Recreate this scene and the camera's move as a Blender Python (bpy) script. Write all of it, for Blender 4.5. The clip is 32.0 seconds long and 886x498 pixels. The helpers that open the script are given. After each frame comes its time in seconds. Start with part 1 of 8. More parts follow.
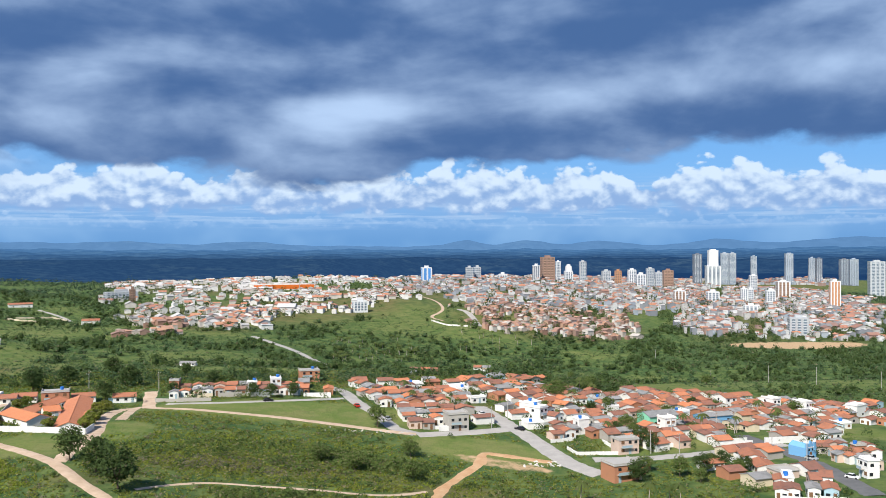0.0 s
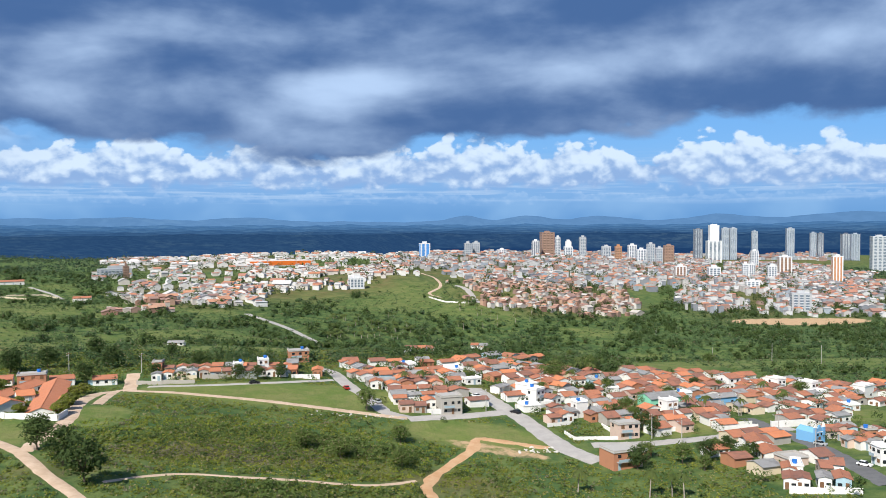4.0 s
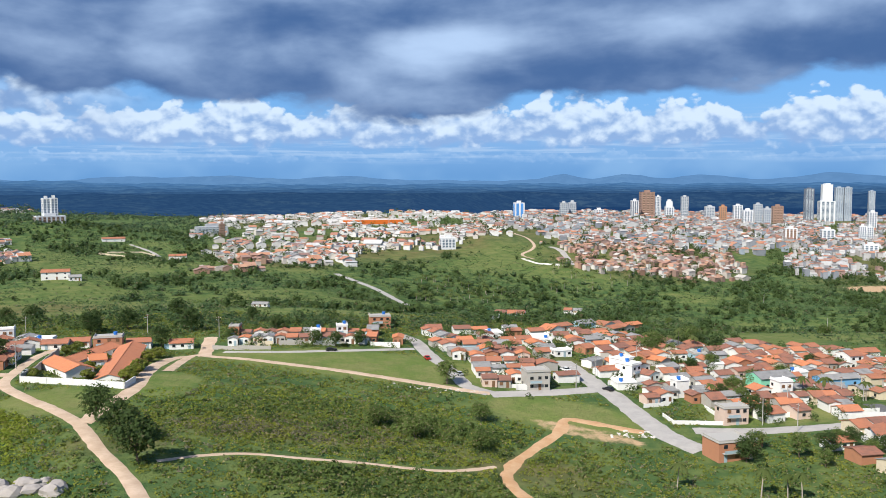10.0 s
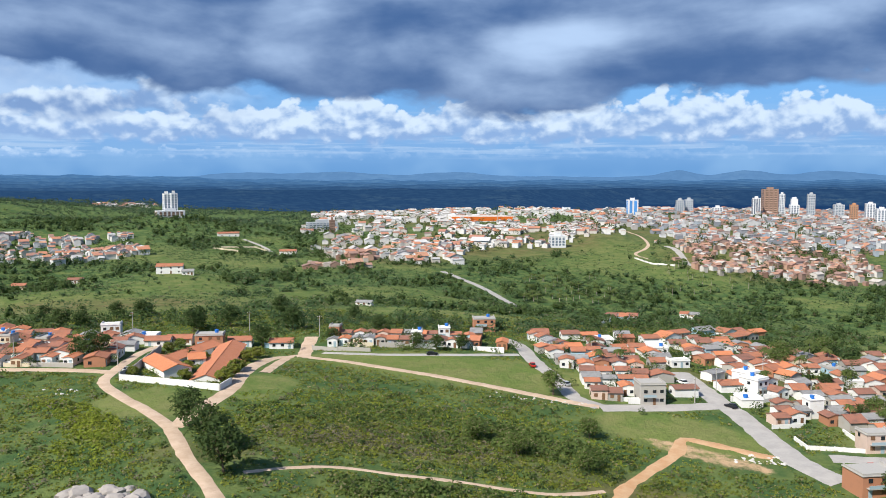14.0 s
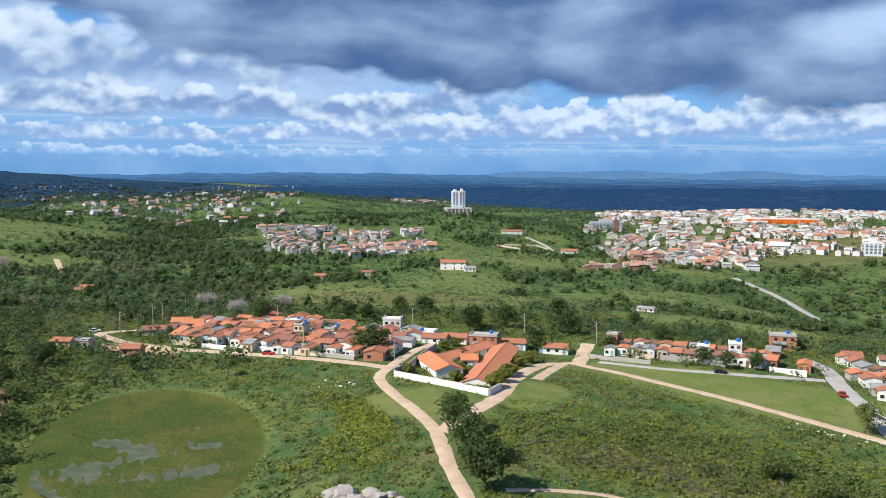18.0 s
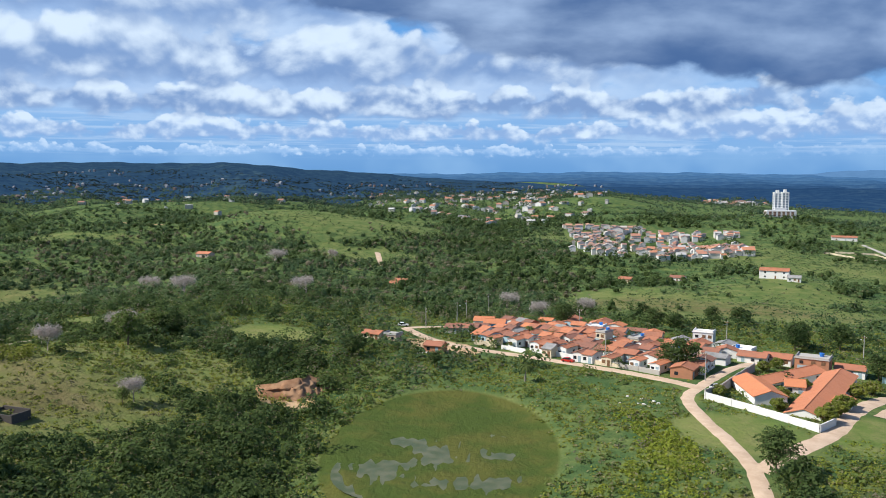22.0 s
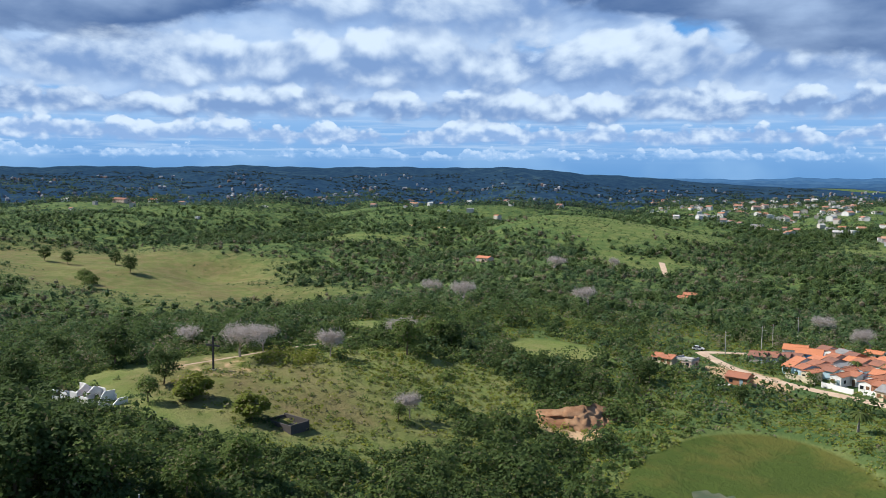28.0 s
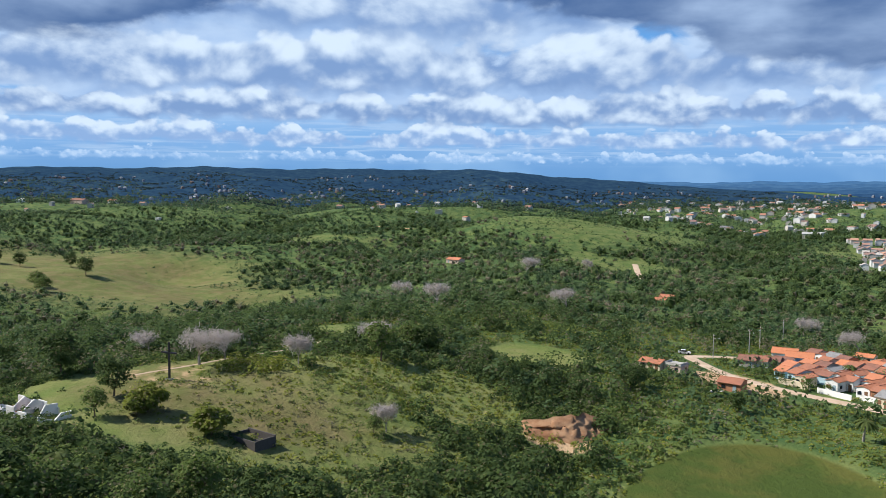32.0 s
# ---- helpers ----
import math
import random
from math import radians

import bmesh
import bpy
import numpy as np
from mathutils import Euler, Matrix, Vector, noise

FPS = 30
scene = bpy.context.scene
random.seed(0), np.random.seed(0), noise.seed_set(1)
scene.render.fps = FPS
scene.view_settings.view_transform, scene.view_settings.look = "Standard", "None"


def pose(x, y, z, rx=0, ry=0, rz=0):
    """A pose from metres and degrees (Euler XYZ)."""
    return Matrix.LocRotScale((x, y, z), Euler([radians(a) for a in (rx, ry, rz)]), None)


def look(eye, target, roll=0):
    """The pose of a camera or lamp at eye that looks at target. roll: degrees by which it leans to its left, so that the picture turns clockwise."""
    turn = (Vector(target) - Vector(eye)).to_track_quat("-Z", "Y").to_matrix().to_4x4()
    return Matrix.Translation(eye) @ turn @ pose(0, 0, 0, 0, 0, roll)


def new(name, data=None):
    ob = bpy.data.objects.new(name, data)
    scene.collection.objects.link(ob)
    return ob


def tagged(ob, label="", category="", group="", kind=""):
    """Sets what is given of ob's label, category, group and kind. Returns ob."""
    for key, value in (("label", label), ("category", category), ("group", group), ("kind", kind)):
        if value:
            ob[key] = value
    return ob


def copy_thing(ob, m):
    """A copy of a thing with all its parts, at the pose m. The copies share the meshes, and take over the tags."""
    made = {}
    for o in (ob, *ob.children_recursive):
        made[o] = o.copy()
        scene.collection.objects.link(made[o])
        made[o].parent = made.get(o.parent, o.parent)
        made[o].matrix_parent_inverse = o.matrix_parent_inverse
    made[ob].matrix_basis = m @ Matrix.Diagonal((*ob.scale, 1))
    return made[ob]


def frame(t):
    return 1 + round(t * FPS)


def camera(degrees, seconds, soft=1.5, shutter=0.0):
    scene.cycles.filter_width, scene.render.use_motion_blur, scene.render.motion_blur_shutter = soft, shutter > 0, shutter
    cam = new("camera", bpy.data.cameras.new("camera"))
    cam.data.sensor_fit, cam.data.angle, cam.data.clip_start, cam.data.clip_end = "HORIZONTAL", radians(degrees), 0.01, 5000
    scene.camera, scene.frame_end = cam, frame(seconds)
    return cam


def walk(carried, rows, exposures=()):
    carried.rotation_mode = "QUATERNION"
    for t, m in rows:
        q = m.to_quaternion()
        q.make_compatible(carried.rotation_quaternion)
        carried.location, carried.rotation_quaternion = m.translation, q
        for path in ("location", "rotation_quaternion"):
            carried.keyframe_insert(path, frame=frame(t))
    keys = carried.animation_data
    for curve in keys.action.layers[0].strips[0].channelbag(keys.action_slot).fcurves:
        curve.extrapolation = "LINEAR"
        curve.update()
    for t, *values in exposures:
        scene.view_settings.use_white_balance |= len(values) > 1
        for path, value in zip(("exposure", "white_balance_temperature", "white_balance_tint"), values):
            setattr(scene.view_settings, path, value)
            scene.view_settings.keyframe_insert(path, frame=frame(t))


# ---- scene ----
cam = camera(54.86, 32.0, soft=0.9)
# seconds, eye, heading, pitch, roll
PATH = [
    (0.0, -16.04, -49.21, 69.25, -11.953, -0.136, -0.099),
    (0.5, -15.31, -47.46, 69.20, -11.948, -0.334, -0.064),
    (1.0, -14.56, -45.68, 69.18, -11.944, -0.542, -0.105),
    (1.5, -13.80, -43.88, 69.17, -11.941, -0.763, -0.167),
    (2.0, -13.04, -42.08, 69.19, -11.940, -0.975, -0.158),
    (2.5, -12.27, -40.30, 69.24, -11.941, -1.193, -0.182),
    (3.0, -11.51, -38.58, 69.27, -11.940, -1.393, -0.200),
    (3.5, -10.75, -36.88, 69.32, -11.942, -1.591, -0.211),
    (5.5, -7.90, -29.99, 69.48, -11.898, -2.381, -0.200),
    (6.0, -7.22, -28.17, 69.49, -11.882, -2.598, -0.195),
    (6.5, -6.54, -26.31, 69.50, -11.854, -2.840, -0.181),
    (7.0, -5.81, -24.42, 69.53, -11.828, -3.078, -0.157),
    (7.5, -5.06, -22.47, 69.57, -11.797, -3.330, -0.193),
    (8.0, -4.34, -20.49, 69.59, -11.178, -3.581, -0.187),
    (8.5, -3.66, -18.44, 69.62, -10.140, -3.828, -0.158),
    (9.0, -3.09, -16.33, 69.69, -9.084, -4.072, -0.149),
    (9.5, -2.55, -14.22, 69.75, -7.109, -4.325, -0.131),
    (10.0, -2.03, -12.13, 69.80, -5.464, -4.540, -0.126),
    (10.5, -1.57, -10.13, 69.82, -3.760, -4.640, -0.077),
    (11.0, -1.20, -8.16, 69.88, -2.680, -4.685, -0.099),
    (11.5, -0.89, -6.16, 69.94, -2.012, -4.720, -0.100),
    (12.0, -0.59, -4.11, 69.98, -1.274, -4.760, -0.107),
    (12.5, -0.28, -2.04, 69.98, -0.563, -4.768, -0.069),
    (13.0, -0.00, -0.00, 70.00, 0.000, -4.759, -0.051),
    (13.5, 0.23, 2.04, 70.07, 0.804, -4.781, -0.052),
    (15.5, 0.64, 10.08, 70.05, 7.216, -4.787, -0.034),
    (16.0, 0.55, 12.14, 70.08, 9.623, -4.802, -0.007),
    (16.5, 0.40, 14.15, 70.08, 12.216, -4.818, 0.021),
    (17.0, 0.14, 16.15, 70.10, 14.884, -4.842, 0.019),
    (17.5, -0.28, 18.15, 70.10, 17.726, -4.865, 0.054),
    (18.0, -0.82, 20.12, 70.06, 20.871, -4.885, 0.103),
    (18.5, -1.42, 22.02, 70.02, 23.651, -4.921, 0.136),
    (19.0, -2.08, 23.87, 70.02, 26.487, -4.937, 0.152),
    (19.5, -2.83, 25.63, 70.04, 29.064, -4.950, 0.174),
    (20.0, -3.70, 27.33, 70.07, 31.402, -4.962, 0.176),
    (20.5, -4.66, 29.00, 70.10, 33.471, -4.980, 0.182),
    (21.0, -5.71, 30.67, 70.10, 35.487, -4.966, 0.192),
    (21.5, -6.86, 32.29, 70.05, 38.192, -4.971, 0.160),
    (22.0, -8.15, 33.88, 70.06, 41.305, -4.971, 0.164),
    (22.5, -9.47, 35.43, 70.15, 44.172, -4.982, 0.167),
    (23.0, -10.92, 36.95, 70.22, 47.057, -5.006, 0.160),
    (23.5, -12.51, 38.34, 70.23, 50.100, -5.012, 0.155),
    (24.0, -14.26, 39.64, 70.13, 53.053, -5.006, 0.167),
    (24.5, -16.16, 40.82, 70.09, 55.729, -5.003, 0.195),
    (25.0, -18.10, 41.91, 70.08, 58.150, -4.982, 0.248),
    (25.5, -19.99, 42.91, 70.07, 60.138, -4.973, 0.288),
    (27.5, -27.74, 46.08, 70.04, 60.060, -4.782, 0.359),
    (28.0, -29.69, 46.73, 70.06, 59.667, -4.745, 0.407),
    (28.5, -31.66, 47.37, 70.06, 59.236, -4.706, 0.446),
    (29.0, -33.61, 48.05, 69.96, 58.906, -4.664, 0.467),
    (29.5, -35.59, 48.72, 69.75, 58.712, -4.633, 0.507),
    (30.0, -37.56, 49.40, 69.43, 58.447, -4.612, 0.556),
    (30.5, -39.51, 50.09, 69.02, 58.041, -4.596, 0.579),
    (31.0, -41.46, 50.83, 68.54, 57.779, -4.565, 0.595),
    (31.5, -43.39, 51.61, 68.03, 57.539, -4.548, 0.610),
    (32.0, -45.30, 52.44, 67.51, 57.359, -4.529, 0.578),
]
walk(cam, [(t, pose(x, y, z, 90 + p, 0, h) @ pose(0, 0, 0, 0, 0, r)) for t, x, y, z, h, p, r in PATH])

# ---- light ----
SUN_HEADING, SUN_HEIGHT = radians(138), radians(44)
SUN_WAY = Vector((-math.sin(SUN_HEADING) * math.cos(SUN_HEIGHT), math.cos(SUN_HEADING) * math.cos(SUN_HEIGHT), math.sin(SUN_HEIGHT)))
sun = new("sun", bpy.data.lights.new("sun", "SUN"))
sun.data.energy, sun.data.angle, sun.data.color = 4.8, radians(0.6), (1.0, 0.95, 0.86)
sun.matrix_world = look(SUN_WAY * 800, (0, 0, 0))


class Nodes:
    """Short hand for node trees."""

    def __init__(self, tree):
        self.tree = tree
        tree.nodes.clear()

    def add(self, kind, **values):
        n = self.tree.nodes.new(kind)
        for key, value in values.items():
            setattr(n, key, value)
        return n

    def put(self, socket, value):
        if isinstance(value, bpy.types.NodeSocket):
            self.tree.links.new(value, socket)
        elif isinstance(value, (tuple, list)) and len(value) == 3 and socket.type == "RGBA":
            socket.default_value = (*value, 1)
        else:
            socket.default_value = value

    def math(self, op, a, b=0.0, c=0.0, clamp=False):
        n = self.add("ShaderNodeMath", operation=op, use_clamp=clamp)
        for s, v in zip(n.inputs, (a, b, c)):
            self.put(s, v)
        return n.outputs[0]

    def mix(self, fac, a, b, kind="MIX"):
        n = self.add("ShaderNodeMix", data_type="RGBA", blend_type=kind, clamp_factor=True)
        self.put(n.inputs[0], fac), self.put(n.inputs[6], a), self.put(n.inputs[7], b)
        return n.outputs[2]

    def ramp(self, x, a, b):
        n = self.add("ShaderNodeMapRange", interpolation_type="SMOOTHSTEP")
        self.put(n.inputs[0], x), self.put(n.inputs[1], a), self.put(n.inputs[2], b)
        return n.outputs[0]

    def vec(self, x, y, z):
        n = self.add("ShaderNodeCombineXYZ")
        for s, v in zip(n.inputs, (x, y, z)):
            self.put(s, v)
        return n.outputs[0]

    def noise(self, vector, scale, detail=4.0, rough=0.55, warp=0.0):
        n = self.add("ShaderNodeTexNoise")
        if vector is not None:
            self.put(n.inputs["Vector"], vector)
        self.put(n.inputs["Scale"], scale), self.put(n.inputs["Detail"], detail)
        self.put(n.inputs["Roughness"], rough), self.put(n.inputs["Distortion"], warp)
        return n.outputs["Fac"]


class SkyNodes(Nodes):
    def puff(self, vector, scale):
        """Rounded lumps, 0 to about 1."""
        n = self.add("ShaderNodeTexVoronoi", feature="SMOOTH_F1")
        self.put(n.inputs["Vector"], vector), self.put(n.inputs["Scale"], scale), self.put(n.inputs["Smoothness"], 0.35), self.put(n.inputs["Detail"], 2.0)
        return self.math("SUBTRACT", 1.0, n.outputs["Distance"])


scene.view_settings.exposure = 0.45

# the sky: a clear Nishita sky behind two layers of cloud
world = bpy.data.worlds.new("sky")
scene.world = world
world.use_nodes = True
w = SkyNodes(world.node_tree)
sky = w.add("ShaderNodeTexSky", sky_type="NISHITA", sun_disc=False, sun_elevation=SUN_HEIGHT, sun_rotation=math.atan2(SUN_WAY.x, SUN_WAY.y),
            altitude=300, air_density=1.0, dust_density=0.2, ozone_density=4.0)
way = w.add("ShaderNodeTexCoord").outputs["Generated"]
part_xyz = w.add("ShaderNodeSeparateXYZ")
w.put(part_xyz.inputs[0], way)
wx, wy, wz = part_xyz.outputs
heading = w.math("ARCTAN2", w.math("MULTIPLY", wx, -1.0), wy)
height = w.math("ARCSINE", wz)
SKY_GAIN = 13.7


def tone(r, g, b):
    return (9.0 * r, 10.0 * g, 10.7 * b)


# low blue haze of rain far off, under the clouds
clear = w.mix(0.65, sky.outputs[0], tone(0.10, 0.40, 0.90))
haze = w.mix(w.ramp(height, 0.0, 0.05), tone(0.17, 0.36, 0.66), tone(0.27, 0.47, 0.78))
air = w.mix(w.ramp(height, 0.035, 0.09), haze, clear)
veil = w.noise(w.vec(w.math("MULTIPLY", heading, 9.0), w.math("MULTIPLY", height, 12.0), 1.0), 1.0, 3.0, 0.5)
air = w.mix(w.math("MULTIPLY", w.ramp(veil, 0.40, 0.70), w.math("SUBTRACT", 0.5, w.ramp(height, 0.02, 0.06))), air, tone(0.36, 0.56, 0.82))
left = w.ramp(heading, 0.15, 0.65)


def spread(x, centre, width):
    """A soft bell, 1 at its centre."""
    d = w.math("DIVIDE", w.math("SUBTRACT", x, centre), width)
    return w.math("EXPONENT", w.math("MULTIPLY", w.math("MULTIPLY", d, d), -1.0))


# thin streaks of distant cloud bases near the horizon
streak = w.noise(w.vec(w.math("MULTIPLY", heading, 7.0), w.math("MULTIPLY", height, 150.0), 3.0), 1.0, 6.0, 0.6)
low = w.math("MULTIPLY", w.ramp(height, 0.016, 0.034), w.math("SUBTRACT", 1.0, w.ramp(height, 0.055, 0.09)))
air = w.mix(w.math("MULTIPLY", w.ramp(streak, 0.46, 0.64), w.math("MULTIPLY", 0.75, low)), air, tone(0.50, 0.64, 0.85))


def cloud_row(air, base, high, across, shift, fill, share, shade, white, sway=0.006):
    """One row of cumulus seen from the side: flat shaded bases, heaped bright tops."""
    slow = w.noise(w.vec(w.math("MULTIPLY", heading, 5.0), shift, 2.0), 1.0, 2.0)
    foot = w.math("ADD", base, w.math("MULTIPLY", w.math("SUBTRACT", slow, 0.5), sway * 2))
    rise = w.math("SUBTRACT", height, foot)
    u, v = w.math("MULTIPLY", heading, across), w.math("MULTIPLY", height, across * 1.35)

    def field(du, dv):
        p = w.vec(w.math("ADD", u, du), w.math("ADD", v, dv), shift)
        soft = w.noise(p, 1.0, 9.0, 0.56, 0.25)
        return w.math("ADD", soft, w.math("MULTIPLY", w.math("SUBTRACT", w.puff(p, 2.1), 0.55), 0.30))

    body, above = field(0.0, 0.0), field(-0.06, 0.20)
    outline = w.noise(w.vec(w.math("MULTIPLY", heading, across * 0.55), shift + 7.0, 0.0), 1.0, 3.0, 0.5)
    top = w.math("MULTIPLY", high, w.math("ADD", fill, w.math("ADD", w.math("MULTIPLY", w.math("SUBTRACT", outline, 0.5), 1.9), w.math("MULTIPLY", w.math("SUBTRACT", body, 0.5), 1.5))))
    cover = w.ramp(w.math("DIVIDE", w.math("SUBTRACT", top, rise), high), -0.03, 0.13)
    flat = w.ramp(w.math("ADD", w.math("DIVIDE", rise, high), w.math("MULTIPLY", w.math("SUBTRACT", body, 0.5), 0.9)), -0.16, 0.12)
    lit = w.math("ADD", w.math("MULTIPLY", w.math("DIVIDE", rise, high), 0.62), w.math("MULTIPLY", w.math("SUBTRACT", body, above), 1.7))
    lit = w.math("ADD", lit, w.math("MULTIPLY", w.math("SUBTRACT", body, 0.5), 0.5))
    colour = w.mix(w.ramp(lit, -0.08, 0.66), shade, white)
    return w.mix(w.math("MULTIPLY", w.math("MULTIPLY", cover, flat), share), air, colour)


low_shade, far_white = tone(0.36, 0.54, 0.82), tone(0.64, 0.76, 0.94)
heap_shade, heap_white = tone(0.32, 0.46, 0.73), tone(0.80, 0.87, 0.98)
right = w.math("SUBTRACT", 1.0, left)
near_shade = tone(0.25, 0.37, 0.62)
# a thin pale layer behind the heaps, where the deck breaks up
thin = w.noise(w.vec(w.math("MULTIPLY", heading, 6.0), w.math("MULTIPLY", height, 16.0), 8.0), 1.0, 6.0, 0.5, 0.3)
air = w.mix(w.math("MULTIPLY", w.math("MULTIPLY", left, w.ramp(height, 0.05, 0.09)), w.math("SUBTRACT", 0.95, w.ramp(thin, 0.58, 0.68))), air, w.mix(w.ramp(thin, 0.35, 0.6), tone(0.40, 0.54, 0.80), tone(0.60, 0.71, 0.90)))
air = cloud_row(air, 0.022, 0.018, 40.0, 11.0, 0.75, w.math("ADD", 0.25, w.math("MULTIPLY", left, 0.65)), low_shade, far_white, 0.004)
air = cloud_row(air, 0.038, w.math("ADD", 0.028, w.math("MULTIPLY", right, 0.016)), 19.0, 23.0, w.math("ADD", 0.98, w.math("MULTIPLY", right, 0.30)), 0.96, heap_shade, heap_white, 0.004)
air = cloud_row(air, 0.064, 0.044, 13.0, 37.0, 1.0, w.ramp(heading, 0.20, 0.42), near_shade, heap_white)
air = cloud_row(air, 0.098, 0.080, 8.0, 51.0, 1.0, w.ramp(heading, 0.36, 0.62), near_shade, heap_white, 0.010)
air = cloud_row(air, 0.158, 0.110, 6.0, 77.0, 0.95, w.ramp(heading, 0.60, 0.85), near_shade, heap_white, 0.012)

# the broad dark deck overhead; its rim climbs towards the left and comes down again
rim = w.math("ADD", 0.096, w.math("SUBTRACT", w.math("MULTIPLY", w.ramp(heading, 0.31, 1.08), 0.115), w.math("MULTIPLY", w.ramp(heading, 1.10, 1.42), 0.055)))
rim = w.math("ADD", rim, w.math("SUBTRACT", w.math("MULTIPLY", w.ramp(w.math("MULTIPLY", heading, -1.0), 0.22, 0.48), 0.016), w.math("MULTIPLY", spread(heading, -0.06, 0.10), 0.018)))
du, dv = w.math("MULTIPLY", heading, 3.2), w.math("MULTIPLY", height, 8.5)
deck = w.noise(w.vec(du, dv, 9.0), 1.0, 6.0, 0.47, 0.25)
deck_above = w.noise(w.vec(w.math("ADD", du, 0.05), w.math("ADD", dv, 0.30), 9.0), 1.0, 6.0, 0.47, 0.25)
lump = w.noise(w.vec(w.math("MULTIPLY", heading, 13.0), w.math("MULTIPLY", height, 24.0), 5.0), 1.0, 7.0, 0.52, 0.2)
over = w.math("SUBTRACT", height, rim)
deck_cover = w.ramp(w.math("ADD", w.math("MULTIPLY", over, 16.0), w.math("ADD", w.math("MULTIPLY", w.math("SUBTRACT", deck, 0.5), 1.1), w.math("MULTIPLY", w.math("SUBTRACT", lump, 0.5), 0.9))), -0.12, 0.12)
glow = w.math("ADD", w.math("MULTIPLY", w.math("SUBTRACT", deck, deck_above), 1.3), w.math("MULTIPLY", w.math("SUBTRACT", deck, 0.5), 0.9))
glow = w.math("ADD", glow, w.math("MULTIPLY", w.math("SUBTRACT", lump, 0.5), 0.46))
glow = w.math("ADD", glow, w.math("MULTIPLY", spread(over, 0.075, 0.035), 0.20))
glow = w.math("ADD", glow, w.math("MULTIPLY", left, 0.10))
glow = w.math("ADD", glow, w.math("MULTIPLY", w.math("MULTIPLY", spread(heading, -0.09, 0.09), spread(height, 0.162, 0.018)), 0.55))
deck_tone = w.mix(w.ramp(glow, -0.20, 0.80), tone(0.078, 0.152, 0.330), tone(0.56, 0.68, 0.90))
air = w.mix(w.math("MULTIPLY", deck_cover, 0.98), air, deck_tone)
back = w.add("ShaderNodeBackground")
w.put(back.inputs["Color"], air), w.put(back.inputs["Strength"], 1.0 / SKY_GAIN)
w.tree.links.new(back.outputs[0], w.add("ShaderNodeOutputWorld").inputs["Surface"])

# ---- materials ----
def material(name, rough=0.8, metal=0.0):
    m = bpy.data.materials.new(name)
    m.use_nodes = True
    n = Nodes(m.node_tree)
    shader = n.add("ShaderNodeBsdfPrincipled")
    n.put(shader.inputs["Roughness"], rough), n.put(shader.inputs["Metallic"], metal)
    n.put(shader.inputs["Specular IOR Level"], 0.25)
    n.tree.links.new(shader.outputs[0], n.add("ShaderNodeOutputMaterial").inputs["Surface"])
    return m, n, shader


def bump(n, shader, field, strength, distance):
    b = n.add("ShaderNodeBump")
    n.put(b.inputs["Height"], field), n.put(b.inputs["Strength"], strength), n.put(b.inputs["Distance"], distance)
    n.put(shader.inputs["Normal"], b.outputs[0])


def here(n):
    return n.add("ShaderNodeTexCoord").outputs["Object"]


def place(n):
    return n.add("ShaderNodeNewGeometry").outputs["Position"]


def plaster(name, colour, dirt=(0.32, 0.27, 0.21), amount=0.35, rough=0.85):
    """Painted wall with stains and a slightly different tint on each house."""
    m, n, s = material(name, rough)
    p = place(n)
    tint = n.math("MULTIPLY", n.add("ShaderNodeObjectInfo").outputs["Random"], 0.35)
    c = n.mix(tint, colour, tuple(0.6 * v for v in colour))
    stain = n.ramp(n.noise(p, 0.55, 6.0, 0.65), 0.5, 0.78)
    c = n.mix(n.math("MULTIPLY", stain, amount), c, dirt)
    c = n.mix(n.math("MULTIPLY", n.noise(p, 3.0, 4.0), 0.18), c, dirt)
    n.put(s.inputs["Base Color"], c)
    bump(n, s, n.noise(p, 7.0, 3.0), 0.25, 0.02)
    return m


def roofing(name, a, b, old, amount=0.5):
    """Clay tiles: fine rows, moss and soot in patches."""
    m, n, s = material(name, 0.85)
    p = place(n)
    rnd = n.add("ShaderNodeObjectInfo").outputs["Random"]
    c = n.mix(rnd, a, b)
    c = n.mix(n.math("MULTIPLY", n.ramp(n.noise(p, 0.35, 7.0, 0.68), 0.42, 0.72), amount), c, old)
    c = n.mix(n.math("MULTIPLY", n.noise(p, 4.5, 3.0, 0.7), 0.35), c, tuple(0.55 * v for v in a))
    n.put(s.inputs["Base Color"], c)
    wave = n.add("ShaderNodeTexWave", wave_type="BANDS", bands_direction="X")
    n.put(wave.inputs["Vector"], here(n)), n.put(wave.inputs["Scale"], 1.6), n.put(wave.inputs["Distortion"], 1.0)
    bump(n, s, wave.outputs[1], 0.5, 0.05)
    return m


def plain(name, colour, rough=0.6, metal=0.0, spread=0.25, scale=2.0):
    m, n, s = material(name, rough, metal)
    c = n.mix(n.math("MULTIPLY", n.noise(place(n), scale, 5.0, 0.65), 2 * spread), colour, tuple(0.55 * v for v in colour))
    n.put(s.inputs["Base Color"], c)
    return m


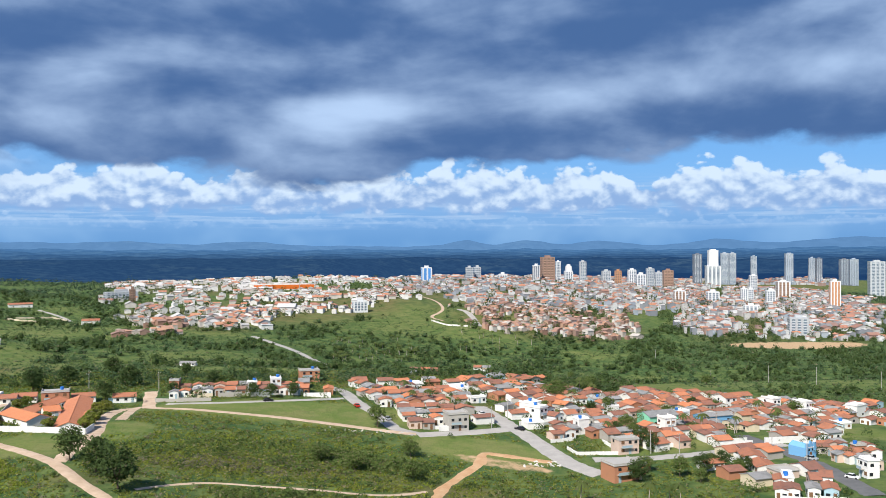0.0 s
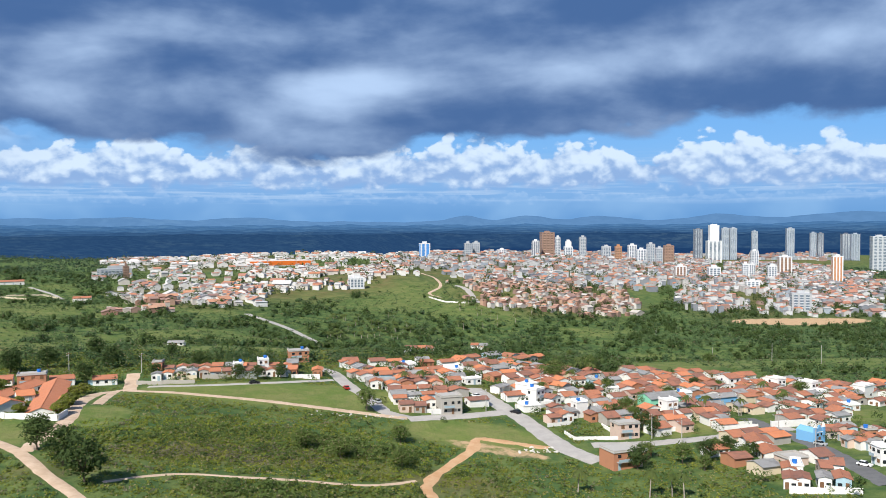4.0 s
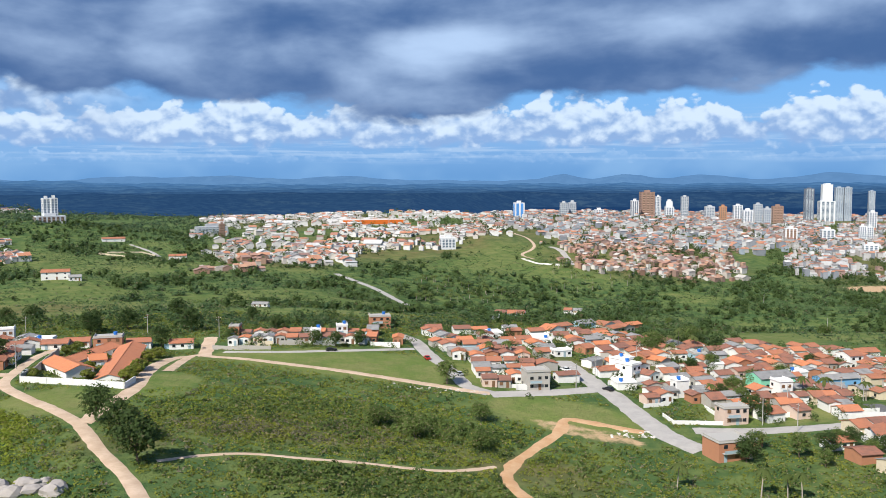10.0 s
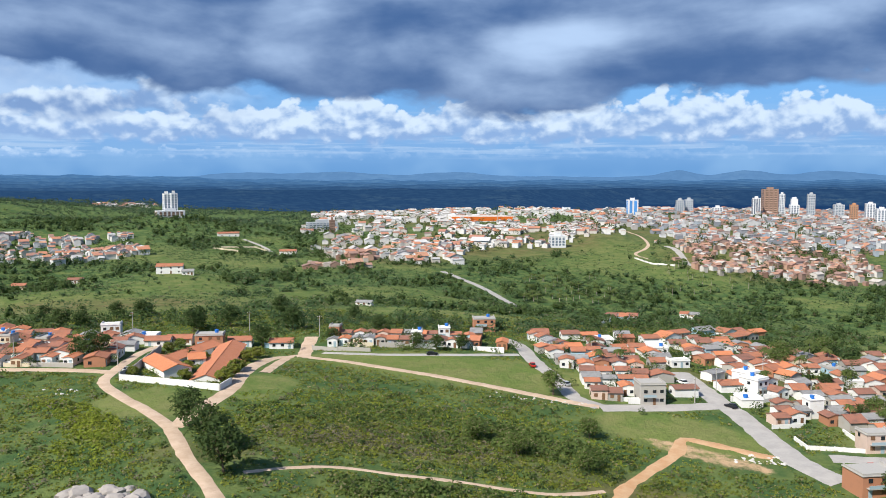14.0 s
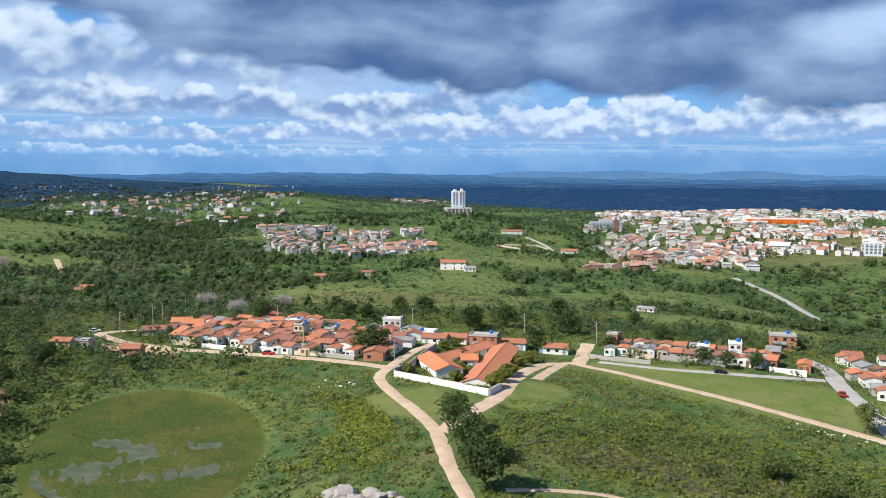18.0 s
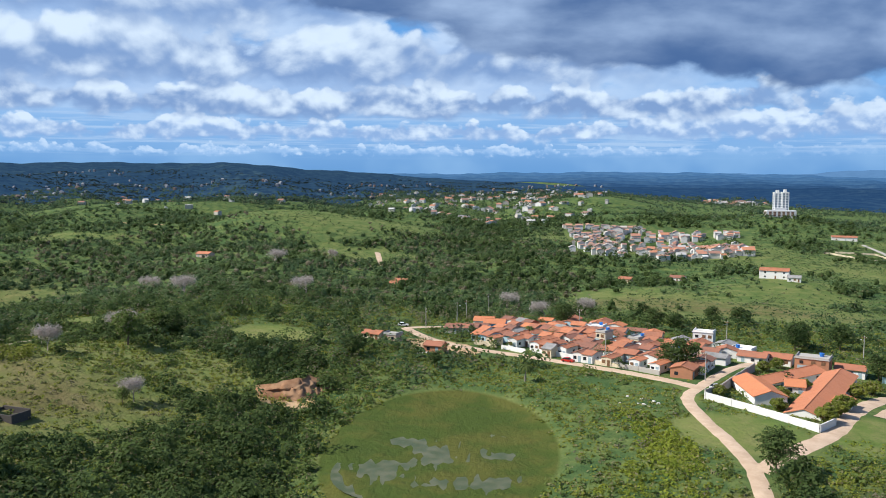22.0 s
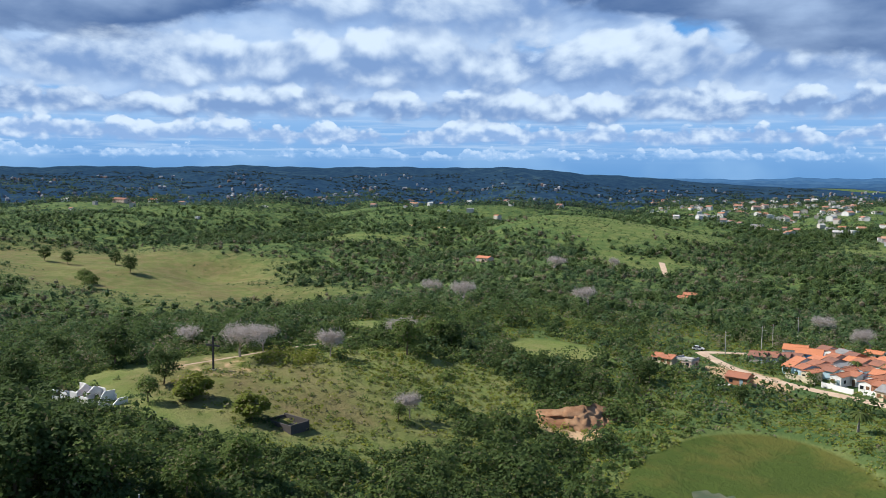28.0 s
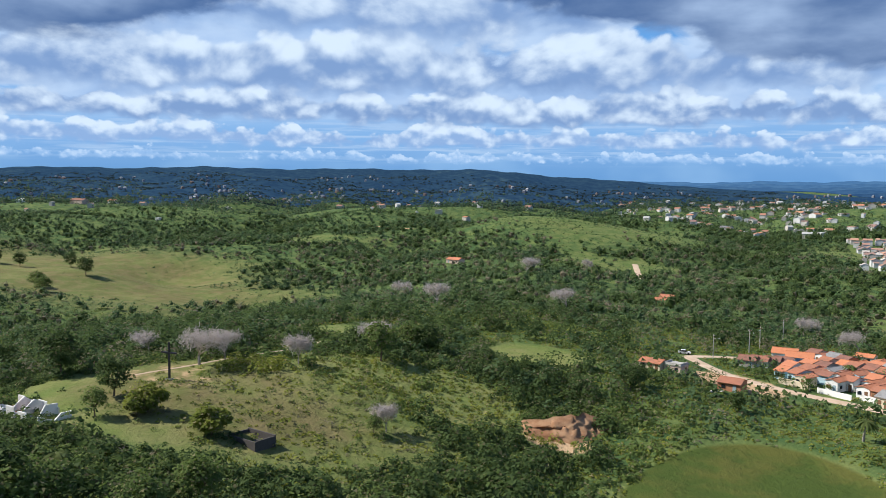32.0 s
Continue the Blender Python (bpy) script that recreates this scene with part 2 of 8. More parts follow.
def foliage(name, a, b, dry, dry_part=0.12, scale=0.03):
    """Leaves: two greens mixed in broad patches and leaf clump by leaf clump, some dry."""
    m, n, s = material(name, 0.75)
    one = n.add("ShaderNodeNewGeometry").outputs["Random Per Island"]
    broad = n.ramp(n.noise(place(n), scale, 4.0, 0.6), 0.35, 0.65)
    bush = n.ramp(n.noise(place(n), 0.32, 3.0, 0.6), 0.32, 0.68)
    c = n.mix(n.math("ADD", n.math("MULTIPLY", broad, 0.4), n.math("ADD", n.math("MULTIPLY", bush, 0.38), n.math("MULTIPLY", one, 0.22))), a, b)
    c = n.mix(n.math("MULTIPLY", n.math("LESS_THAN", n.math("FRACT", n.math("MULTIPLY", one, 17.0)), dry_part), 0.8), c, dry)
    n.put(s.inputs["Base Color"], c)
    n.put(s.inputs["Specular IOR Level"], 0.15)
    thin, both = n.add("ShaderNodeBsdfTranslucent"), n.add("ShaderNodeMixShader")
    n.put(thin.inputs["Color"], c), n.put(both.inputs[0], 0.45)
    out = [q for q in n.tree.nodes if q.type == "OUTPUT_MATERIAL"][0]
    n.tree.links.new(s.outputs[0], both.inputs[1]), n.tree.links.new(thin.outputs[0], both.inputs[2]), n.tree.links.new(both.outputs[0], out.inputs["Surface"])
    return m


WHITE = plaster("white_wall", (0.84, 0.83, 0.81), amount=0.2)
CREAM = plaster("cream_wall", (0.70, 0.60, 0.44))
PINK = plaster("pale_pink_wall", (0.66, 0.50, 0.42))
GREY = plaster("bare_cement_wall", (0.42, 0.40, 0.37), amount=0.5)
BLUE = plaster("blue_wall", (0.16, 0.42, 0.72))
SKYBLUE = plaster("light_blue_wall", (0.42, 0.62, 0.72))
GREEN = plaster("mint_green_wall", (0.25, 0.66, 0.46))
YELLOW = plaster("yellow_wall", (0.80, 0.56, 0.10))
BRICK = plaster("brick_wall", (0.46, 0.21, 0.12), (0.25, 0.14, 0.09), 0.4)
RUIN = plaster("weathered_wall", (0.55, 0.52, 0.48), (0.10, 0.09, 0.08), 0.8)
WALLS = [WHITE, WHITE, WHITE, WHITE, WHITE, WHITE, WHITE, WHITE, CREAM, PINK, GREY, GREY, SKYBLUE, BRICK]
CLAY = roofing("clay_tiles", (0.47, 0.185, 0.10), (0.38, 0.16, 0.10), (0.20, 0.12, 0.09), 0.6)
OLDCLAY = roofing("weathered_clay_tiles", (0.36, 0.155, 0.10), (0.25, 0.125, 0.095), (0.13, 0.09, 0.075), 0.7)
NEWCLAY = roofing("new_clay_tiles", (0.60, 0.225, 0.105), (0.52, 0.21, 0.12), (0.36, 0.14, 0.08), 0.35)
CEMENT_ROOF = roofing("fibre_cement_sheets", (0.34, 0.33, 0.32), (0.26, 0.26, 0.26), (0.10, 0.10, 0.10), 0.6)
TIN = plain("galvanised_sheet", (0.62, 0.64, 0.66), 0.45, 0.3)
WOOD = plain("brown_wood", (0.20, 0.11, 0.06), 0.6)
DARKGLASS = plain("dark_window", (0.025, 0.03, 0.035), 0.12)
FRAMEPAINT = plain("painted_metal", (0.35, 0.45, 0.5), 0.5)
CONCRETE = plain("grey_concrete", (0.45, 0.43, 0.40), 0.85)
TANKBLUE = plain("blue_plastic", (0.03, 0.17, 0.55), 0.45, spread=0.1)
STEEL = plain("dark_steel", (0.05, 0.05, 0.055), 0.5, 0.5)
BARK = plain("bark", (0.16, 0.12, 0.085), 0.9, scale=6.0)
PALEBARK = plain("pale_bark", (0.42, 0.36, 0.31), 0.9, scale=4.0)
RUBBER = plain("tyre_rubber", (0.02, 0.02, 0.02), 0.8)
LEAF = foliage("leaves", (0.078, 0.128, 0.034), (0.170, 0.225, 0.060), (0.27, 0.24, 0.13))
DARKLEAF = foliage("dark_leaves", (0.046, 0.080, 0.026), (0.098, 0.145, 0.044), (0.12, 0.11, 0.06), 0.05)
SCRUB = foliage("scrub_leaves", (0.110, 0.155, 0.028), (0.275, 0.290, 0.052), (0.34, 0.29, 0.16), 0.14, 0.045)
# greens of the far and middle woods, blued in base colour for haze
FARLEAF = foliage("far_hazed_leaves", (0.046, 0.090, 0.052), (0.105, 0.155, 0.078), (0.20, 0.18, 0.10), 0.08, 0.012)
MIDLEAF = foliage("wood_leaves", (0.056, 0.108, 0.050), (0.130, 0.190, 0.075), (0.22, 0.20, 0.12), 0.08, 0.012)
GOLDLEAF = foliage("yellow_green_herbs", (0.16, 0.225, 0.030), (0.29, 0.325, 0.045), (0.30, 0.28, 0.10), 0.1, 0.08)
PALM = foliage("palm_leaves", (0.08, 0.115, 0.03), (0.15, 0.18, 0.06), (0.30, 0.23, 0.10), 0.15)
DRYLEAF = foliage("dry_leaves", (0.17, 0.15, 0.095), (0.27, 0.24, 0.17), (0.12, 0.13, 0.05), 0.25)
BAREWOOD = foliage("bare_twigs", (0.56, 0.50, 0.47), (0.46, 0.41, 0.39), (0.32, 0.28, 0.25), 0.2)

# the ground: grass of several kinds by area, bare patches, dry tufts
EARTH, n, s = material("ground", 0.95)
at = place(n)
lush = n.add("ShaderNodeAttribute", attribute_name="area").outputs["Color"]
parts = n.add("ShaderNodeSeparateColor")
n.put(parts.inputs[0], lush)
wet, bare, wild = parts.outputs
dry = lush.node.outputs["Alpha"]
big = n.ramp(n.noise(at, 0.018, 6.0, 0.6), 0.35, 0.68)
mid = n.ramp(n.noise(at, 0.11, 6.0, 0.65), 0.38, 0.66)
fine = n.noise(at, 0.9, 5.0, 0.7)
grass = n.mix(big, (0.120, 0.175, 0.040), (0.190, 0.215, 0.062))
grass = n.mix(n.math("MULTIPLY", mid, 0.55), grass, (0.24, 0.215, 0.095))
wildc = n.mix(mid, (0.052, 0.100, 0.034), (0.130, 0.168, 0.052))
c = n.mix(wild, grass, wildc)
c = n.mix(n.math("MULTIPLY", n.ramp(fine, 0.45, 0.75), 0.45), c, (0.075, 0.105, 0.032))
c = n.mix(n.math("MULTIPLY", dry, n.math("ADD", 0.35, n.math("MULTIPLY", n.ramp(n.noise(at, 0.05, 6.0, 0.65), 0.35, 0.65), 0.65))), c, n.mix(mid, (0.120, 0.108, 0.042), (0.175, 0.135, 0.066)))
soil = n.mix(n.noise(at, 0.5, 5.0, 0.7), (0.42, 0.27, 0.15), (0.56, 0.40, 0.25))
c = n.mix(n.ramp(n.math("ADD", bare, n.math("MULTIPLY", n.math("SUBTRACT", n.noise(at, 0.22, 6.0, 0.7), 0.5), 0.9)), 0.45, 0.72), c, soil)
swamp = n.mix(n.ramp(n.noise(at, 0.06, 6.0, 0.62), 0.42, 0.62), (0.056, 0.084, 0.018), (0.092, 0.098, 0.024))
c = n.mix(n.ramp(wet, 0.35, 0.6), c, swamp)
n.put(s.inputs["Base Color"], c)
n.put(s.inputs["Specular IOR Level"], 0.1)
bump(n, s, n.math("ADD", n.noise(at, 0.7, 6.0, 0.7), n.math("MULTIPLY", n.noise(at, 0.12, 3.0), 2.0)), 0.8, 0.7)


def lane(name, a, b):
    m, n, s = material(name, 0.95)
    p = place(n)
    c = n.mix(n.ramp(n.noise(p, 0.25, 6.0, 0.68), 0.3, 0.7), a, b)
    c = n.mix(n.math("MULTIPLY", n.noise(p, 1.6, 4.0, 0.7), 0.4), c, tuple(0.6 * v for v in a))
    n.put(s.inputs["Base Color"], c)
    bump(n, s, n.noise(p, 1.5, 5.0, 0.7), 0.5, 0.1)
    return m


DIRT = lane("dirt_road", (0.62, 0.47, 0.35), (0.46, 0.33, 0.23))
REDDIRT = lane("red_dirt", (0.50, 0.28, 0.14), (0.60, 0.40, 0.24))
PAVED = lane("stone_paving", (0.46, 0.43, 0.40), (0.36, 0.34, 0.32))
ASPHALT = lane("worn_asphalt", (0.17, 0.17, 0.17), (0.12, 0.12, 0.125))
RUBBLE = plain("white_rubble", (0.62, 0.59, 0.55), 0.95)

# ---- the lie of the land ----
MOUNDS = []


def mound(x, y, radius, rise):
    MOUNDS.append((x, y, radius, rise))


mound(-72, 310, 30, -3.3)
mound(-198, 840, 103, -6.0)
mound(230, 874, 44, -6.7)
mound(90, 924, 53, -2.6)
mound(-693, 585, 108, 8.2)
mound(-465, 487, 57, -2.2)
mound(-405, 806, 61, -13.9)
mound(-299, 558, 52, -2.6)
mound(-215, 218, 30, 2.5)
mound(-1376, 277, 119, 5.7)
mound(-460, 381, 47, 4.5)
mound(-696, 231, 44, -10.3)
mound(-850, 702, 108, -4.8)
mound(-201, 109, 30, -1.8)
mound(-665, 157, 44, 8.6)
mound(-210, 590, 52, 5.8)
mound(55, 604, 57, -3.2)
mound(511, 745, 170, -5.1)
mound(-378, 1068, 95, 15.5)
mound(-197, 174, 30, -2.8)
mound(-241, 135, 30, 1.5)
mound(-592, 414, 75, 2.5)
mound(0, 1500, 146, 5.8)
mound(247, 1320, 109, 5.5)
mound(499, 1450, 156, 8.4)
mound(350, 1150, 109, 5.3)
mound(680, 1020, 175, 5.5)
mound(900, 1250, 175, -4.1)
mound(-550, 1080, 95, 7.7)
mound(-200, 1250, 93, 4.0)
mound(-750, 1400, 176, 12.7)
mound(-100, 1000, 51, -3.0)
mound(200, 800, 44, 3.1)
mound(150, 1000, 53, 5.5)
mound(-1500, 100, 119, -4.4)
mound(-300, 330, 53, -2.8)
mound(-480, 180, 51, -3.5)
mound(0, 0, 75, 4.7)
mound(108, 125, 75, 2.2)
mound(62, 153, 75, -3.8)
mound(9, 165, 75, -5.5)
mound(-45, 159, 75, 9.6)
mound(-95, 135, 75, -1.7)
mound(-133, 97, 75, -8.8)
mound(-158, 48, 75, 11.9)
mound(-165, -6, 75, 14.3)
mound(208, 156, 104, 3.3)
mound(166, 200, 104, 3.1)
mound(114, 234, 104, -6.0)
mound(-5, 260, 104, -1.3)
mound(-66, 252, 104, -1.1)
mound(-123, 229, 104, 12.7)
mound(-173, 194, 104, -13.8)
mound(-214, 148, 104, 3.0)
mound(-243, 93, 104, 20.4)
mound(-258, 34, 104, -5.5)
mound(-259, -27, 104, -10.8)
mound(346, 200, 160, -4.8)
mound(290, 276, 160, -3.5)
mound(217, 336, 160, 0.4)
mound(132, 378, 160, 5.8)
mound(40, 398, 160, 6.9)
mound(-55, 396, 160, 5.4)
mound(-146, 372, 160, 1.7)
mound(-229, 328, 160, -3.4)
mound(-300, 265, 160, 12.1)
mound(-354, 187, 160, 10.2)
mound(-388, 99, 160, -4.9)
mound(-400, 5, 160, 1.3)
mound(-390, -89, 160, 4.7)
mound(-358, -178, 160, 5.0)
mound(502, 364, 248, 3.2)
mound(416, 459, 248, 1.9)
mound(313, 535, 248, -4.1)
mound(196, 588, 248, -15.1)
mound(71, 616, 248, -16.5)
mound(-57, 617, 248, 3.7)
mound(-183, 592, 248, 8.3)
mound(-301, 542, 248, -12.1)
mound(-406, 468, 248, -2.5)
mound(-494, 375, 248, 10.5)
mound(-560, 265, 248, -14.7)
mound(-603, 144, 248, -16.3)
mound(-620, 17, 248, 8.6)
mound(-610, -111, 248, 13.5)
mound(-574, -234, 248, 7.3)
mound(-514, -347, 248, 4.4)
mound(857, 606, 420, -6.7)
mound(732, 753, 420, -16.6)
mound(581, 874, 420, -14.3)
mound(227, 1025, 420, 8.6)
mound(36, 1049, 420, 1.9)
mound(-157, 1038, 420, -4.5)
mound(-345, 992, 420, -1.7)
mound(-521, 912, 420, 1.3)
mound(-679, 801, 420, 3.7)
mound(-814, 663, 420, 6.8)
mound(-922, 503, 420, 4.6)
mound(-998, 325, 420, 0.5)
mound(-1049, -56, 420, 2.0)
mound(-1021, -247, 420, 3.4)
mound(1559, 900, 720, -9.6)
mound(1368, 1170, 720, -10.8)
mound(1130, 1401, 720, -5.0)
mound(854, 1584, 720, 6.1)
mound(550, 1714, 720, 13.8)
mound(226, 1786, 720, 8.6)
mound(-105, 1797, 720, -2.9)
mound(-432, 1747, 720, -3.4)
mound(-745, 1639, 720, 6.3)
mound(-1032, 1474, 720, 8.3)
mound(-1285, 1260, 720, -1.3)
mound(-1494, 1004, 720, -7.8)
mound(-1653, 713, 720, -3.4)
mound(-1755, 398, 720, 3.9)
mound(-1799, 70, 720, 5.5)
mound(-1781, -261, 720, 3.3)
mound(-1703, -583, 720, 1.2)
mound(2429, 1761, 1200, -15.4)
mound(2015, 2223, 1200, -18.9)
mound(1514, 2590, 1200, -18.3)
mound(949, 2846, 1200, -17.3)
mound(343, 2980, 1200, -17.7)
mound(-278, 2987, 1200, -13.0)
mound(-886, 2866, 1200, -1.5)
mound(-1457, 2622, 1200, 9.8)
mound(-1966, 2266, 1200, 15.9)
mound(-2390, 1813, 1200, 19.1)
mound(-2712, 1283, 1200, 23.6)
mound(-2918, 697, 1200, 27.7)
mound(-2999, 82, 1200, 26.4)
mound(-2952, -537, 1200, 19.1)
mound(-2778, -1133, 1200, 10.0)
mound(-2485, -1680, 1200, 3.7)
MOUND_ROWS = np.array(MOUNDS, float)


# spots whose height stays as it is: houses, tracks, the dry hill, the hillside town
PINS = [(-210, 590, 60), (-285, 565, 60), (-373, 409, 50), (-592, 414, 50), (-58, 465, 50), (-850, 702, 60), (-490, 507, 60), (-8, 700, 70), (40, 610, 60),
        (-700, 160, 130), (-826, 494, 60), (-400, 800, 170), (-1400, 305, 120), (-240, 420, 70), (120, 420, 80)]


def folds(x, y):
    """Ravines and rounded spurs of the hills: height from 0 to 1, and how strong they are there."""
    r, turn = np.hypot(x, y), np.degrees(np.arctan2(-x, y))
    share = np.clip((r - 370) / 200, 0, 1) * np.clip((1750 - r) / 350, 0, 1)
    share = share * np.where(turn > 20, np.clip((turn - 20) / 8, 0.45, 1), 0.45 * np.clip((760 - r) / 120, 0, 1))
    for px, py, wide in PINS:
        share = share * (1 - np.exp(-((x - px) ** 2 + (y - py) ** 2) / wide ** 2))
    wx, wy = x + 45 * np.sin(y / 83 + 0.7) + 18 * np.sin(x / 39), y + 45 * np.sin(x / 97 + 2.1) + 18 * np.sin(y / 43 + 1)
    a = np.abs(np.sin((wx * 0.80 + wy * 0.60) / 92))
    b = np.abs(np.sin((wx * 0.45 - wy * 0.89) / 71 + 0.8))
    return 0.6 * a + 0.4 * b, share


def level(x, y):
    """Height of the ground, for numbers or arrays."""
    x, y = np.asarray(x, float), np.asarray(y, float)
    z = np.zeros(np.broadcast(x, y).shape)
    if z.ndim == 0:
        z = float(np.sum(MOUND_ROWS[:, 3] * np.exp(-((x - MOUND_ROWS[:, 0]) ** 2 + (y - MOUND_ROWS[:, 1]) ** 2) / MOUND_ROWS[:, 2] ** 2)))
    else:
        for mx, my, r, rise in MOUND_ROWS:
            z = z + rise * np.exp(-((x - mx) ** 2 + (y - my) ** 2) / r ** 2)
    far = np.clip((np.hypot(x, y) - 900) / 1500, 0, 1)
    roll = np.sin(x / 173 + 1.3) * np.sin(y / 211 + 0.4) + 0.6 * np.sin(x / 97 + y / 131)
    z = z + roll * far * 7
    fold, share = folds(x, y)
    z = z + (fold - 0.55) * 24 * share * np.clip(0.6 + np.hypot(x, y) / 2400, 0.7, 1.1)
    # the flat bed of the pond, with low tussocks
    a = radians(38)
    u, v = ((x + 138) * math.cos(a) + (y - 181) * math.sin(a)) / 25, (-(x + 138) * math.sin(a) + (y - 181) * math.cos(a)) / 44
    bed = np.clip((1.25 - np.hypot(u, v)) / 0.35, 0, 1)
    tuft = 0.5 * np.sin(x * 0.21 + y * 0.13 + 1.7 * np.sin(y * 0.17 - x * 0.05)) + 0.5 * np.sin(y * 0.29 - x * 0.11 + 1.3 * np.sin(x * 0.23)) + 0.35 * np.sin(x * 0.9 + y * 0.4 + np.sin(y)) * np.sin(y * 0.7) + 0.3 * np.sin(x * 1.7 + y * 1.1) + 1.2 * np.hypot(u + 0.05, v + 0.3) + 0.1
    return z * (1 - bed) + bed * (6.0 + 0.22 * tuft)


def ellipse(x, y, cx, cy, rx, ry, turn=0.0, soft=0.25):
    """1 inside, 0 outside, with a soft rim."""
    a = radians(turn)
    u = ((x - cx) * math.cos(a) + (y - cy) * math.sin(a)) / rx
    v = (-(x - cx) * math.sin(a) + (y - cy) * math.cos(a)) / ry
    return np.clip((1 + soft - np.hypot(u, v)) / soft, 0, 1)


ROADS = []


def near_line(x, y, points, half):
    best = np.full(np.shape(x), 1e9)
    for (ax, ay), (bx, by) in zip(points, points[1:]):
        dx, dy = bx - ax, by - ay
        k = np.clip(((x - ax) * dx + (y - ay) * dy) / max(dx * dx + dy * dy, 1e-6), 0, 1)
        best = np.minimum(best, np.hypot(x - ax - k * dx, y - ay - k * dy))
    return best < half


def areas(x, y):
    """Wet, bare and wild shares of the ground."""
    x, y = np.asarray(x, float), np.asarray(y, float)
    wet = ellipse(x, y, -138, 181, 25, 44, 38, 0.2)
    bare = ellipse(x, y, -194, 180, 7, 5, 20, 0.8) * 0.8
    bare = np.maximum(bare, 0.75 * ellipse(x, y, -205, 258, 14, 8, 0, 0.5))
    bare = np.maximum(bare, 0.30 * ellipse(x, y, -226, 120, 26, 14, 30, 0.8))
    bare = np.maximum(bare, 0.5 * ellipse(x, y, -244, 104, 12, 8, 30, 0.8))
    bare = np.maximum(bare, 0.62 * ellipse(x, y, 64, 229, 16, 4, -35, 0.8))
    bare = np.maximum(bare, 0.9 * ellipse(x, y, 545, 765, 85, 24, 10, 0.3))
    wild = np.ones(np.broadcast(x, y).shape)
    for row in ((-5, 292, 42, 16, -10), (-85, 228, 14, 12, 0), (-221, 117, 34, 24, 40), (-230, 90, 30, 14, 20), (-700, 160, 120, 70, 20),
                (-228, 160, 26, 16, 40), (190, 440, 90, 22, -12), (-205, 455, 95, 40, 10), (60, 245, 22, 12, -30), (330, 420, 90, 25, 0),
                (190, 860, 90, 70, 0), (-190, 720, 90, 40, 10), (-300, 760, 90, 60, 0), (-30, 560, 60, 30, 0), (130, 240, 20, 8, 0), (215, 250, 22, 12, 0), (-20, 420, 40, 22, 0),
                (-62, 250, 8, 14, 0),
                (-513, 521, 38, 30, 63), (-508, 742, 27, 33, 75), (-1258, 425, 27, 32, 98), (-777, 393, 25, 29, 51), (-298, 178, 11, 14, 79), (-642, 616, 69, 54, 86), (-1656, 440, 40, 49, 76), (-191, 535, 32, 38, 1), (-213, 939, 21, 25, 6), (-119, 675, 13, 16, 23), (-67, 723, 15, 18, 24), (21, 871, 33, 33, 14), (267, 1039, 31, 38, 12), (178, 826, 34, 41, 28), (273, 686, 19, 18, -4), (262, 549, 37, 28, -14), (458, 919, 21, 25, 16), (-249, 219, 13, 15, 82), (-90, 200, 4, 5, 18), (40, 286, 17, 8, 4)):
        far = np.clip((math.hypot(row[0], row[1]) - 330) / 200, 0, 1)
        wx, wy = x + far * (16 * np.sin(y / 21 + row[0]) + 9 * np.sin((x + y) / 9.5)), y + far * (16 * np.sin(x / 24 + row[1]) + 9 * np.sin((x - y) / 11))
        wild = np.minimum(wild, 1 - (0.86 - (0.36 if row[2] < 100 else 0.0) * far) * ellipse(wx, wy, *row, 0.5 + 0.3 * far))
    wild = wild * (1 - wet)
    return wet, bare, wild


def dryness(x, y):
    """Share of brown, dry grass."""
    dry = 0.85 * ellipse(x, y, -224, 112, 26, 15, 40, 0.9)
    for row in ((-700, 160, 130, 80, 20, 0.8), (-60, 190, 10, 6, 20, 0.6), (-15, 215, 26, 9, 10, 0.8), (40, 200, 16, 8, -30, 0.8), (-205, 455, 60, 25, 10, 0.8), (100, 300, 40, 8, -15, 0.7),
                (-91, 860, 96, 56, 113, 0.4), (60, 1018, 203, 94, 60, 0.4), (-100, 1399, 209, 135, 95, 0.4), (306, 891, 113, 85, 76, 0.4), (505, 1395, 427, 214, 57, 0.4), (796, 1225, 460, 83, 54, 0.4), (836, 1070, 291, 48, 53, 0.4), (1105, 2624, 733, 584, 4, 0.4)):
        dry = np.maximum(dry, 0.8 * ellipse(x, y, *row))
    return dry


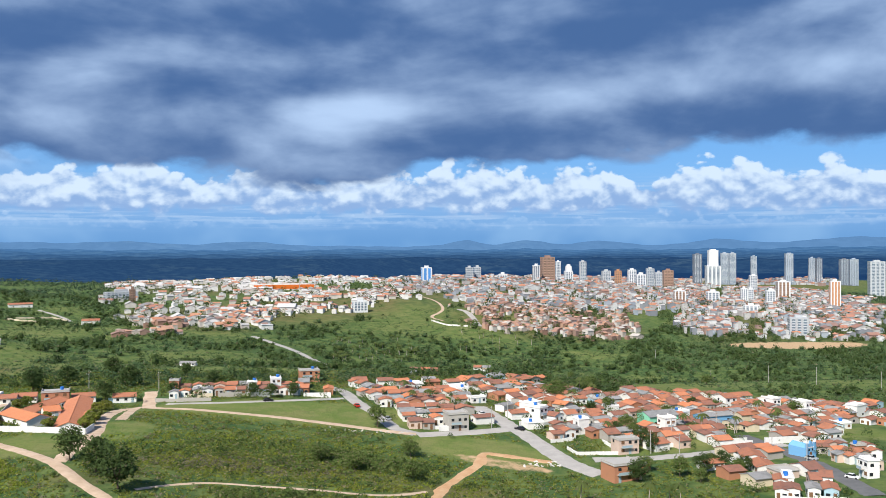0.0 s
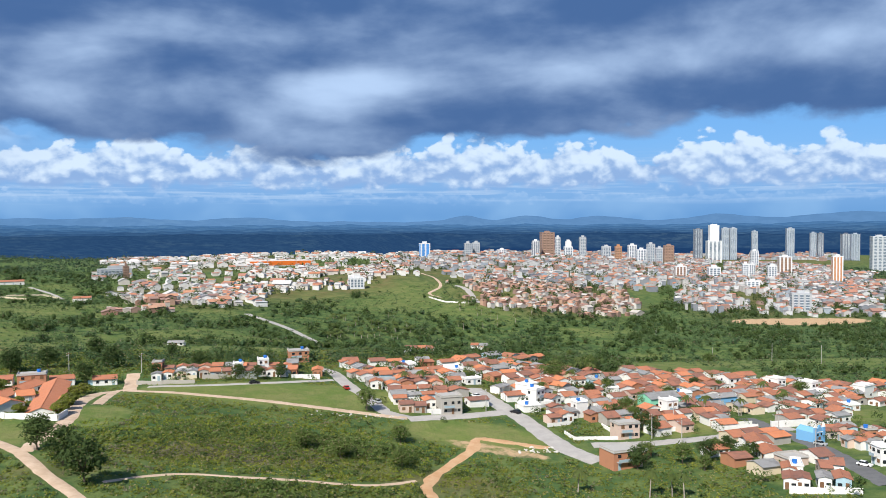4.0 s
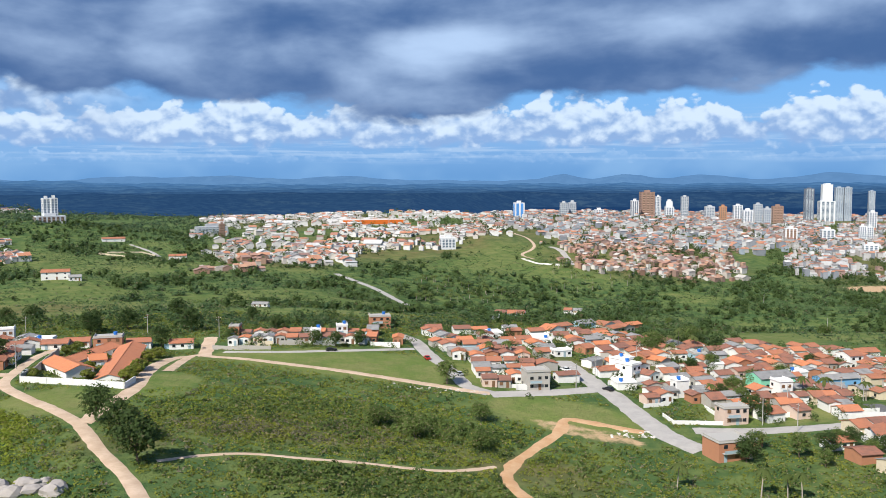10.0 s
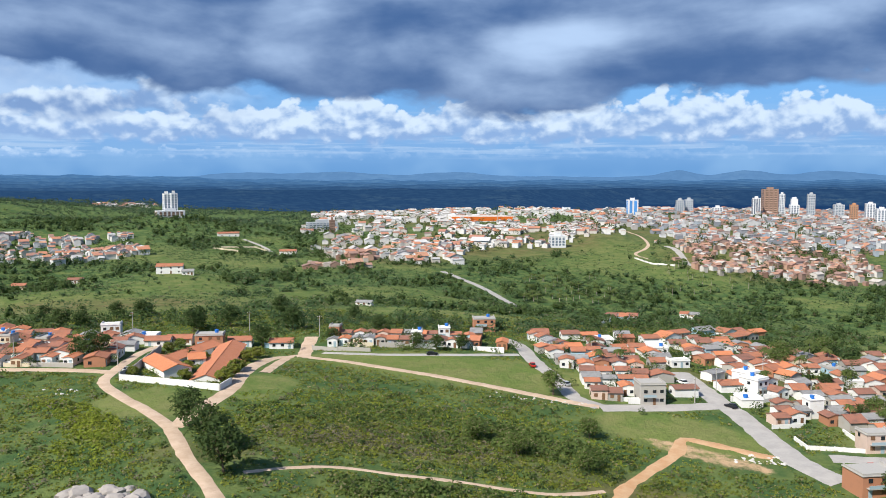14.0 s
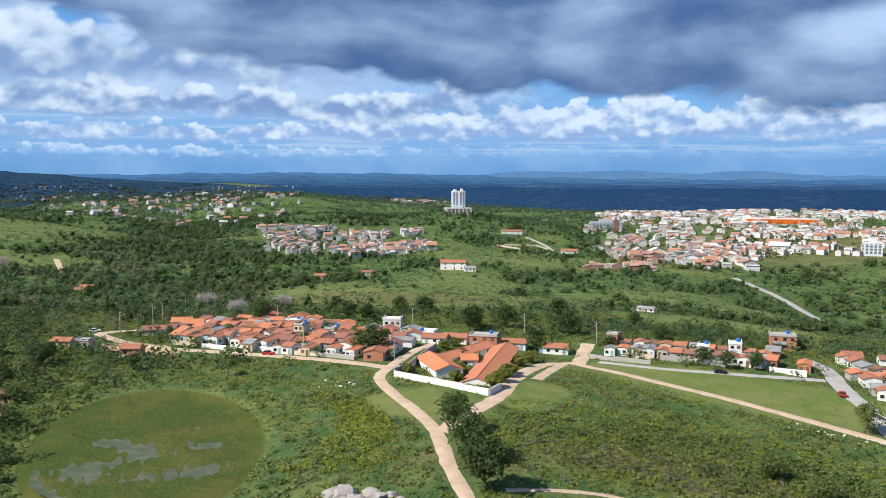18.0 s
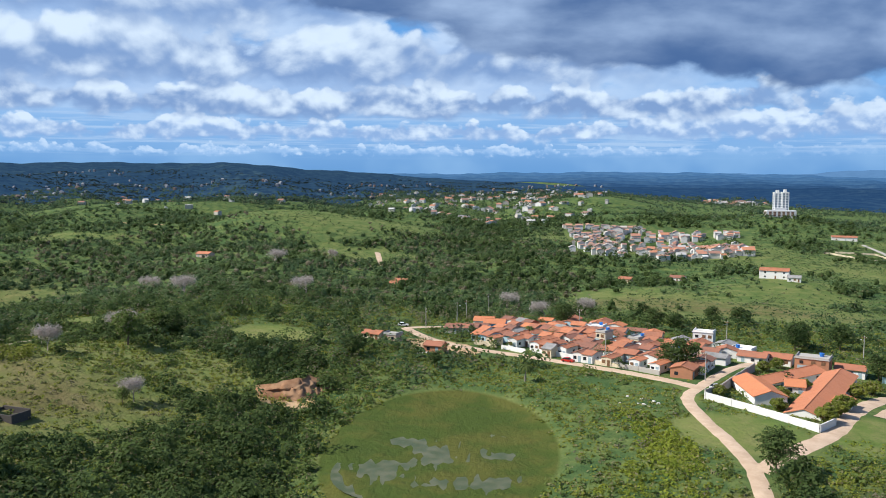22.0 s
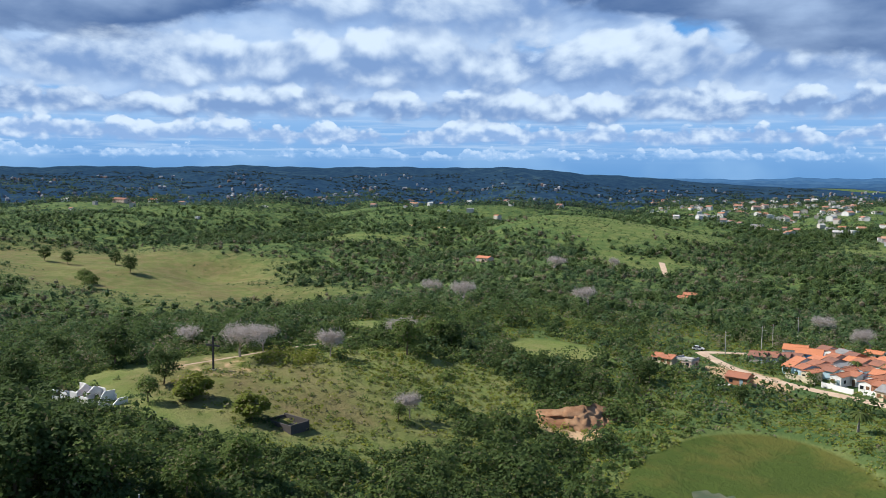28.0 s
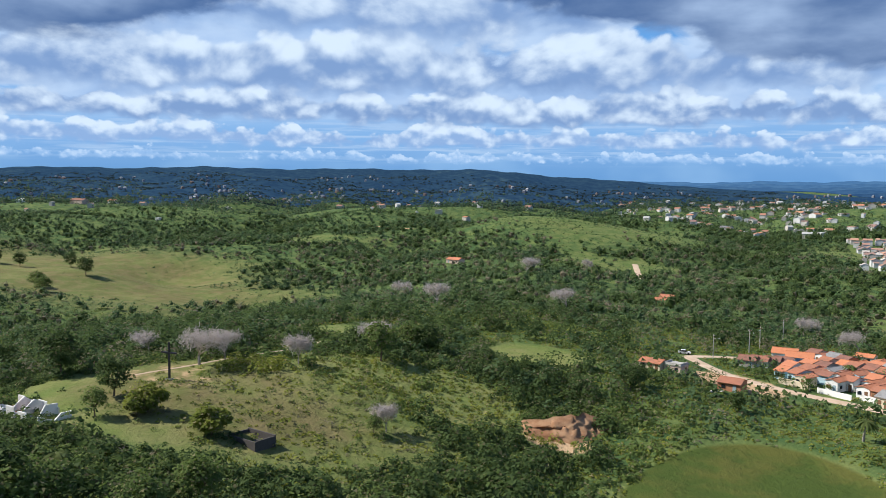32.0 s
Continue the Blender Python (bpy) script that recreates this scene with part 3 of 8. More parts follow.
def ground_mesh():
    turns = np.concatenate([np.arange(-48, 96, 0.36), np.arange(96, 312, 3.0)])
    rings = [0.0]
    r = 60.0
    while r < 4850:
        rings.append(r)
        r *= 1.0125
    rings = np.array(rings[1:] + [4900.0])
    a, q = np.meshgrid(np.radians(turns), rings)
    x, y = -np.sin(a) * q, np.cos(a) * q
    z = level(x, y)
    wet, bare, wild = areas(x, y)
    nr, na = x.shape
    verts = np.concatenate([np.stack([x, y, z], -1).reshape(-1, 3), [[0, 0, float(level(0, 0))]]])
    i, j = np.meshgrid(np.arange(nr - 1), np.arange(na), indexing="ij")
    k = (j + 1) % na
    quads = np.stack([i * na + j, (i + 1) * na + j, (i + 1) * na + k, i * na + k], -1).reshape(-1, 4)
    fan = [(nr * na, j, (j + 1) % na) for j in range(na)]
    mesh = bpy.data.meshes.new("ground")
    mesh.from_pydata(verts.tolist(), [], quads.tolist() + fan)
    tint = mesh.color_attributes.new("area", "FLOAT_COLOR", "POINT")
    col = np.ones((len(verts), 4), np.float32)
    col[-1, :2] = 0
    col[:-1, 0], col[:-1, 1], col[:-1, 2] = wet.ravel(), bare.ravel(), wild.ravel()
    col[:-1, 3] = dryness(x, y).ravel()
    tint.data.foreach_set("color", col.ravel())
    mesh.polygons.foreach_set("use_smooth", np.ones(len(mesh.polygons), bool))
    mesh.materials.append(EARTH)
    return mesh


ground = tagged(new("ground", ground_mesh()), "rolling green land of grass, scrub and bare earth", "ground", kind="structure")


# ---- roads and paths ----
def smooth_line(points, step=3.0):
    """Catmull-Rom through the points, even steps."""
    p = [Vector(q).to_3d() for q in points]
    p = [2 * p[0] - p[1]] + p + [2 * p[-1] - p[-2]]
    out = []
    for a, b, c, d in zip(p, p[1:], p[2:], p[3:]):
        n = max(2, int((c - b).length / step))
        for k in range(n):
            t = k / n
            out.append(0.5 * (2 * b + (c - a) * t + (2 * a - 5 * b + 4 * c - d) * t * t + (3 * b - a - 3 * c + d) * t ** 3))
    out.append(p[-2])
    return out


def strip(name, points, width, mat, label, lift=0.14, ragged=0.25, across=4):
    line = smooth_line(points)
    ROADS.append(([(q.x, q.y) for q in line[::3]] + [(line[-1].x, line[-1].y)], width / 2))
    verts, faces = [], []
    rnd = random.Random(len(ROADS))
    for k, q in enumerate(line):
        d = (line[min(k + 1, len(line) - 1)] - line[max(k - 1, 0)]).normalized()
        side = Vector((-d.y, d.x, 0))
        for j in range(across + 1):
            off = (j / across - 0.5) * width
            if j in (0, across):
                off *= 1 + ragged * (rnd.random() - 0.5)
            v = q + side * off
            verts.append((v.x, v.y, float(level(v.x, v.y)) + (lift if 0 < j < across else -0.05)))
    for k in range(len(line) - 1):
        for j in range(across):
            a = k * (across + 1) + j
            faces.append((a, a + 1, a + across + 2, a + across + 1))
    mesh = bpy.data.meshes.new(name)
    mesh.from_pydata(verts, [], faces)
    mesh.polygons.foreach_set("use_smooth", np.ones(len(faces), bool))
    mesh.materials.append(mat)
    return tagged(new(name, mesh), label, "road", kind="structure")


strip("dirt_road", [(-65, 268), (-65, 307), (-55, 302), (-32, 288), (-8, 280), (15, 272), (32, 266), (40, 264)], 4.2, DIRT, "pale dirt road between meadows")
strip("dirt_road", [(-38, 140), (-45, 156), (-53, 171), (-62, 185), (-73, 205), (-84, 219), (-97, 233), (-108, 248), (-111, 264), (-114, 295), (-112, 310)], 4.0, DIRT, "pale dirt track past the school wall")
strip("dirt_road", [(-72, 205), (-71, 220), (-69, 242), (-71, 267), (-71, 300), (-64, 306)], 5.4, DIRT, "wide dirt road beside the school")
strip("dirt_road", [(-60, 305), (-62, 323), (-63, 338)], 6.0, DIRT, "short dirt lane between houses")
strip("street", [(40, 264), (33, 271), (29, 290), (23, 311), (19, 334), (13, 344)], 6.5, PAVED, "grey stone-paved street lined with houses")
strip("street", [(40, 263), (51, 265), (65, 268), (78, 272)], 7.0, PAVED, "grey stone-paved street")
strip("street", [(75, 308), (79, 282), (83, 260), (85, 237), (88, 221), (92, 212)], 9.0, PAVED, "broad grey paved street")
strip("street", [(-54, 312), (-33, 307), (-13, 310), (18, 318)], 4.0, PAVED, "narrow paved street before a row of houses")
strip("street", [(96, 229), (115, 226), (136, 226), (158, 230), (172, 231)], 7.0, PAVED, "light paved street")
strip("asphalt_road", [(166, 251), (164, 219), (160, 193), (151, 158)], 7.5, ASPHALT, "dark asphalt road through the village")
strip("dirt_path", [(37, 179), (34, 194), (38, 206), (46, 217), (56, 231), (60, 241), (69, 237), (81, 229)], 4.0, REDDIRT, "reddish dirt track up the slope", ragged=0.6)
strip("dirt_path", [(-48, 179), (-32, 188), (-16, 191), (-2, 194), (18, 196), (32, 202)], 1.8, DIRT, "narrow trodden path in the grass", ragged=0.7)
strip("dirt_road", [(-237, 272), (-216, 264), (-199, 263), (-172, 266), (-139, 265), (-118, 262), (-110, 260)], 5.0, DIRT, "dirt road along the village edge")
strip("dirt_road", [(-237, 272), (-235, 280), (-228, 292)], 4.0, DIRT, "short dirt lane by a lamp pole")
strip("country_road", [(-24, 733), (4, 683), (25, 632), (40, 607), (56, 603)], 7.0, PAVED, "pale road climbing out of the valley")
strip("dirt_path", [(-517, 530), (-493, 509), (-464, 484)], 5.0, DIRT, "pale dirt track on a hillside")
strip("country_road", [(214, 945), (221, 919), (218, 810)], 8.0, PAVED, "pale road down a grassy hill")
strip("dirt_path", [(195, 1077), (195, 950), (170, 890), (178, 865)], 4.0, DIRT, "pale dirt path on a hill")
strip("country_road", [(-252, 941), (-218, 888), (-200, 848)], 5.0, PAVED, "pale lane by a field")
strip("dirt_road", [(-855, 480), (-823, 494), (-797, 499)], 6.0, REDDIRT, "pale orange dirt road on a far slope")
strip("dirt_path", [(-249, 98), (-250, 115), (-258, 141), (-274, 158)], 0.8, DIRT, "thin footpath over the pasture")


# ---- small mesh tools ----
def part(name, bm, mat, parent=None, label="", smooth=False):
    mesh = bpy.data.meshes.new(name)
    bm.to_mesh(mesh)
    bm.free()
    mesh.materials.append(mat)
    if smooth:
        mesh.polygons.foreach_set("use_smooth", np.ones(len(mesh.polygons), bool))
    ob = new(name, mesh)
    ob.parent = parent
    return tagged(ob, label)


def reuse(name, mesh, parent, m, label=""):
    ob = new(name, mesh)
    ob.parent = parent
    ob.matrix_basis = m
    return tagged(ob, label)


def box(bm, x0, x1, y0, y1, z0, z1):
    v = [bm.verts.new(p) for p in ((x0, y0, z0), (x1, y0, z0), (x1, y1, z0), (x0, y1, z0), (x0, y0, z1), (x1, y0, z1), (x1, y1, z1), (x0, y1, z1))]
    for f in ((0, 3, 2, 1), (4, 5, 6, 7), (0, 1, 5, 4), (1, 2, 6, 5), (2, 3, 7, 6), (3, 0, 4, 7)):
        bm.faces.new([v[k] for k in f])
    return bm


def box_mesh(name, x, y, z, mat):
    bm = box(bmesh.new(), -x / 2, x / 2, -y / 2, y / 2, 0, z)
    mesh = bpy.data.meshes.new(name)
    bm.to_mesh(mesh)
    bm.free()
    mesh.materials.append(mat)
    return mesh


def prism(bm, outline, y0, y1):
    """Outline in x, z pulled along y."""
    a = [bm.verts.new((x, y0, z)) for x, z in outline]
    b = [bm.verts.new((x, y1, z)) for x, z in outline]
    n = len(outline)
    bm.faces.new(a)
    bm.faces.new(b[::-1])
    for k in range(n):
        bm.faces.new((a[k], b[k], b[(k + 1) % n], a[(k + 1) % n]))
    return bm


def empty(name, x, y, turn, drop=0.0, size=0.0):
    ob = new(name)
    z = float(level(x, y))
    if size:
        z = min(float(level(x + dx, y + dy)) for dx in (-size, size) for dy in (-size, size)) * 0.5 + z * 0.5
    ob.matrix_basis = pose(x, y, z - drop, 0, 0, turn)
    return ob


# ---- houses ----
DOOR = box_mesh("door", 0.95, 0.12, 2.1, WOOD)
BLUE_DOOR = box_mesh("door", 0.95, 0.12, 2.1, FRAMEPAINT)
WINDOW = box_mesh("window", 1.1, 0.10, 1.0, DARKGLASS)
SHUTTER = box_mesh("window", 1.2, 0.10, 1.1, WOOD)
PLACED = []


def house(x, y, turn, wide=8.0, deep=8.0, tall=2.7, wall=None, roof=None, pitch=0.32, kind="gable", label="", group="village houses", seed=None):
    """A small house. Its front faces local -y, the ridge runs along x unless kind is 'end' (gable to the front)."""
    rnd = random.Random(int(x * 31 + y * 17) if seed is None else seed)
    wall, roof = wall or rnd.choice(WALLS), roof or rnd.choice((CLAY, CLAY, CLAY, OLDCLAY, OLDCLAY, OLDCLAY, NEWCLAY, CEMENT_ROOF))
    PLACED.append((x, y, max(wide, deep) * 0.62))
    kind_name = "flat_roofed_house" if kind == "flat" else "cottage" if wide < 6.3 else "house"
    ob = empty(kind_name, x, y, turn, 0.3, max(wide, deep) / 2)
    base = -1.5
    over, thick = 0.45, 0.16
    bm = bmesh.new()
    if kind == "flat":
        box(bm, -wide / 2, wide / 2, -deep / 2, deep / 2, base, tall)
        part("wall", bm, wall, ob)
        bm = bmesh.new()
        box(bm, -wide / 2 - 0.25, wide / 2 + 0.25, -deep / 2 - 0.25, deep / 2 + 0.25, tall + 0.003, tall + 0.2)
        box(bm, -wide / 2, wide / 2, -deep / 2, -deep / 2 + 0.2, tall + 0.2, tall + 0.75)
        box(bm, -wide / 2, -wide / 2 + 0.2, -deep / 2 + 0.2, deep / 2, tall + 0.2, tall + 0.75)
        box(bm, wide / 2 - 0.2, wide / 2, -deep / 2 + 0.2, deep / 2, tall + 0.2, tall + 0.75)
        part("roof_slab", bm, CONCRETE if wall is not WHITE else WHITE, ob)
        if rnd.random() < 0.6:
            bm = bmesh.new()
            bmesh.ops.create_cone(bm, cap_ends=True, segments=14, radius1=0.62, radius2=0.75, depth=1.1, matrix=pose(wide * 0.22, deep * 0.2, tall + 0.76))
            part("water_tank", bm, TANKBLUE, ob, "round blue plastic water tank")
        if tall > 5:
            part("balcony", box(bmesh.new(), -wide * 0.4, wide * 0.1, -deep / 2 - 1.1, -deep / 2 - 0.003, 2.75, 2.95), CONCRETE, ob)
            part("balcony_rail", box(bmesh.new(), -wide * 0.4, wide * 0.1, -deep / 2 - 1.1, -deep / 2 - 1.03, 2.953, 3.75), FRAMEPAINT, ob)
    else:
        run, span = (wide, deep) if kind == "gable" else (deep, wide)
        peak = tall + span / 2 * pitch
        outline = [(-span / 2, base), (span / 2, base), (span / 2, tall), (0, peak), (-span / 2, tall)]
        prism(bm, outline, -run / 2, run / 2)
        if kind == "gable":
            bmesh.ops.rotate(bm, verts=bm.verts, matrix=Matrix.Rotation(radians(90), 3, "Z"))
        part("wall", bm, wall, ob)
        drop = over * pitch
        shift = rnd.uniform(-0.1, 0.1) * span
        for sign in (-1, 1):
            bm = bmesh.new()
            edge = [(0, peak + 0.02), (sign * (span / 2 + over), tall - drop + 0.02), (sign * (span / 2 + over), tall - drop + thick), (0, peak + thick + 0.05)]
            prism(bm, edge if sign > 0 else edge[::-1], -run / 2 - 0.25, run / 2 + 0.25)
            if kind == "gable":
                bmesh.ops.rotate(bm, verts=bm.verts, matrix=Matrix.Rotation(radians(90), 3, "Z"))
            part("roof", bm, roof, ob)
        bm = bmesh.new()
        prism(bm, [(-0.16, peak + 0.12), (0.16, peak + 0.12), (0.1, peak + 0.3), (-0.1, peak + 0.3)], -run / 2 - 0.27, run / 2 + 0.27)
        if kind == "gable":
            bmesh.ops.rotate(bm, verts=bm.verts, matrix=Matrix.Rotation(radians(90), 3, "Z"))
        part("ridge", bm, roof, ob)
    floors = max(1, int(tall / 2.6))
    for k in range(floors):
        z = 0.3 + k * 2.8
        spots = [-0.3, 0.05, 0.34] if wide > 6.5 else [-0.24, 0.24]
        rnd.shuffle(spots)
        for j, u in enumerate(spots):
            if j == 0 and k == 0:
                reuse("door", DOOR if rnd.random() < 0.6 else BLUE_DOOR, ob, pose(u * wide, -deep / 2 - 0.03, 0.3))
            else:
                reuse("window", WINDOW if rnd.random() < 0.6 else SHUTTER, ob, pose(u * wide, -deep / 2 - 0.03, z + 0.95))
        for side in (-1, 1):
            if rnd.random() < 0.6:
                reuse("window", WINDOW, ob, pose(side * (wide / 2 + 0.03), rnd.uniform(-0.25, 0.25) * deep, z + 0.95, 0, 0, 90))
    names = {WHITE: "white", CREAM: "cream", PINK: "pale pink", GREY: "bare cement", BLUE: "blue", SKYBLUE: "light blue", GREEN: "mint green", YELLOW: "yellow", BRICK: "bare brick", RUIN: "weathered"}
    tops = {CLAY: "orange clay tile roof", OLDCLAY: "dark weathered tile roof", NEWCLAY: "bright orange tile roof", CEMENT_ROOF: "grey sheet roof"}
    text = label or (names[wall] + (" house with a flat concrete roof by the street" if kind == "flat" else " house with a " + tops.get(roof, "tile roof")))
    return tagged(ob, text, "house", group)


FRONTS = []


def block(fl, fr, br, bl, rows, per_row, seed, turn=None, keep=0.92, flat=0.05, walls=None, group="village houses"):
    """Rows of houses filling a four-cornered plot; fl and fr are its street side."""
    rnd = random.Random(seed)
    FRONTS.append((fl, fr, bl))
    face = math.degrees(math.atan2(fr[1] - fl[1], fr[0] - fl[0])) if turn is None else turn
    for i in range(rows):
        v = (i + 0.5) / rows
        for j in range(per_row):
            u = (j + 0.5 + rnd.uniform(-0.12, 0.12)) / per_row
            a = [fl[k] + (fr[k] - fl[k]) * u for k in (0, 1)]
            b = [bl[k] + (br[k] - bl[k]) * u for k in (0, 1)]
            x, y = (a[k] + (b[k] - a[k]) * (v + rnd.uniform(-0.06, 0.06)) for k in (0, 1))
            if rnd.random() > keep or any(math.hypot(x - hx, y - hy) < hr + 3 for hx, hy, hr in PLACED[:SPECIAL]):
                continue
            if any(near_line(np.array([x]), np.array([y]), points, half + 3.2)[0] for points, half in ROADS):
                continue
            width = math.hypot(fr[0] - fl[0], fr[1] - fl[1]) * (1 - v) / per_row + math.hypot(br[0] - bl[0], br[1] - bl[1]) * v / per_row
            depth = math.hypot(bl[0] - fl[0], bl[1] - fl[1]) / rows
            w, d = min(10, width * rnd.uniform(0.78, 0.95)), min(7.5, depth * rnd.uniform(0.50, 0.70))
            kind = "flat" if rnd.random() < flat else rnd.choice(("gable", "end", "end") if i == 0 else ("gable", "gable", "end"))
            tall = rnd.choice((3.0, 3.2, 3.4, 3.1)) + (2.7 if kind == "flat" and rnd.random() < 0.5 else 0)
            house(x, y, face + rnd.uniform(-5, 5) + (180 if i % 2 and rnd.random() < 0.5 else 0), w, d, tall, rnd.choice(walls) if walls else None, None, rnd.uniform(0.22, 0.33), kind, group=group, seed=seed * 1000 + i * 50 + j)


house(57.1, 273.1, 5, 8, 8, 6.6, GREY, CLAY, 0.32, "flat", "unfinished grey cement house with balconies and flat roof")
house(5.6, 363.0, 5, 9, 8, 5.6, BRICK, CLAY, 0.32, "flat", "unfinished two-storey brick house with flat roof")
house(143.9, 277.9, 10, 14, 9, 4.4, GREEN, CEMENT_ROOF, 0.32, "gable", "mint green hall with a grey sheet roof")
house(170.2, 279.9, 8, 16, 6, 3.6, BLUE, CEMENT_ROOF, 0.32, "gable", "long bright blue house with dark sheet roof")
house(199.0, 319.5, 10, 6.5, 8, 5.8, WHITE, CLAY, 0.32, "gable", "tall white two-storey house with tile roof")
house(96.2, 206.4, 10, 10, 8, 5.6, BRICK, CLAY, 0.32, "flat", "brick two-storey house with concrete balconies")
house(110.6, 235.7, 5, 8, 6, 5.4, PINK, CLAY, 0.32, "flat", "two-storey pinkish house beside a walled lawn")
house(-215.0, 301.0, 30, 8.5, 7, 3.2, BLUE, NEWCLAY, 0.32, "gable", "bright blue house with an orange tile roof")
house(-222.0, 303.0, 30, 8, 7, 3.2, WHITE, NEWCLAY, 0.32, "gable", "white house with an orange tile roof")
house(-167.9, 311.0, 8, 8, 7, 2.8, SKYBLUE, CLAY, 0.32, "end", "light blue house with an orange tile roof")
house(-137.5, 323.4, 15, 7, 6, 6.0, WHITE, CLAY, 0.32, "flat", "two-storey white house with flat roof")
house(-96.0, 312.4, 10, 10, 8, 5.6, BRICK, CLAY, 0.32, "flat", "two-storey brick house behind the school")
house(-107.9, 314.6, 8, 9, 6, 2.8, WHITE, CLAY, 0.32, "gable", "white house behind the school with tile roof")
house(-113.8, 308.8, 8, 9, 6, 2.8, WHITE, CLAY, 0.32, "gable", "white house behind the school with tile roof")
house(-87.3, 321.5, 8, 9, 6, 2.8, WHITE, CLAY, 0.32, "gable", "white house behind the school with tile roof")
house(-71.7, 322.5, 8, 9, 6, 2.8, WHITE, CLAY, 0.32, "gable", "white house behind the school with tile roof")
house(-200.4, 248.9, 20, 6.5, 5.5, 2.9, BRICK, CLAY, 0.32, "gable", "small brick house beside rubble heaps")
house(-221.0, 248.9, 15, 5.5, 5, 2.9, PINK, CLAY, 0.32, "flat", "small pale house at the village edge")
house(-226.7, 245.2, 15, 7, 5, 2.6, CREAM, CLAY, 0.32, "gable", "small cream house with a brown tile roof")
house(-220.5, 281.9, 25, 5.5, 6, 2.6, GREY, OLDCLAY, 0.32, "gable", "small house in a row by the dirt lane")
house(-218.5, 285.2, 25, 5.5, 6, 2.6, WHITE, OLDCLAY, 0.32, "gable", "small house in a row by the dirt lane")
house(-216.4, 288.5, 25, 5.5, 6, 2.6, GREY, OLDCLAY, 0.32, "gable", "small house in a row by the dirt lane")
house(-214.3, 291.8, 25, 5.5, 6, 2.6, WHITE, OLDCLAY, 0.32, "gable", "small house in a row by the dirt lane")
house(-210.0, 590.0, 15, 18, 9, 5.6, WHITE, CLAY, 0.32, "gable", "large white country house with tile roof")
house(-196.0, 586.0, 15, 8, 7, 3, WHITE, CEMENT_ROOF, 0.32, "gable", "white outbuilding with a grey roof")
house(-299.0, 556.0, 10, 9, 7, 3, CREAM, CLAY, 0.32, "gable", "cream farmhouse in the valley with tile roof")
house(-270.0, 575.0, 10, 10, 7, 3, WHITE, OLDCLAY, 0.32, "gable", "white farmhouse in the valley with dark roof")
house(-367.0, 400.0, 20, 8, 6, 2.8, BRICK, CLAY, 0.32, "gable", "small brick farmhouse among trees")
house(-380.0, 418.0, 20, 8, 6, 2.8, BRICK, CLAY, 0.32, "gable", "small brick farmhouse among trees")
house(-592.0, 414.0, 20, 12, 8, 3.2, PINK, NEWCLAY, 0.32, "gable", "pink farmhouse with a bright orange roof")
house(-58.0, 465.0, -10, 9, 5, 2.4, WHITE, CEMENT_ROOF, 0.32, "gable", "low white shed in a meadow")
house(-850.0, 702.0, 20, 16, 9, 3.5, CREAM, CLAY, 0.32, "gable", "long farmhouse with tile roof on a hill")
house(-1376.0, 277.0, 30, 26, 14, 6, PINK, OLDCLAY, 0.32, "gable", "large country house with dark tile roof")
house(-1424.0, 333.0, 30, 14, 10, 5, WHITE, NEWCLAY, 0.32, "gable", "white house with orange roof on a far slope")
house(50.1, 930.7, 5, 10, 8, 4, CREAM, CLAY, 0.32, "gable", "cream house on the hillside with tile roof")
house(-177.0, 821.9, 5, 16, 9, 4, WHITE, CLAY, 0.32, "gable", "white country house with tile roof")
house(-275.9, 962.8, 20, 24, 9, 4, WHITE, CLAY, 0.32, "gable", "long white house with tile roof on a slope")
SPECIAL = len(PLACED)
block((-202, 271), (-126, 270), (-129, 309), (-224, 319), 5, 19, 1, keep=0.9)
block((-59, 321), (0, 320), (2, 342), (-60, 338), 2, 13, 3, keep=0.95)
block((0, 322), (14, 320), (15, 349), (0, 353), 2, 3, 4, walls=[BRICK, BRICK, GREY])
block((33, 272), (59, 272), (63, 331), (30, 325), 6, 5, 5, flat=0.1, keep=1)
block((26, 291), (34, 275), (27, 324), (19, 334), 1, 1, 6)
block((18, 326), (27, 295), (38, 337), (26, 353), 3, 4, 7, flat=0.1)
block((71, 292), (85, 274), (102, 291), (83, 314), 2, 5, 8)
block((87, 274), (114, 290), (120, 332), (85, 329), 4, 5, 9, keep=0.75)
block((88, 253), (112, 258), (128, 273), (97, 274), 3, 5, 10)
block((74, 348), (122, 378), (187, 543), (88, 384), 2, 5, 11, keep=0.8)
block((65, 425), (108, 567), (123, 621), (100, 624), 1, 3, 12)
block((145, 599), (159, 594), (167, 626), (153, 625), 1, 2, 13)
block((124, 239), (163, 241), (200, 300), (140, 290), 5, 9, 14)
block((140, 295), (204, 306), (238, 358), (170, 378), 4, 10, 15, keep=0.92)
block((179, 261), (208, 268), (267, 324), (237, 352), 4, 7, 16, keep=0.88)
block((174, 233), (189, 232), (199, 259), (180, 257), 1, 4, 17)
block((162, 201), (158, 166), (199, 216), (179, 222), 4, 6, 18)
block((140, 214), (133, 189), (144, 194), (150, 215), 1, 2, 19)
block((123, 164), (142, 154), (152, 180), (135, 184), 2, 5, 20)
block((97, 209), (103, 203), (118, 211), (104, 219), 1, 3, 21, walls=[BRICK, GREY, WHITE])
block((229, 284), (239, 262), (296, 331), (254, 326), 3, 5, 22, keep=0.85)


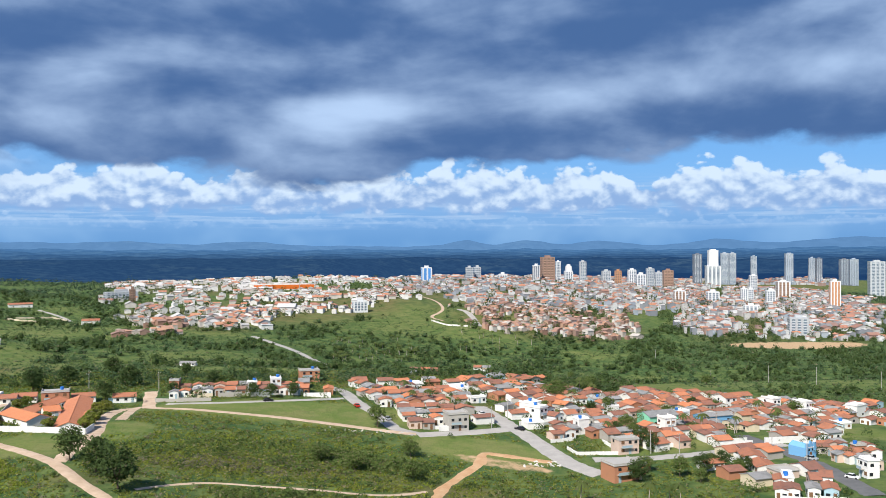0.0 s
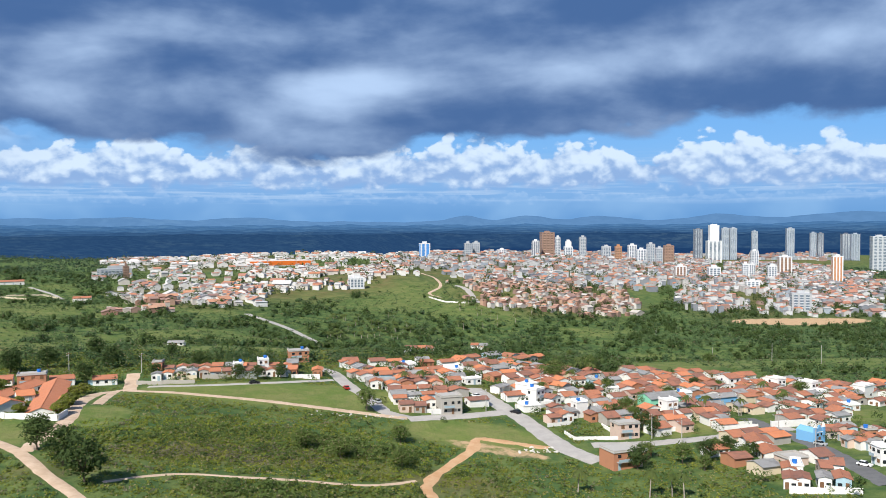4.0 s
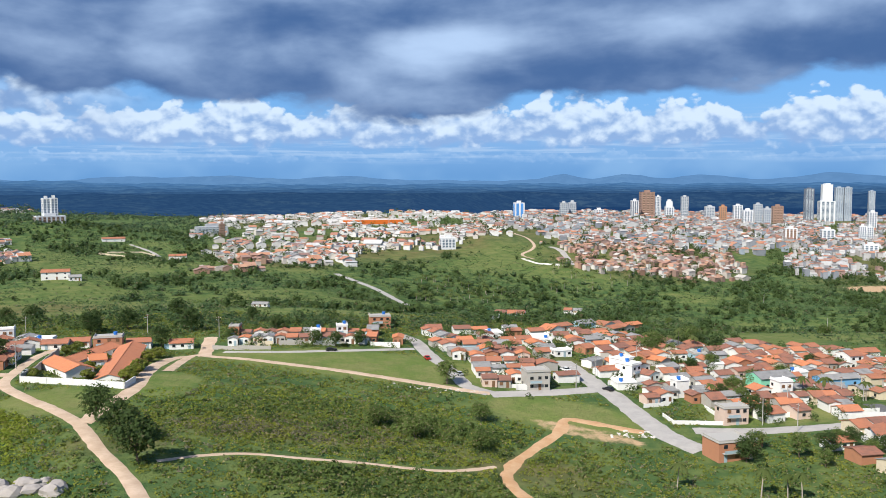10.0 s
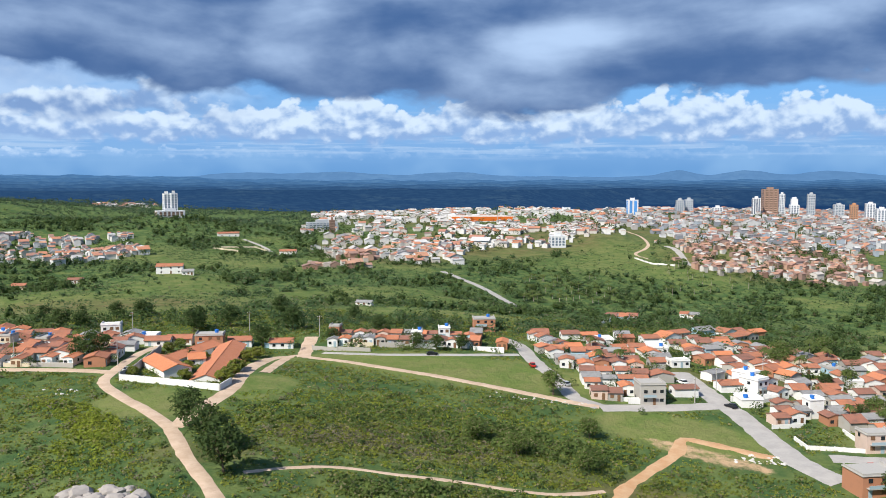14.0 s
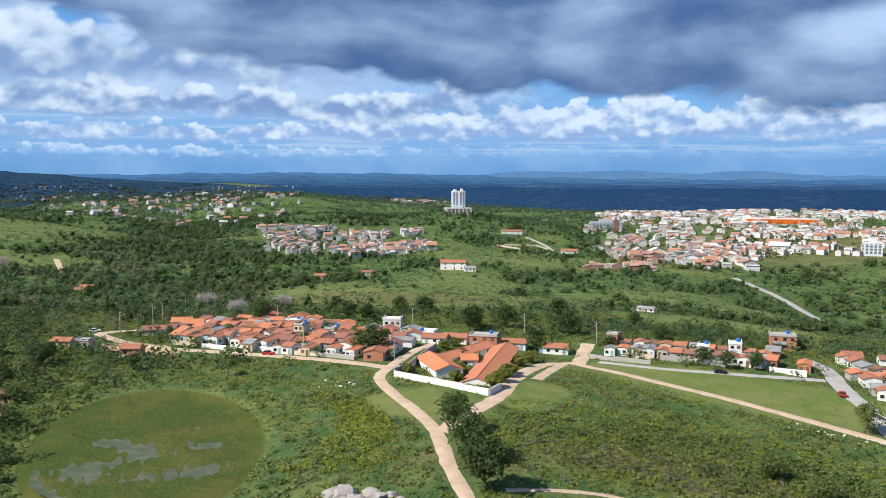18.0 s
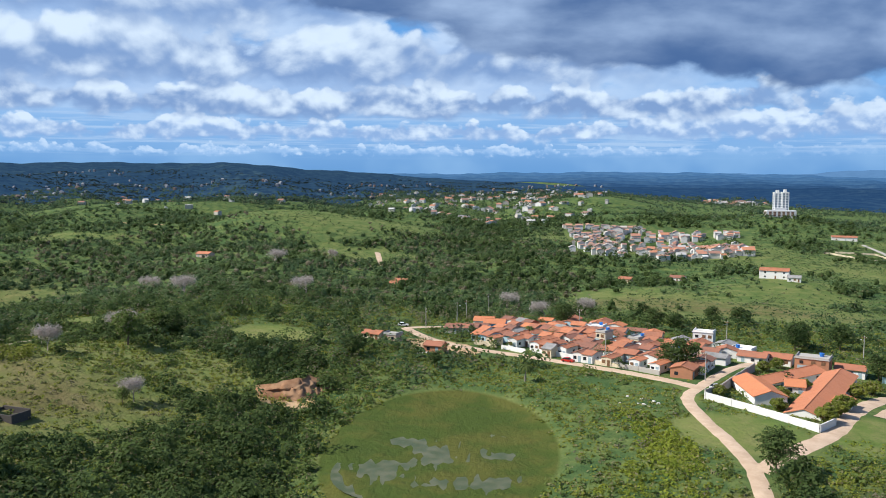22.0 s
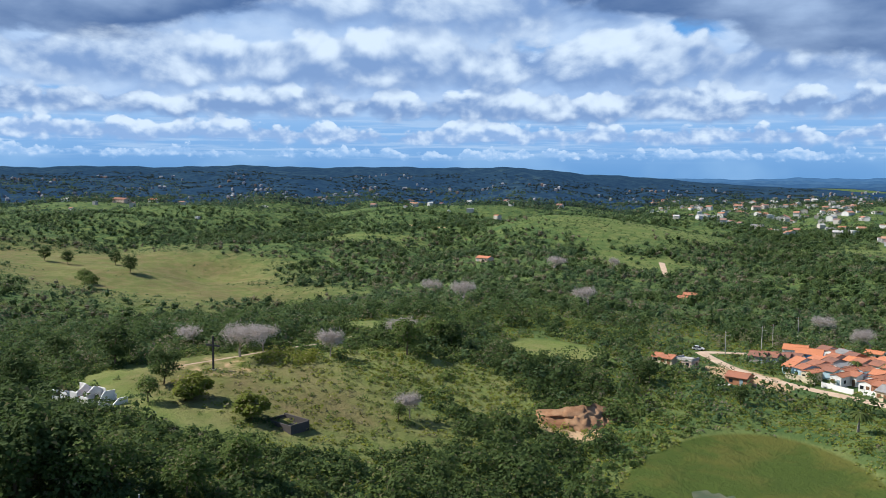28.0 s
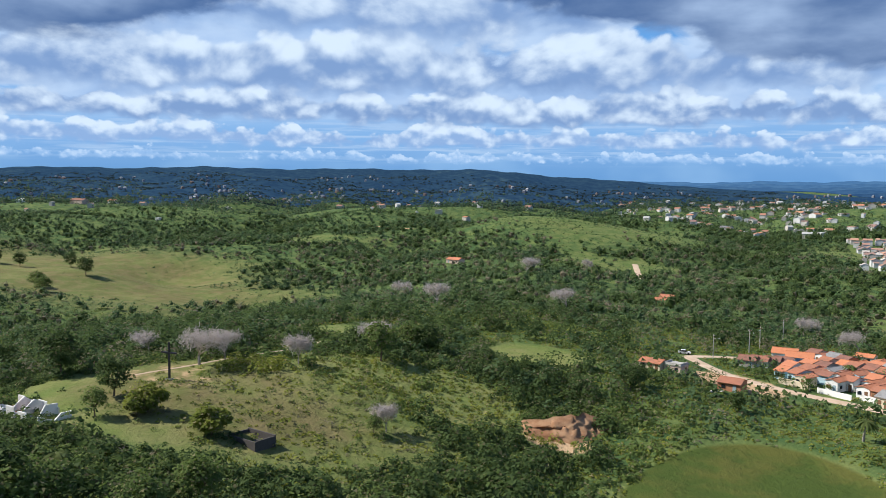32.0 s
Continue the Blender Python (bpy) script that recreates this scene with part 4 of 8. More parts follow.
def infill(ring, count, most, seed, turn, group="village houses"):
    """More small houses on the open plots of a quarter."""
    rnd, built = random.Random(seed), 0
    xs, ys = [p[0] for p in ring], [p[1] for p in ring]
    for _ in range(count):
        x, y = rnd.uniform(min(xs), max(xs)), rnd.uniform(min(ys), max(ys))
        spin, wide, deep = turn + rnd.choice((0, 90, 180)) + rnd.uniform(-6, 6), rnd.uniform(5.5, 8), rnd.uniform(5, 7)
        cross = False
        for (ax, ay), (bx, by) in zip(ring, ring[1:] + ring[:1]):
            if (ay > y) != (by > y) and x < (bx - ax) * (y - ay) / (by - ay) + ax:
                cross = not cross
        if built >= most or not cross or any(math.hypot(x - hx, y - hy) < hr + 2.3 for hx, hy, hr in PLACED):
            continue
        if any(near_line(np.array([x]), np.array([y]), points, half + 3.6)[0] for points, half in ROADS):
            continue
        built += 1
        house(x, y, spin, wide, deep, rnd.choice((2.8, 3.0, 3.2)), None, None, rnd.uniform(0.22, 0.33), rnd.choice(("gable", "end", "gable", "end", "gable", "gable", "end", "gable", "end", "gable", "flat")), group=group, seed=seed + _)


infill([(156, 332), (279, 332), (136, 153), (122, 164), (127, 196), (124, 220), (121, 250)], 600, 75, 900, 8)
infill([(30, 275), (62, 272), (85, 274), (124, 240), (150, 300), (158, 345), (110, 370), (23, 352)], 700, 85, 950, 5)
infill([(-218, 274), (-208, 350), (-123, 311), (-113, 280), (-160, 275)], 200, 24, 980, 15)
infill([(-136, 269), (-116, 270), (-115, 316), (-142, 322)], 160, 16, 990, 8)


# ---- greenery ----
def leafy(centres, radii, heights, clumps, size, seed, lift=0.35, corners=3):
    """Corners of many crowns, each a cloud of small leaf clumps round a centre; size is half a clump's width in metres."""
    rng = np.random.default_rng(seed)
    n = len(centres)
    d = rng.normal(size=(n, clumps, 3))
    d[..., 2] = np.abs(d[..., 2]) * 1.1 - lift
    d /= np.linalg.norm(d, axis=-1, keepdims=True)
    lobes = rng.normal(size=(n, 4, 3))
    lobes /= np.linalg.norm(lobes, axis=-1, keepdims=True)
    bulge = 0.66 + 0.42 * np.max(np.einsum("nkc,nlc->nkl", d, lobes), axis=-1)
    p = d * (bulge * rng.uniform(0.7, 1.05, size=(n, clumps)))[..., None]
    p[..., :2] *= radii[:, None, None]
    p[..., 2] *= heights[:, None]
    p += centres[:, None, :]
    normal = d + np.array([0, 0, 0.75]) + rng.normal(scale=0.5, size=d.shape)
    normal /= np.linalg.norm(normal, axis=-1, keepdims=True)
    u = np.cross(normal, rng.normal(size=d.shape))
    u /= np.linalg.norm(u, axis=-1, keepdims=True) + 1e-9
    v = np.cross(normal, u)
    s = (size * np.sqrt(radii / np.mean(radii)))[:, None, None] * rng.uniform(0.6, 1.3, size=(n, clumps, 1))
    if corners == 3:
        out = [p - u * s - v * s * 0.6, p + u * s - v * s * 0.5, p + v * s * 0.9 - normal * s * 0.3]
    else:
        out = [p - u * s, p - v * s * 0.8 + normal * s * 0.2, p + u * s, p + v * s * 0.8 + normal * s * 0.2]
    return np.stack(out, axis=2).reshape(-1, 3)


def quad_mesh(name, verts, mat, corners=3):
    """A mesh of loose pieces with three or four corners each."""
    mesh = bpy.data.meshes.new(name)
    mesh.vertices.add(len(verts))
    mesh.vertices.foreach_set("co", verts.astype(np.float32).ravel())
    mesh.loops.add(len(verts))
    mesh.loops.foreach_set("vertex_index", np.arange(len(verts), dtype=np.int32))
    mesh.polygons.add(len(verts) // corners)
    mesh.polygons.foreach_set("loop_start", np.arange(0, len(verts), corners, dtype=np.int32))
    mesh.update(calc_edges=True)
    mesh.materials.append(mat)
    return mesh


def free_spot(x, y, pad=1.0):
    """Where no road and no house stands."""
    ok = np.ones(len(x), bool)
    for points, half in ROADS:
        xs, ys = [q[0] for q in points], [q[1] for q in points]
        near = (x > min(xs) - 9) & (x < max(xs) + 9) & (y > min(ys) - 9) & (y < max(ys) + 9)
        idx = np.nonzero(near)[0]
        if len(idx):
            ok[idx[near_line(x[idx], y[idx], points, half + pad)]] = False
    for hx, hy, r in PLACED:
        ok &= (np.abs(x - hx) > r + pad * 0.4) | (np.abs(y - hy) > r + pad * 0.4)
    return ok


def scatter(near, far, count, seed, turn0=-42, turn1=92):
    rng = np.random.default_rng(seed)
    r = np.sqrt(rng.uniform(near ** 2, far ** 2, count))
    a = np.radians(rng.uniform(turn0, turn1, count))
    return -np.sin(a) * r, np.cos(a) * r, rng


def patchy(x, y, size, seed):
    """Cheap smooth noise from a few crossing waves, 0 to 1."""
    rng = np.random.default_rng(seed)
    s = np.zeros(len(x))
    for k in range(7):
        a, ph, f = rng.uniform(0, 6.28), rng.uniform(0, 6.28), rng.uniform(0.6, 1.9) / size
        s += np.sin((x * math.cos(a) + y * math.sin(a)) * f * 6.28 + ph)
    return 0.5 + s / 7


def thicket(name, near, far, count, radius, tallness, clumps, size, mat, seed, label, threshold=0.45, patch=45.0, turn0=-42, turn1=92, trees=False):
    x, y, rng = scatter(near, far, count, seed, turn0, turn1)
    wet, bare, wild = areas(x, y)
    grow = wild * (0.35 + 0.9 * patchy(x, y, patch, seed + 5))
    if near >= 280:
        fold, share = folds(x, y)
        grow = grow + wild * (0.75 if trees else 0.25) * (0.52 - fold) * share
    keep = (grow > threshold + rng.uniform(-0.2, 0.2, len(x))) & (bare < 0.3)
    x, y = x[keep], y[keep]
    ok = free_spot(x, y, 5.0 if trees else 1.2)
    for ring in TOWN:
        ok &= ~inside(x, y, ring)
    x, y = x[ok], y[ok]
    r = radius * np.minimum(rng.lognormal(0, 0.42, len(x)), 1.7)
    h = r * tallness * rng.uniform(0.8, 1.25, len(x))
    z = level(x, y) + (h * 0.15 if not trees else h * 0.55)
    verts = leafy(np.stack([x, y, z], -1), r, h, clumps, size, seed)
    if trees and near > 250 and far < 1500:
        # a dense inner crown behind the outer leaves
        ico = bmesh.new()
        bmesh.ops.create_icosphere(ico, subdivisions=1, radius=1)
        core = np.array([v.co[:] for f in ico.faces for v in f.verts])
        ico.free()
        lump = 0.78 + 0.25 * np.sin(core[None] @ rng.normal(0, 2.2, (len(x), 3, 1)) + 1.0)
        away = np.hypot(x, y) > 430
        inner = core[None] * lump * np.stack([r, r, h], -1)[:, None] * 0.58 + np.stack([x, y, z], -1)[:, None]
        verts = np.concatenate([verts, inner[away].reshape(-1, 3)])
    return tagged(new(name, quad_mesh(name, verts, mat)), label, "trees" if trees else "bushes", kind="stuff")


def inside(x, y, ring):
    hit = np.zeros(len(x), bool)
    for (ax, ay), (bx, by) in zip(ring, ring[1:] + ring[:1]):
        cross = ((ay > y) != (by > y)) & (x < (bx - ax) * (y - ay) / ((by - ay) or 1e-9) + ax)
        hit ^= cross
    return hit


TOWN = []
TOWN.append([(-152, 850), (-26, 784), (51, 842), (130, 912), (222, 981), (236, 851), (342, 752), (447, 881), (584, 837), (619, 820), (3125, 4214), (34, 3239), (-385, 2968), (-220, 1164)])
TOWN.append([(-543, 843), (-372, 617), (-278, 716), (-373, 974)])
TOWN.append([(223, 494), (121, 238), (150, 157), (267, 298)])

thicket("scrub_bushes", 130, 430, 110000, 0.62, 0.6, 8, 0.27, SCRUB, 11, "low green scrub bushes over rough grass", 0.47, 34)
thicket("dark_bushes", 130, 560, 13000, 1.35, 0.8, 30, 0.34, LEAF, 12, "dense dark green bushes and saplings", 0.70, 55)
thicket("dry_bushes", 130, 600, 9000, 1.0, 0.8, 20, 0.24, DRYLEAF, 19, "dry greyish brown bushes", 0.66, 48)
thicket("pond_thicket", 130, 330, 12500, 1.3, 0.9, 36, 0.33, DARKLEAF, 16, "dense thicket of green bushes on the slope", 0.36, 30, turn0=46, turn1=92)
thicket("pale_thicket", 130, 340, 9000, 1.15, 0.9, 30, 0.31, LEAF, 20, "lighter green bushes among the thicket", 0.40, 26, turn0=40, turn1=92)
thicket("slope_trees", 150, 420, 1500, 2.7, 1.05, 110, 0.40, DARKLEAF, 21, "dark rounded trees over the thicket", 0.60, 50, turn0=44, turn1=92, trees=True)
thicket("mid_trees", 330, 1150, 15000, 2.2, 0.9, 32, 0.50, MIDLEAF, 13, "mixed green trees of a broad wood", 0.68, 130, trees=True)
thicket("left_woods", 280, 1100, 13000, 2.2, 0.9, 34, 0.48, MIDLEAF, 17, "mixed green trees of a broad wood", 0.64, 110, turn0=32, turn1=92, trees=True)
thicket("deep_woods", 300, 1150, 8000, 2.7, 1.0, 40, 0.55, DARKLEAF, 23, "deep green wood of tall crowns", 0.72, 150, turn0=24, turn1=92, trees=True)
thicket("grey_trees", 280, 900, 4500, 2.2, 0.9, 34, 0.33, DRYLEAF, 22, "greyish half-bare trees in the wood", 0.64, 70, turn0=30, turn1=92, trees=True)
thicket("dark_trees", 300, 1150, 10500, 2.7, 1.0, 38, 0.55, DARKLEAF, 14, "dark green trees standing in groups", 0.74, 90, turn1=40, trees=True)
thicket("mid_scrub", 400, 1250, 90000, 1.25, 0.6, 7, 0.48, MIDLEAF, 18, "light green scrub on far slopes", 0.34, 90)
thicket("far_woods", 1100, 2050, 30000, 2.9, 0.7, 11, 1.05, FARLEAF, 15, "far dark green woods", 0.52, 260, trees=True)


def bush_patch(name, cx, cy, rx, ry, turn, count, radius, mat, seed, label, clumps=60, size=0.24, tallness=0.8):
    """Bushes crowding one patch of ground."""
    rng = np.random.default_rng(seed)
    q, a = np.sqrt(rng.random(count)), rng.uniform(0, math.tau, count)
    u, v, b = q * np.cos(a) * rx, q * np.sin(a) * ry, radians(turn)
    x, y = cx + u * math.cos(b) - v * math.sin(b), cy + u * math.sin(b) + v * math.cos(b)
    ok = free_spot(x, y, 0.8)
    x, y = x[ok], y[ok]
    r = radius * rng.lognormal(0, 0.4, len(x))
    verts = leafy(np.stack([x, y, level(x, y) + r * 0.25], -1), r, r * tallness, clumps, size, seed)
    return tagged(new(name, quad_mesh(name, verts, mat)), label, "bushes", kind="stuff")


for k, (cx, cy, rx, ry, count) in enumerate(((-93, 206, 7, 17, 260), (-101, 216, 5, 13, 170), (-88, 195, 9, 8, 120), (-84, 184, 12, 7, 110), (-112, 224, 5, 6, 50))):
    bush_patch("yellow_herbs", cx, cy, rx, ry, 35, count, 0.6, GOLDLEAF, 130 + k, "bright yellow-green herbs beside the dirt track", 16, 0.24, 0.6)
bush_patch("lush_herbs", -8, 228, 34, 16, -5, 900, 0.7, LEAF, 36, "lush green herbs over the meadow", 18, 0.26, 0.7)
bush_patch("meadow_bushes", 18, 226, 20, 9, -12, 150, 1.4, LEAF, 37, "dense green bushes on the meadow slope", 60, 0.3, 0.8)
bush_patch("dry_herbs", -22, 212, 30, 9, 8, 420, 0.6, DRYLEAF, 38, "greyish dry herbs over the meadow", 16, 0.2, 0.7)
bush_patch("track_bushes", 10, 180, 40, 10, 0, 420, 1.0, LEAF, 39, "green bushes below the footpath", 40, 0.28, 0.8)
bush_patch("meadow_herbs", -8, 222, 62, 30, -8, 1500, 0.55, GOLDLEAF, 41, "yellow-green herbs scattered over the meadow", 12, 0.22, 0.6)
bush_patch("meadow_weeds", 0, 205, 66, 26, -5, 900, 0.6, SCRUB, 42, "tall green weeds over the meadow", 14, 0.25, 0.7)
bush_patch("meadow_thorn", 0, 215, 60, 24, -8, 120, 1.1, DARKLEAF, 43, "dark thorny bushes dotted over the meadow", 46, 0.26, 0.7)
bush_patch("clearing_herbs", -228, 160, 30, 20, 40, 900, 0.55, SCRUB, 44, "green herbs and scrub over a clearing", 12, 0.24, 0.6)
bush_patch("clearing_bushes", -226, 158, 30, 20, 40, 90, 1.2, LEAF, 45, "green bushes scattered in a clearing", 40, 0.28, 0.8)
bush_patch("village_trees", 112, 356, 70, 22, 18, 190, 2.4, DARKLEAF, 46, "dark green trees behind the village houses", 110, 0.34, 1.1)
bush_patch("edge_trees", -10, 372, 70, 18, 0, 130, 2.2, MIDLEAF, 47, "green trees behind a row of houses", 90, 0.34, 1.1)
bush_patch("hill_bushes", -243, 124, 8, 7, 71, 60, 1.3, SCRUB, 31, "bright green bushes behind the cross")
bush_patch("pasture_scrub", -214, 124, 40, 27, 40, 420, 0.7, SCRUB, 40, "low green scrub creeping over the pasture", 14, 0.24, 0.5)
bush_patch("pasture_shrubs", -221, 116, 40, 26, 40, 150, 0.8, LEAF, 32, "small shrubs scattered over the pasture", 30, 0.18)
bush_patch("pasture_dry_shrubs", -215, 120, 34, 20, 40, 60, 0.6, DRYLEAF, 33, "dry shrubs scattered over the pasture", 30, 0.14)
bush_patch("bank_bushes", -200, 192, 15, 4, 58, 90, 1.3, LEAF, 34, "green bushes along the rim of the earth bank")
bush_patch("bank_scrub", -193, 180, 11, 5, 58, 60, 0.7, SCRUB, 35, "low scrub growing on the earth bank", 40, 0.18)

# trees in yards and along streets of the village
rng = np.random.default_rng(77)
spots = np.array([(hx, hy) for hx, hy, _ in PLACED if math.hypot(hx, hy) < 620])
yard = spots[rng.integers(0, len(spots), 950)] + rng.normal(0, 7.5, (950, 2))
yard = yard[free_spot(yard[:, 0], yard[:, 1], 0.2)]
r = rng.uniform(1.0, 2.9, len(yard))
for name, mat, pick in (("yard_trees", DARKLEAF, rng.random(len(yard)) < 0.55), ("yard_bushes", LEAF, None)):
    pick = ~was if pick is None else pick
    was = pick
    spot, size = yard[pick], r[pick]
    verts = leafy(np.stack([spot[:, 0], spot[:, 1], level(spot[:, 0], spot[:, 1]) + size * 0.9], -1), size, size * 1.05, 110, 0.24, 78)
    tagged(new(name, quad_mesh(name, verts, mat)), "green trees in yards between village houses", "trees", kind="stuff")



# ---- far town and city ----
def stuff(name, verts, mat, label, category):
    return tagged(new(name, quad_mesh(name, np.concatenate(verts), mat)), label, category, kind="stuff")


def picks(name, colours, rough=0.85):
    """One colour out of several for each loose piece, with grime."""
    m, n, s = material(name, rough)
    one = n.add("ShaderNodeNewGeometry").outputs["Random Per Island"]
    ramp = n.add("ShaderNodeValToRGB")
    ramp.color_ramp.interpolation = "CONSTANT"
    while len(ramp.color_ramp.elements) < len(colours):
        ramp.color_ramp.elements.new(0.5)
    for k, (e, col) in enumerate(zip(ramp.color_ramp.elements, colours)):
        e.position, e.color = k / len(colours), (*col, 1)
    n.put(ramp.inputs[0], one)
    c = n.mix(n.math("MULTIPLY", n.noise(place(n), 0.25, 5.0, 0.7), 0.56), ramp.outputs[0], (0.15, 0.135, 0.125))
    n.put(s.inputs["Base Color"], c)
    return m


CITY_WALL = picks("city_walls", [(0.76, 0.77, 0.79), (0.52, 0.50, 0.50), (0.72, 0.73, 0.75), (0.40, 0.27, 0.23), (0.64, 0.65, 0.67), (0.32, 0.35, 0.40), (0.78, 0.79, 0.81), (0.40, 0.47, 0.55), (0.56, 0.55, 0.55), (0.25, 0.28, 0.33)])
CITY_ROOF = picks("city_roofs", [(0.45, 0.20, 0.13), (0.36, 0.18, 0.13), (0.56, 0.23, 0.12), (0.30, 0.17, 0.14), (0.52, 0.51, 0.50), (0.50, 0.22, 0.14), (0.66, 0.65, 0.64), (0.24, 0.24, 0.25), (0.55, 0.26, 0.15)])
WHITE_WALL = picks("plain_white_walls", [(0.82, 0.81, 0.80), (0.74, 0.73, 0.71), (0.80, 0.80, 0.80), (0.66, 0.62, 0.57)])
PALE_ROOF = picks("pale_roofs", [(0.62, 0.60, 0.58), (0.72, 0.71, 0.70), (0.50, 0.22, 0.13), (0.56, 0.54, 0.52)])
POOR_WALL = picks("bare_brick_walls", [(0.50, 0.31, 0.22), (0.70, 0.68, 0.65), (0.66, 0.62, 0.58), (0.36, 0.20, 0.14), (0.56, 0.50, 0.45), (0.30, 0.19, 0.15)])
POOR_ROOF = picks("brown_roofs", [(0.42, 0.23, 0.17), (0.50, 0.27, 0.18), (0.34, 0.20, 0.16), (0.56, 0.30, 0.19), (0.60, 0.55, 0.50)])


def quarter(name, ring, spacing, turn, wall, roof, seed, label, tall=(2.8, 5.5), density=0.8, flat=0.15, size=None, loose=0.16, gaps=0.5, green=0.55):
    """A built-up quarter: small houses in rows along a grid of lanes."""
    rng = np.random.default_rng(seed)
    c, s_ = math.cos(radians(turn)), math.sin(radians(turn))
    pts = np.array(ring)
    u = pts[:, 0] * c + pts[:, 1] * s_
    v = -pts[:, 0] * s_ + pts[:, 1] * c
    gu, gv = np.meshgrid(np.arange(u.min(), u.max(), spacing), np.arange(v.min(), v.max(), spacing))
    row = (np.arange(gv.shape[0]) % 5 != 0)[:, None] & np.ones(gu.shape, bool)
    col = (np.arange(gu.shape[1]) % 13 != 0)[None, :] & np.ones(gu.shape, bool)
    gu, gv = gu[row & col], gv[row & col]
    gu = gu + rng.normal(0, spacing * loose, gu.shape) + 9 * np.sin(gv / 61 + seed)
    gv = gv + rng.normal(0, spacing * loose, gv.shape) + 9 * np.sin(gu / 83 + seed * 2)
    x, y = gu * c - gv * s_, gu * s_ + gv * c
    want = density * np.clip(0.55 + gaps * 2.6 * (patchy(x, y, 150, seed) - 0.32), 0.05, 1.05)
    held = inside(x + rng.normal(0, spacing, len(x)), y + rng.normal(0, spacing, len(x)), ring) & free_spot(x, y, 2.0)
    fate = rng.random(len(x))
    keep, open_plot = held & (fate < want), held & (fate >= want) & (rng.random(len(x)) < green)
    gx, gy = x[open_plot], y[open_plot]
    x, y = x[keep], y[keep]
    n = len(x)
    size = size or spacing
    big = rng.lognormal(-0.1, 0.28, n)
    w, d = size * rng.uniform(0.34, 0.48, n) * big, size * rng.uniform(0.34, 0.5, n) * big
    h = rng.uniform(*tall, n)
    z = level(x, y)
    peak = np.where(rng.random(n) < flat, 0.15, w * rng.uniform(0.3, 0.5, n))
    a = np.radians(turn + rng.choice([0, 90], n) + rng.normal(0, 3 + 40 * (loose - 0.16), n))
    ux, uy = np.cos(a), np.sin(a)

    def at(p, q, r):
        return np.stack([x + ux * p * w - uy * q * d, y + uy * p * w + ux * q * d, r], -1)

    lo, hi, top = z - 2.5, z + h, z + h + peak
    walls = []
    for p0, q0, p1, q1 in ((-1, -1, 1, -1), (1, -1, 1, 1), (1, 1, -1, 1), (-1, 1, -1, -1)):
        walls.append(np.stack([at(p0, q0, lo), at(p1, q1, lo), at(p1, q1, hi), at(p0, q0, hi)], 1))
    for q in (-1, 1):
        walls.append(np.stack([at(-1, q, hi), at(1, q, hi), at(0.02, q, top), at(-0.02, q, top)], 1))
    roofs = [np.stack([at(p * 1.12, -1.08, hi - 0.1), at(p * 1.12, 1.08, hi - 0.1), at(0, 1.08, top + 0.1), at(0, -1.08, top + 0.1)], 1) for p in (-1, 1)]
    # walls of one house share corners so that it keeps one colour
    wv = np.stack(walls, 1).reshape(n, -1, 3)
    mesh = bpy.data.meshes.new(name)
    corners = np.stack([at(-1, -1, lo), at(1, -1, lo), at(1, 1, lo), at(-1, 1, lo), at(-1, -1, hi), at(1, -1, hi), at(1, 1, hi), at(-1, 1, hi), at(0, -1, top), at(0, 1, top)], 1).reshape(-1, 3)
    k = (np.arange(n) * 10)[:, None]
    quads = np.concatenate([k + np.array(q) for q in ((0, 1, 5, 4), (1, 2, 6, 5), (2, 3, 7, 6), (3, 0, 4, 7))])
    tris = np.concatenate([k + np.array(q) for q in ((4, 5, 8), (6, 7, 9))])
    mesh.from_pydata(corners.tolist(), [], quads.tolist() + tris.tolist())
    mesh.materials.append(wall)
    tagged(new(name, mesh), label, "houses", kind="stuff")
    tops = np.stack([at(-1.12, -1.08, hi - 0.1), at(-1.12, 1.08, hi - 0.1), at(0, 1.08, top + 0.1), at(0, -1.08, top + 0.1), at(1.12, -1.08, hi - 0.1), at(1.12, 1.08, hi - 0.1)], 1).reshape(-1, 3)
    k = (np.arange(n) * 6)[:, None]
    mesh = bpy.data.meshes.new(name + "_roofs")
    mesh.from_pydata(tops.tolist(), [], np.concatenate([k + np.array((0, 1, 2, 3)), k + np.array((3, 2, 5, 4))]).tolist())
    mesh.materials.append(roof)
    tagged(new(name + "_roofs", mesh), "roofs of " + label, "roofs", kind="stuff")
    # gardens and street trees between the houses
    m = int(n * 0.25)
    pick = rng.integers(0, n, m)
    tx, ty = np.concatenate([x[pick] + rng.normal(0, spacing * 0.8, m), gx]), np.concatenate([y[pick] + rng.normal(0, spacing * 0.8, m), gy])
    m = len(tx)
    r = rng.lognormal(1.05, 0.35, m)
    tree = leafy(np.stack([tx, ty, level(tx, ty) + r * 0.8], -1), r, r, 40, 0.7, seed)
    tagged(new(name + "_trees", quad_mesh(name + "_trees", tree, DARKLEAF)), "dark green trees between town houses", "trees", kind="stuff")


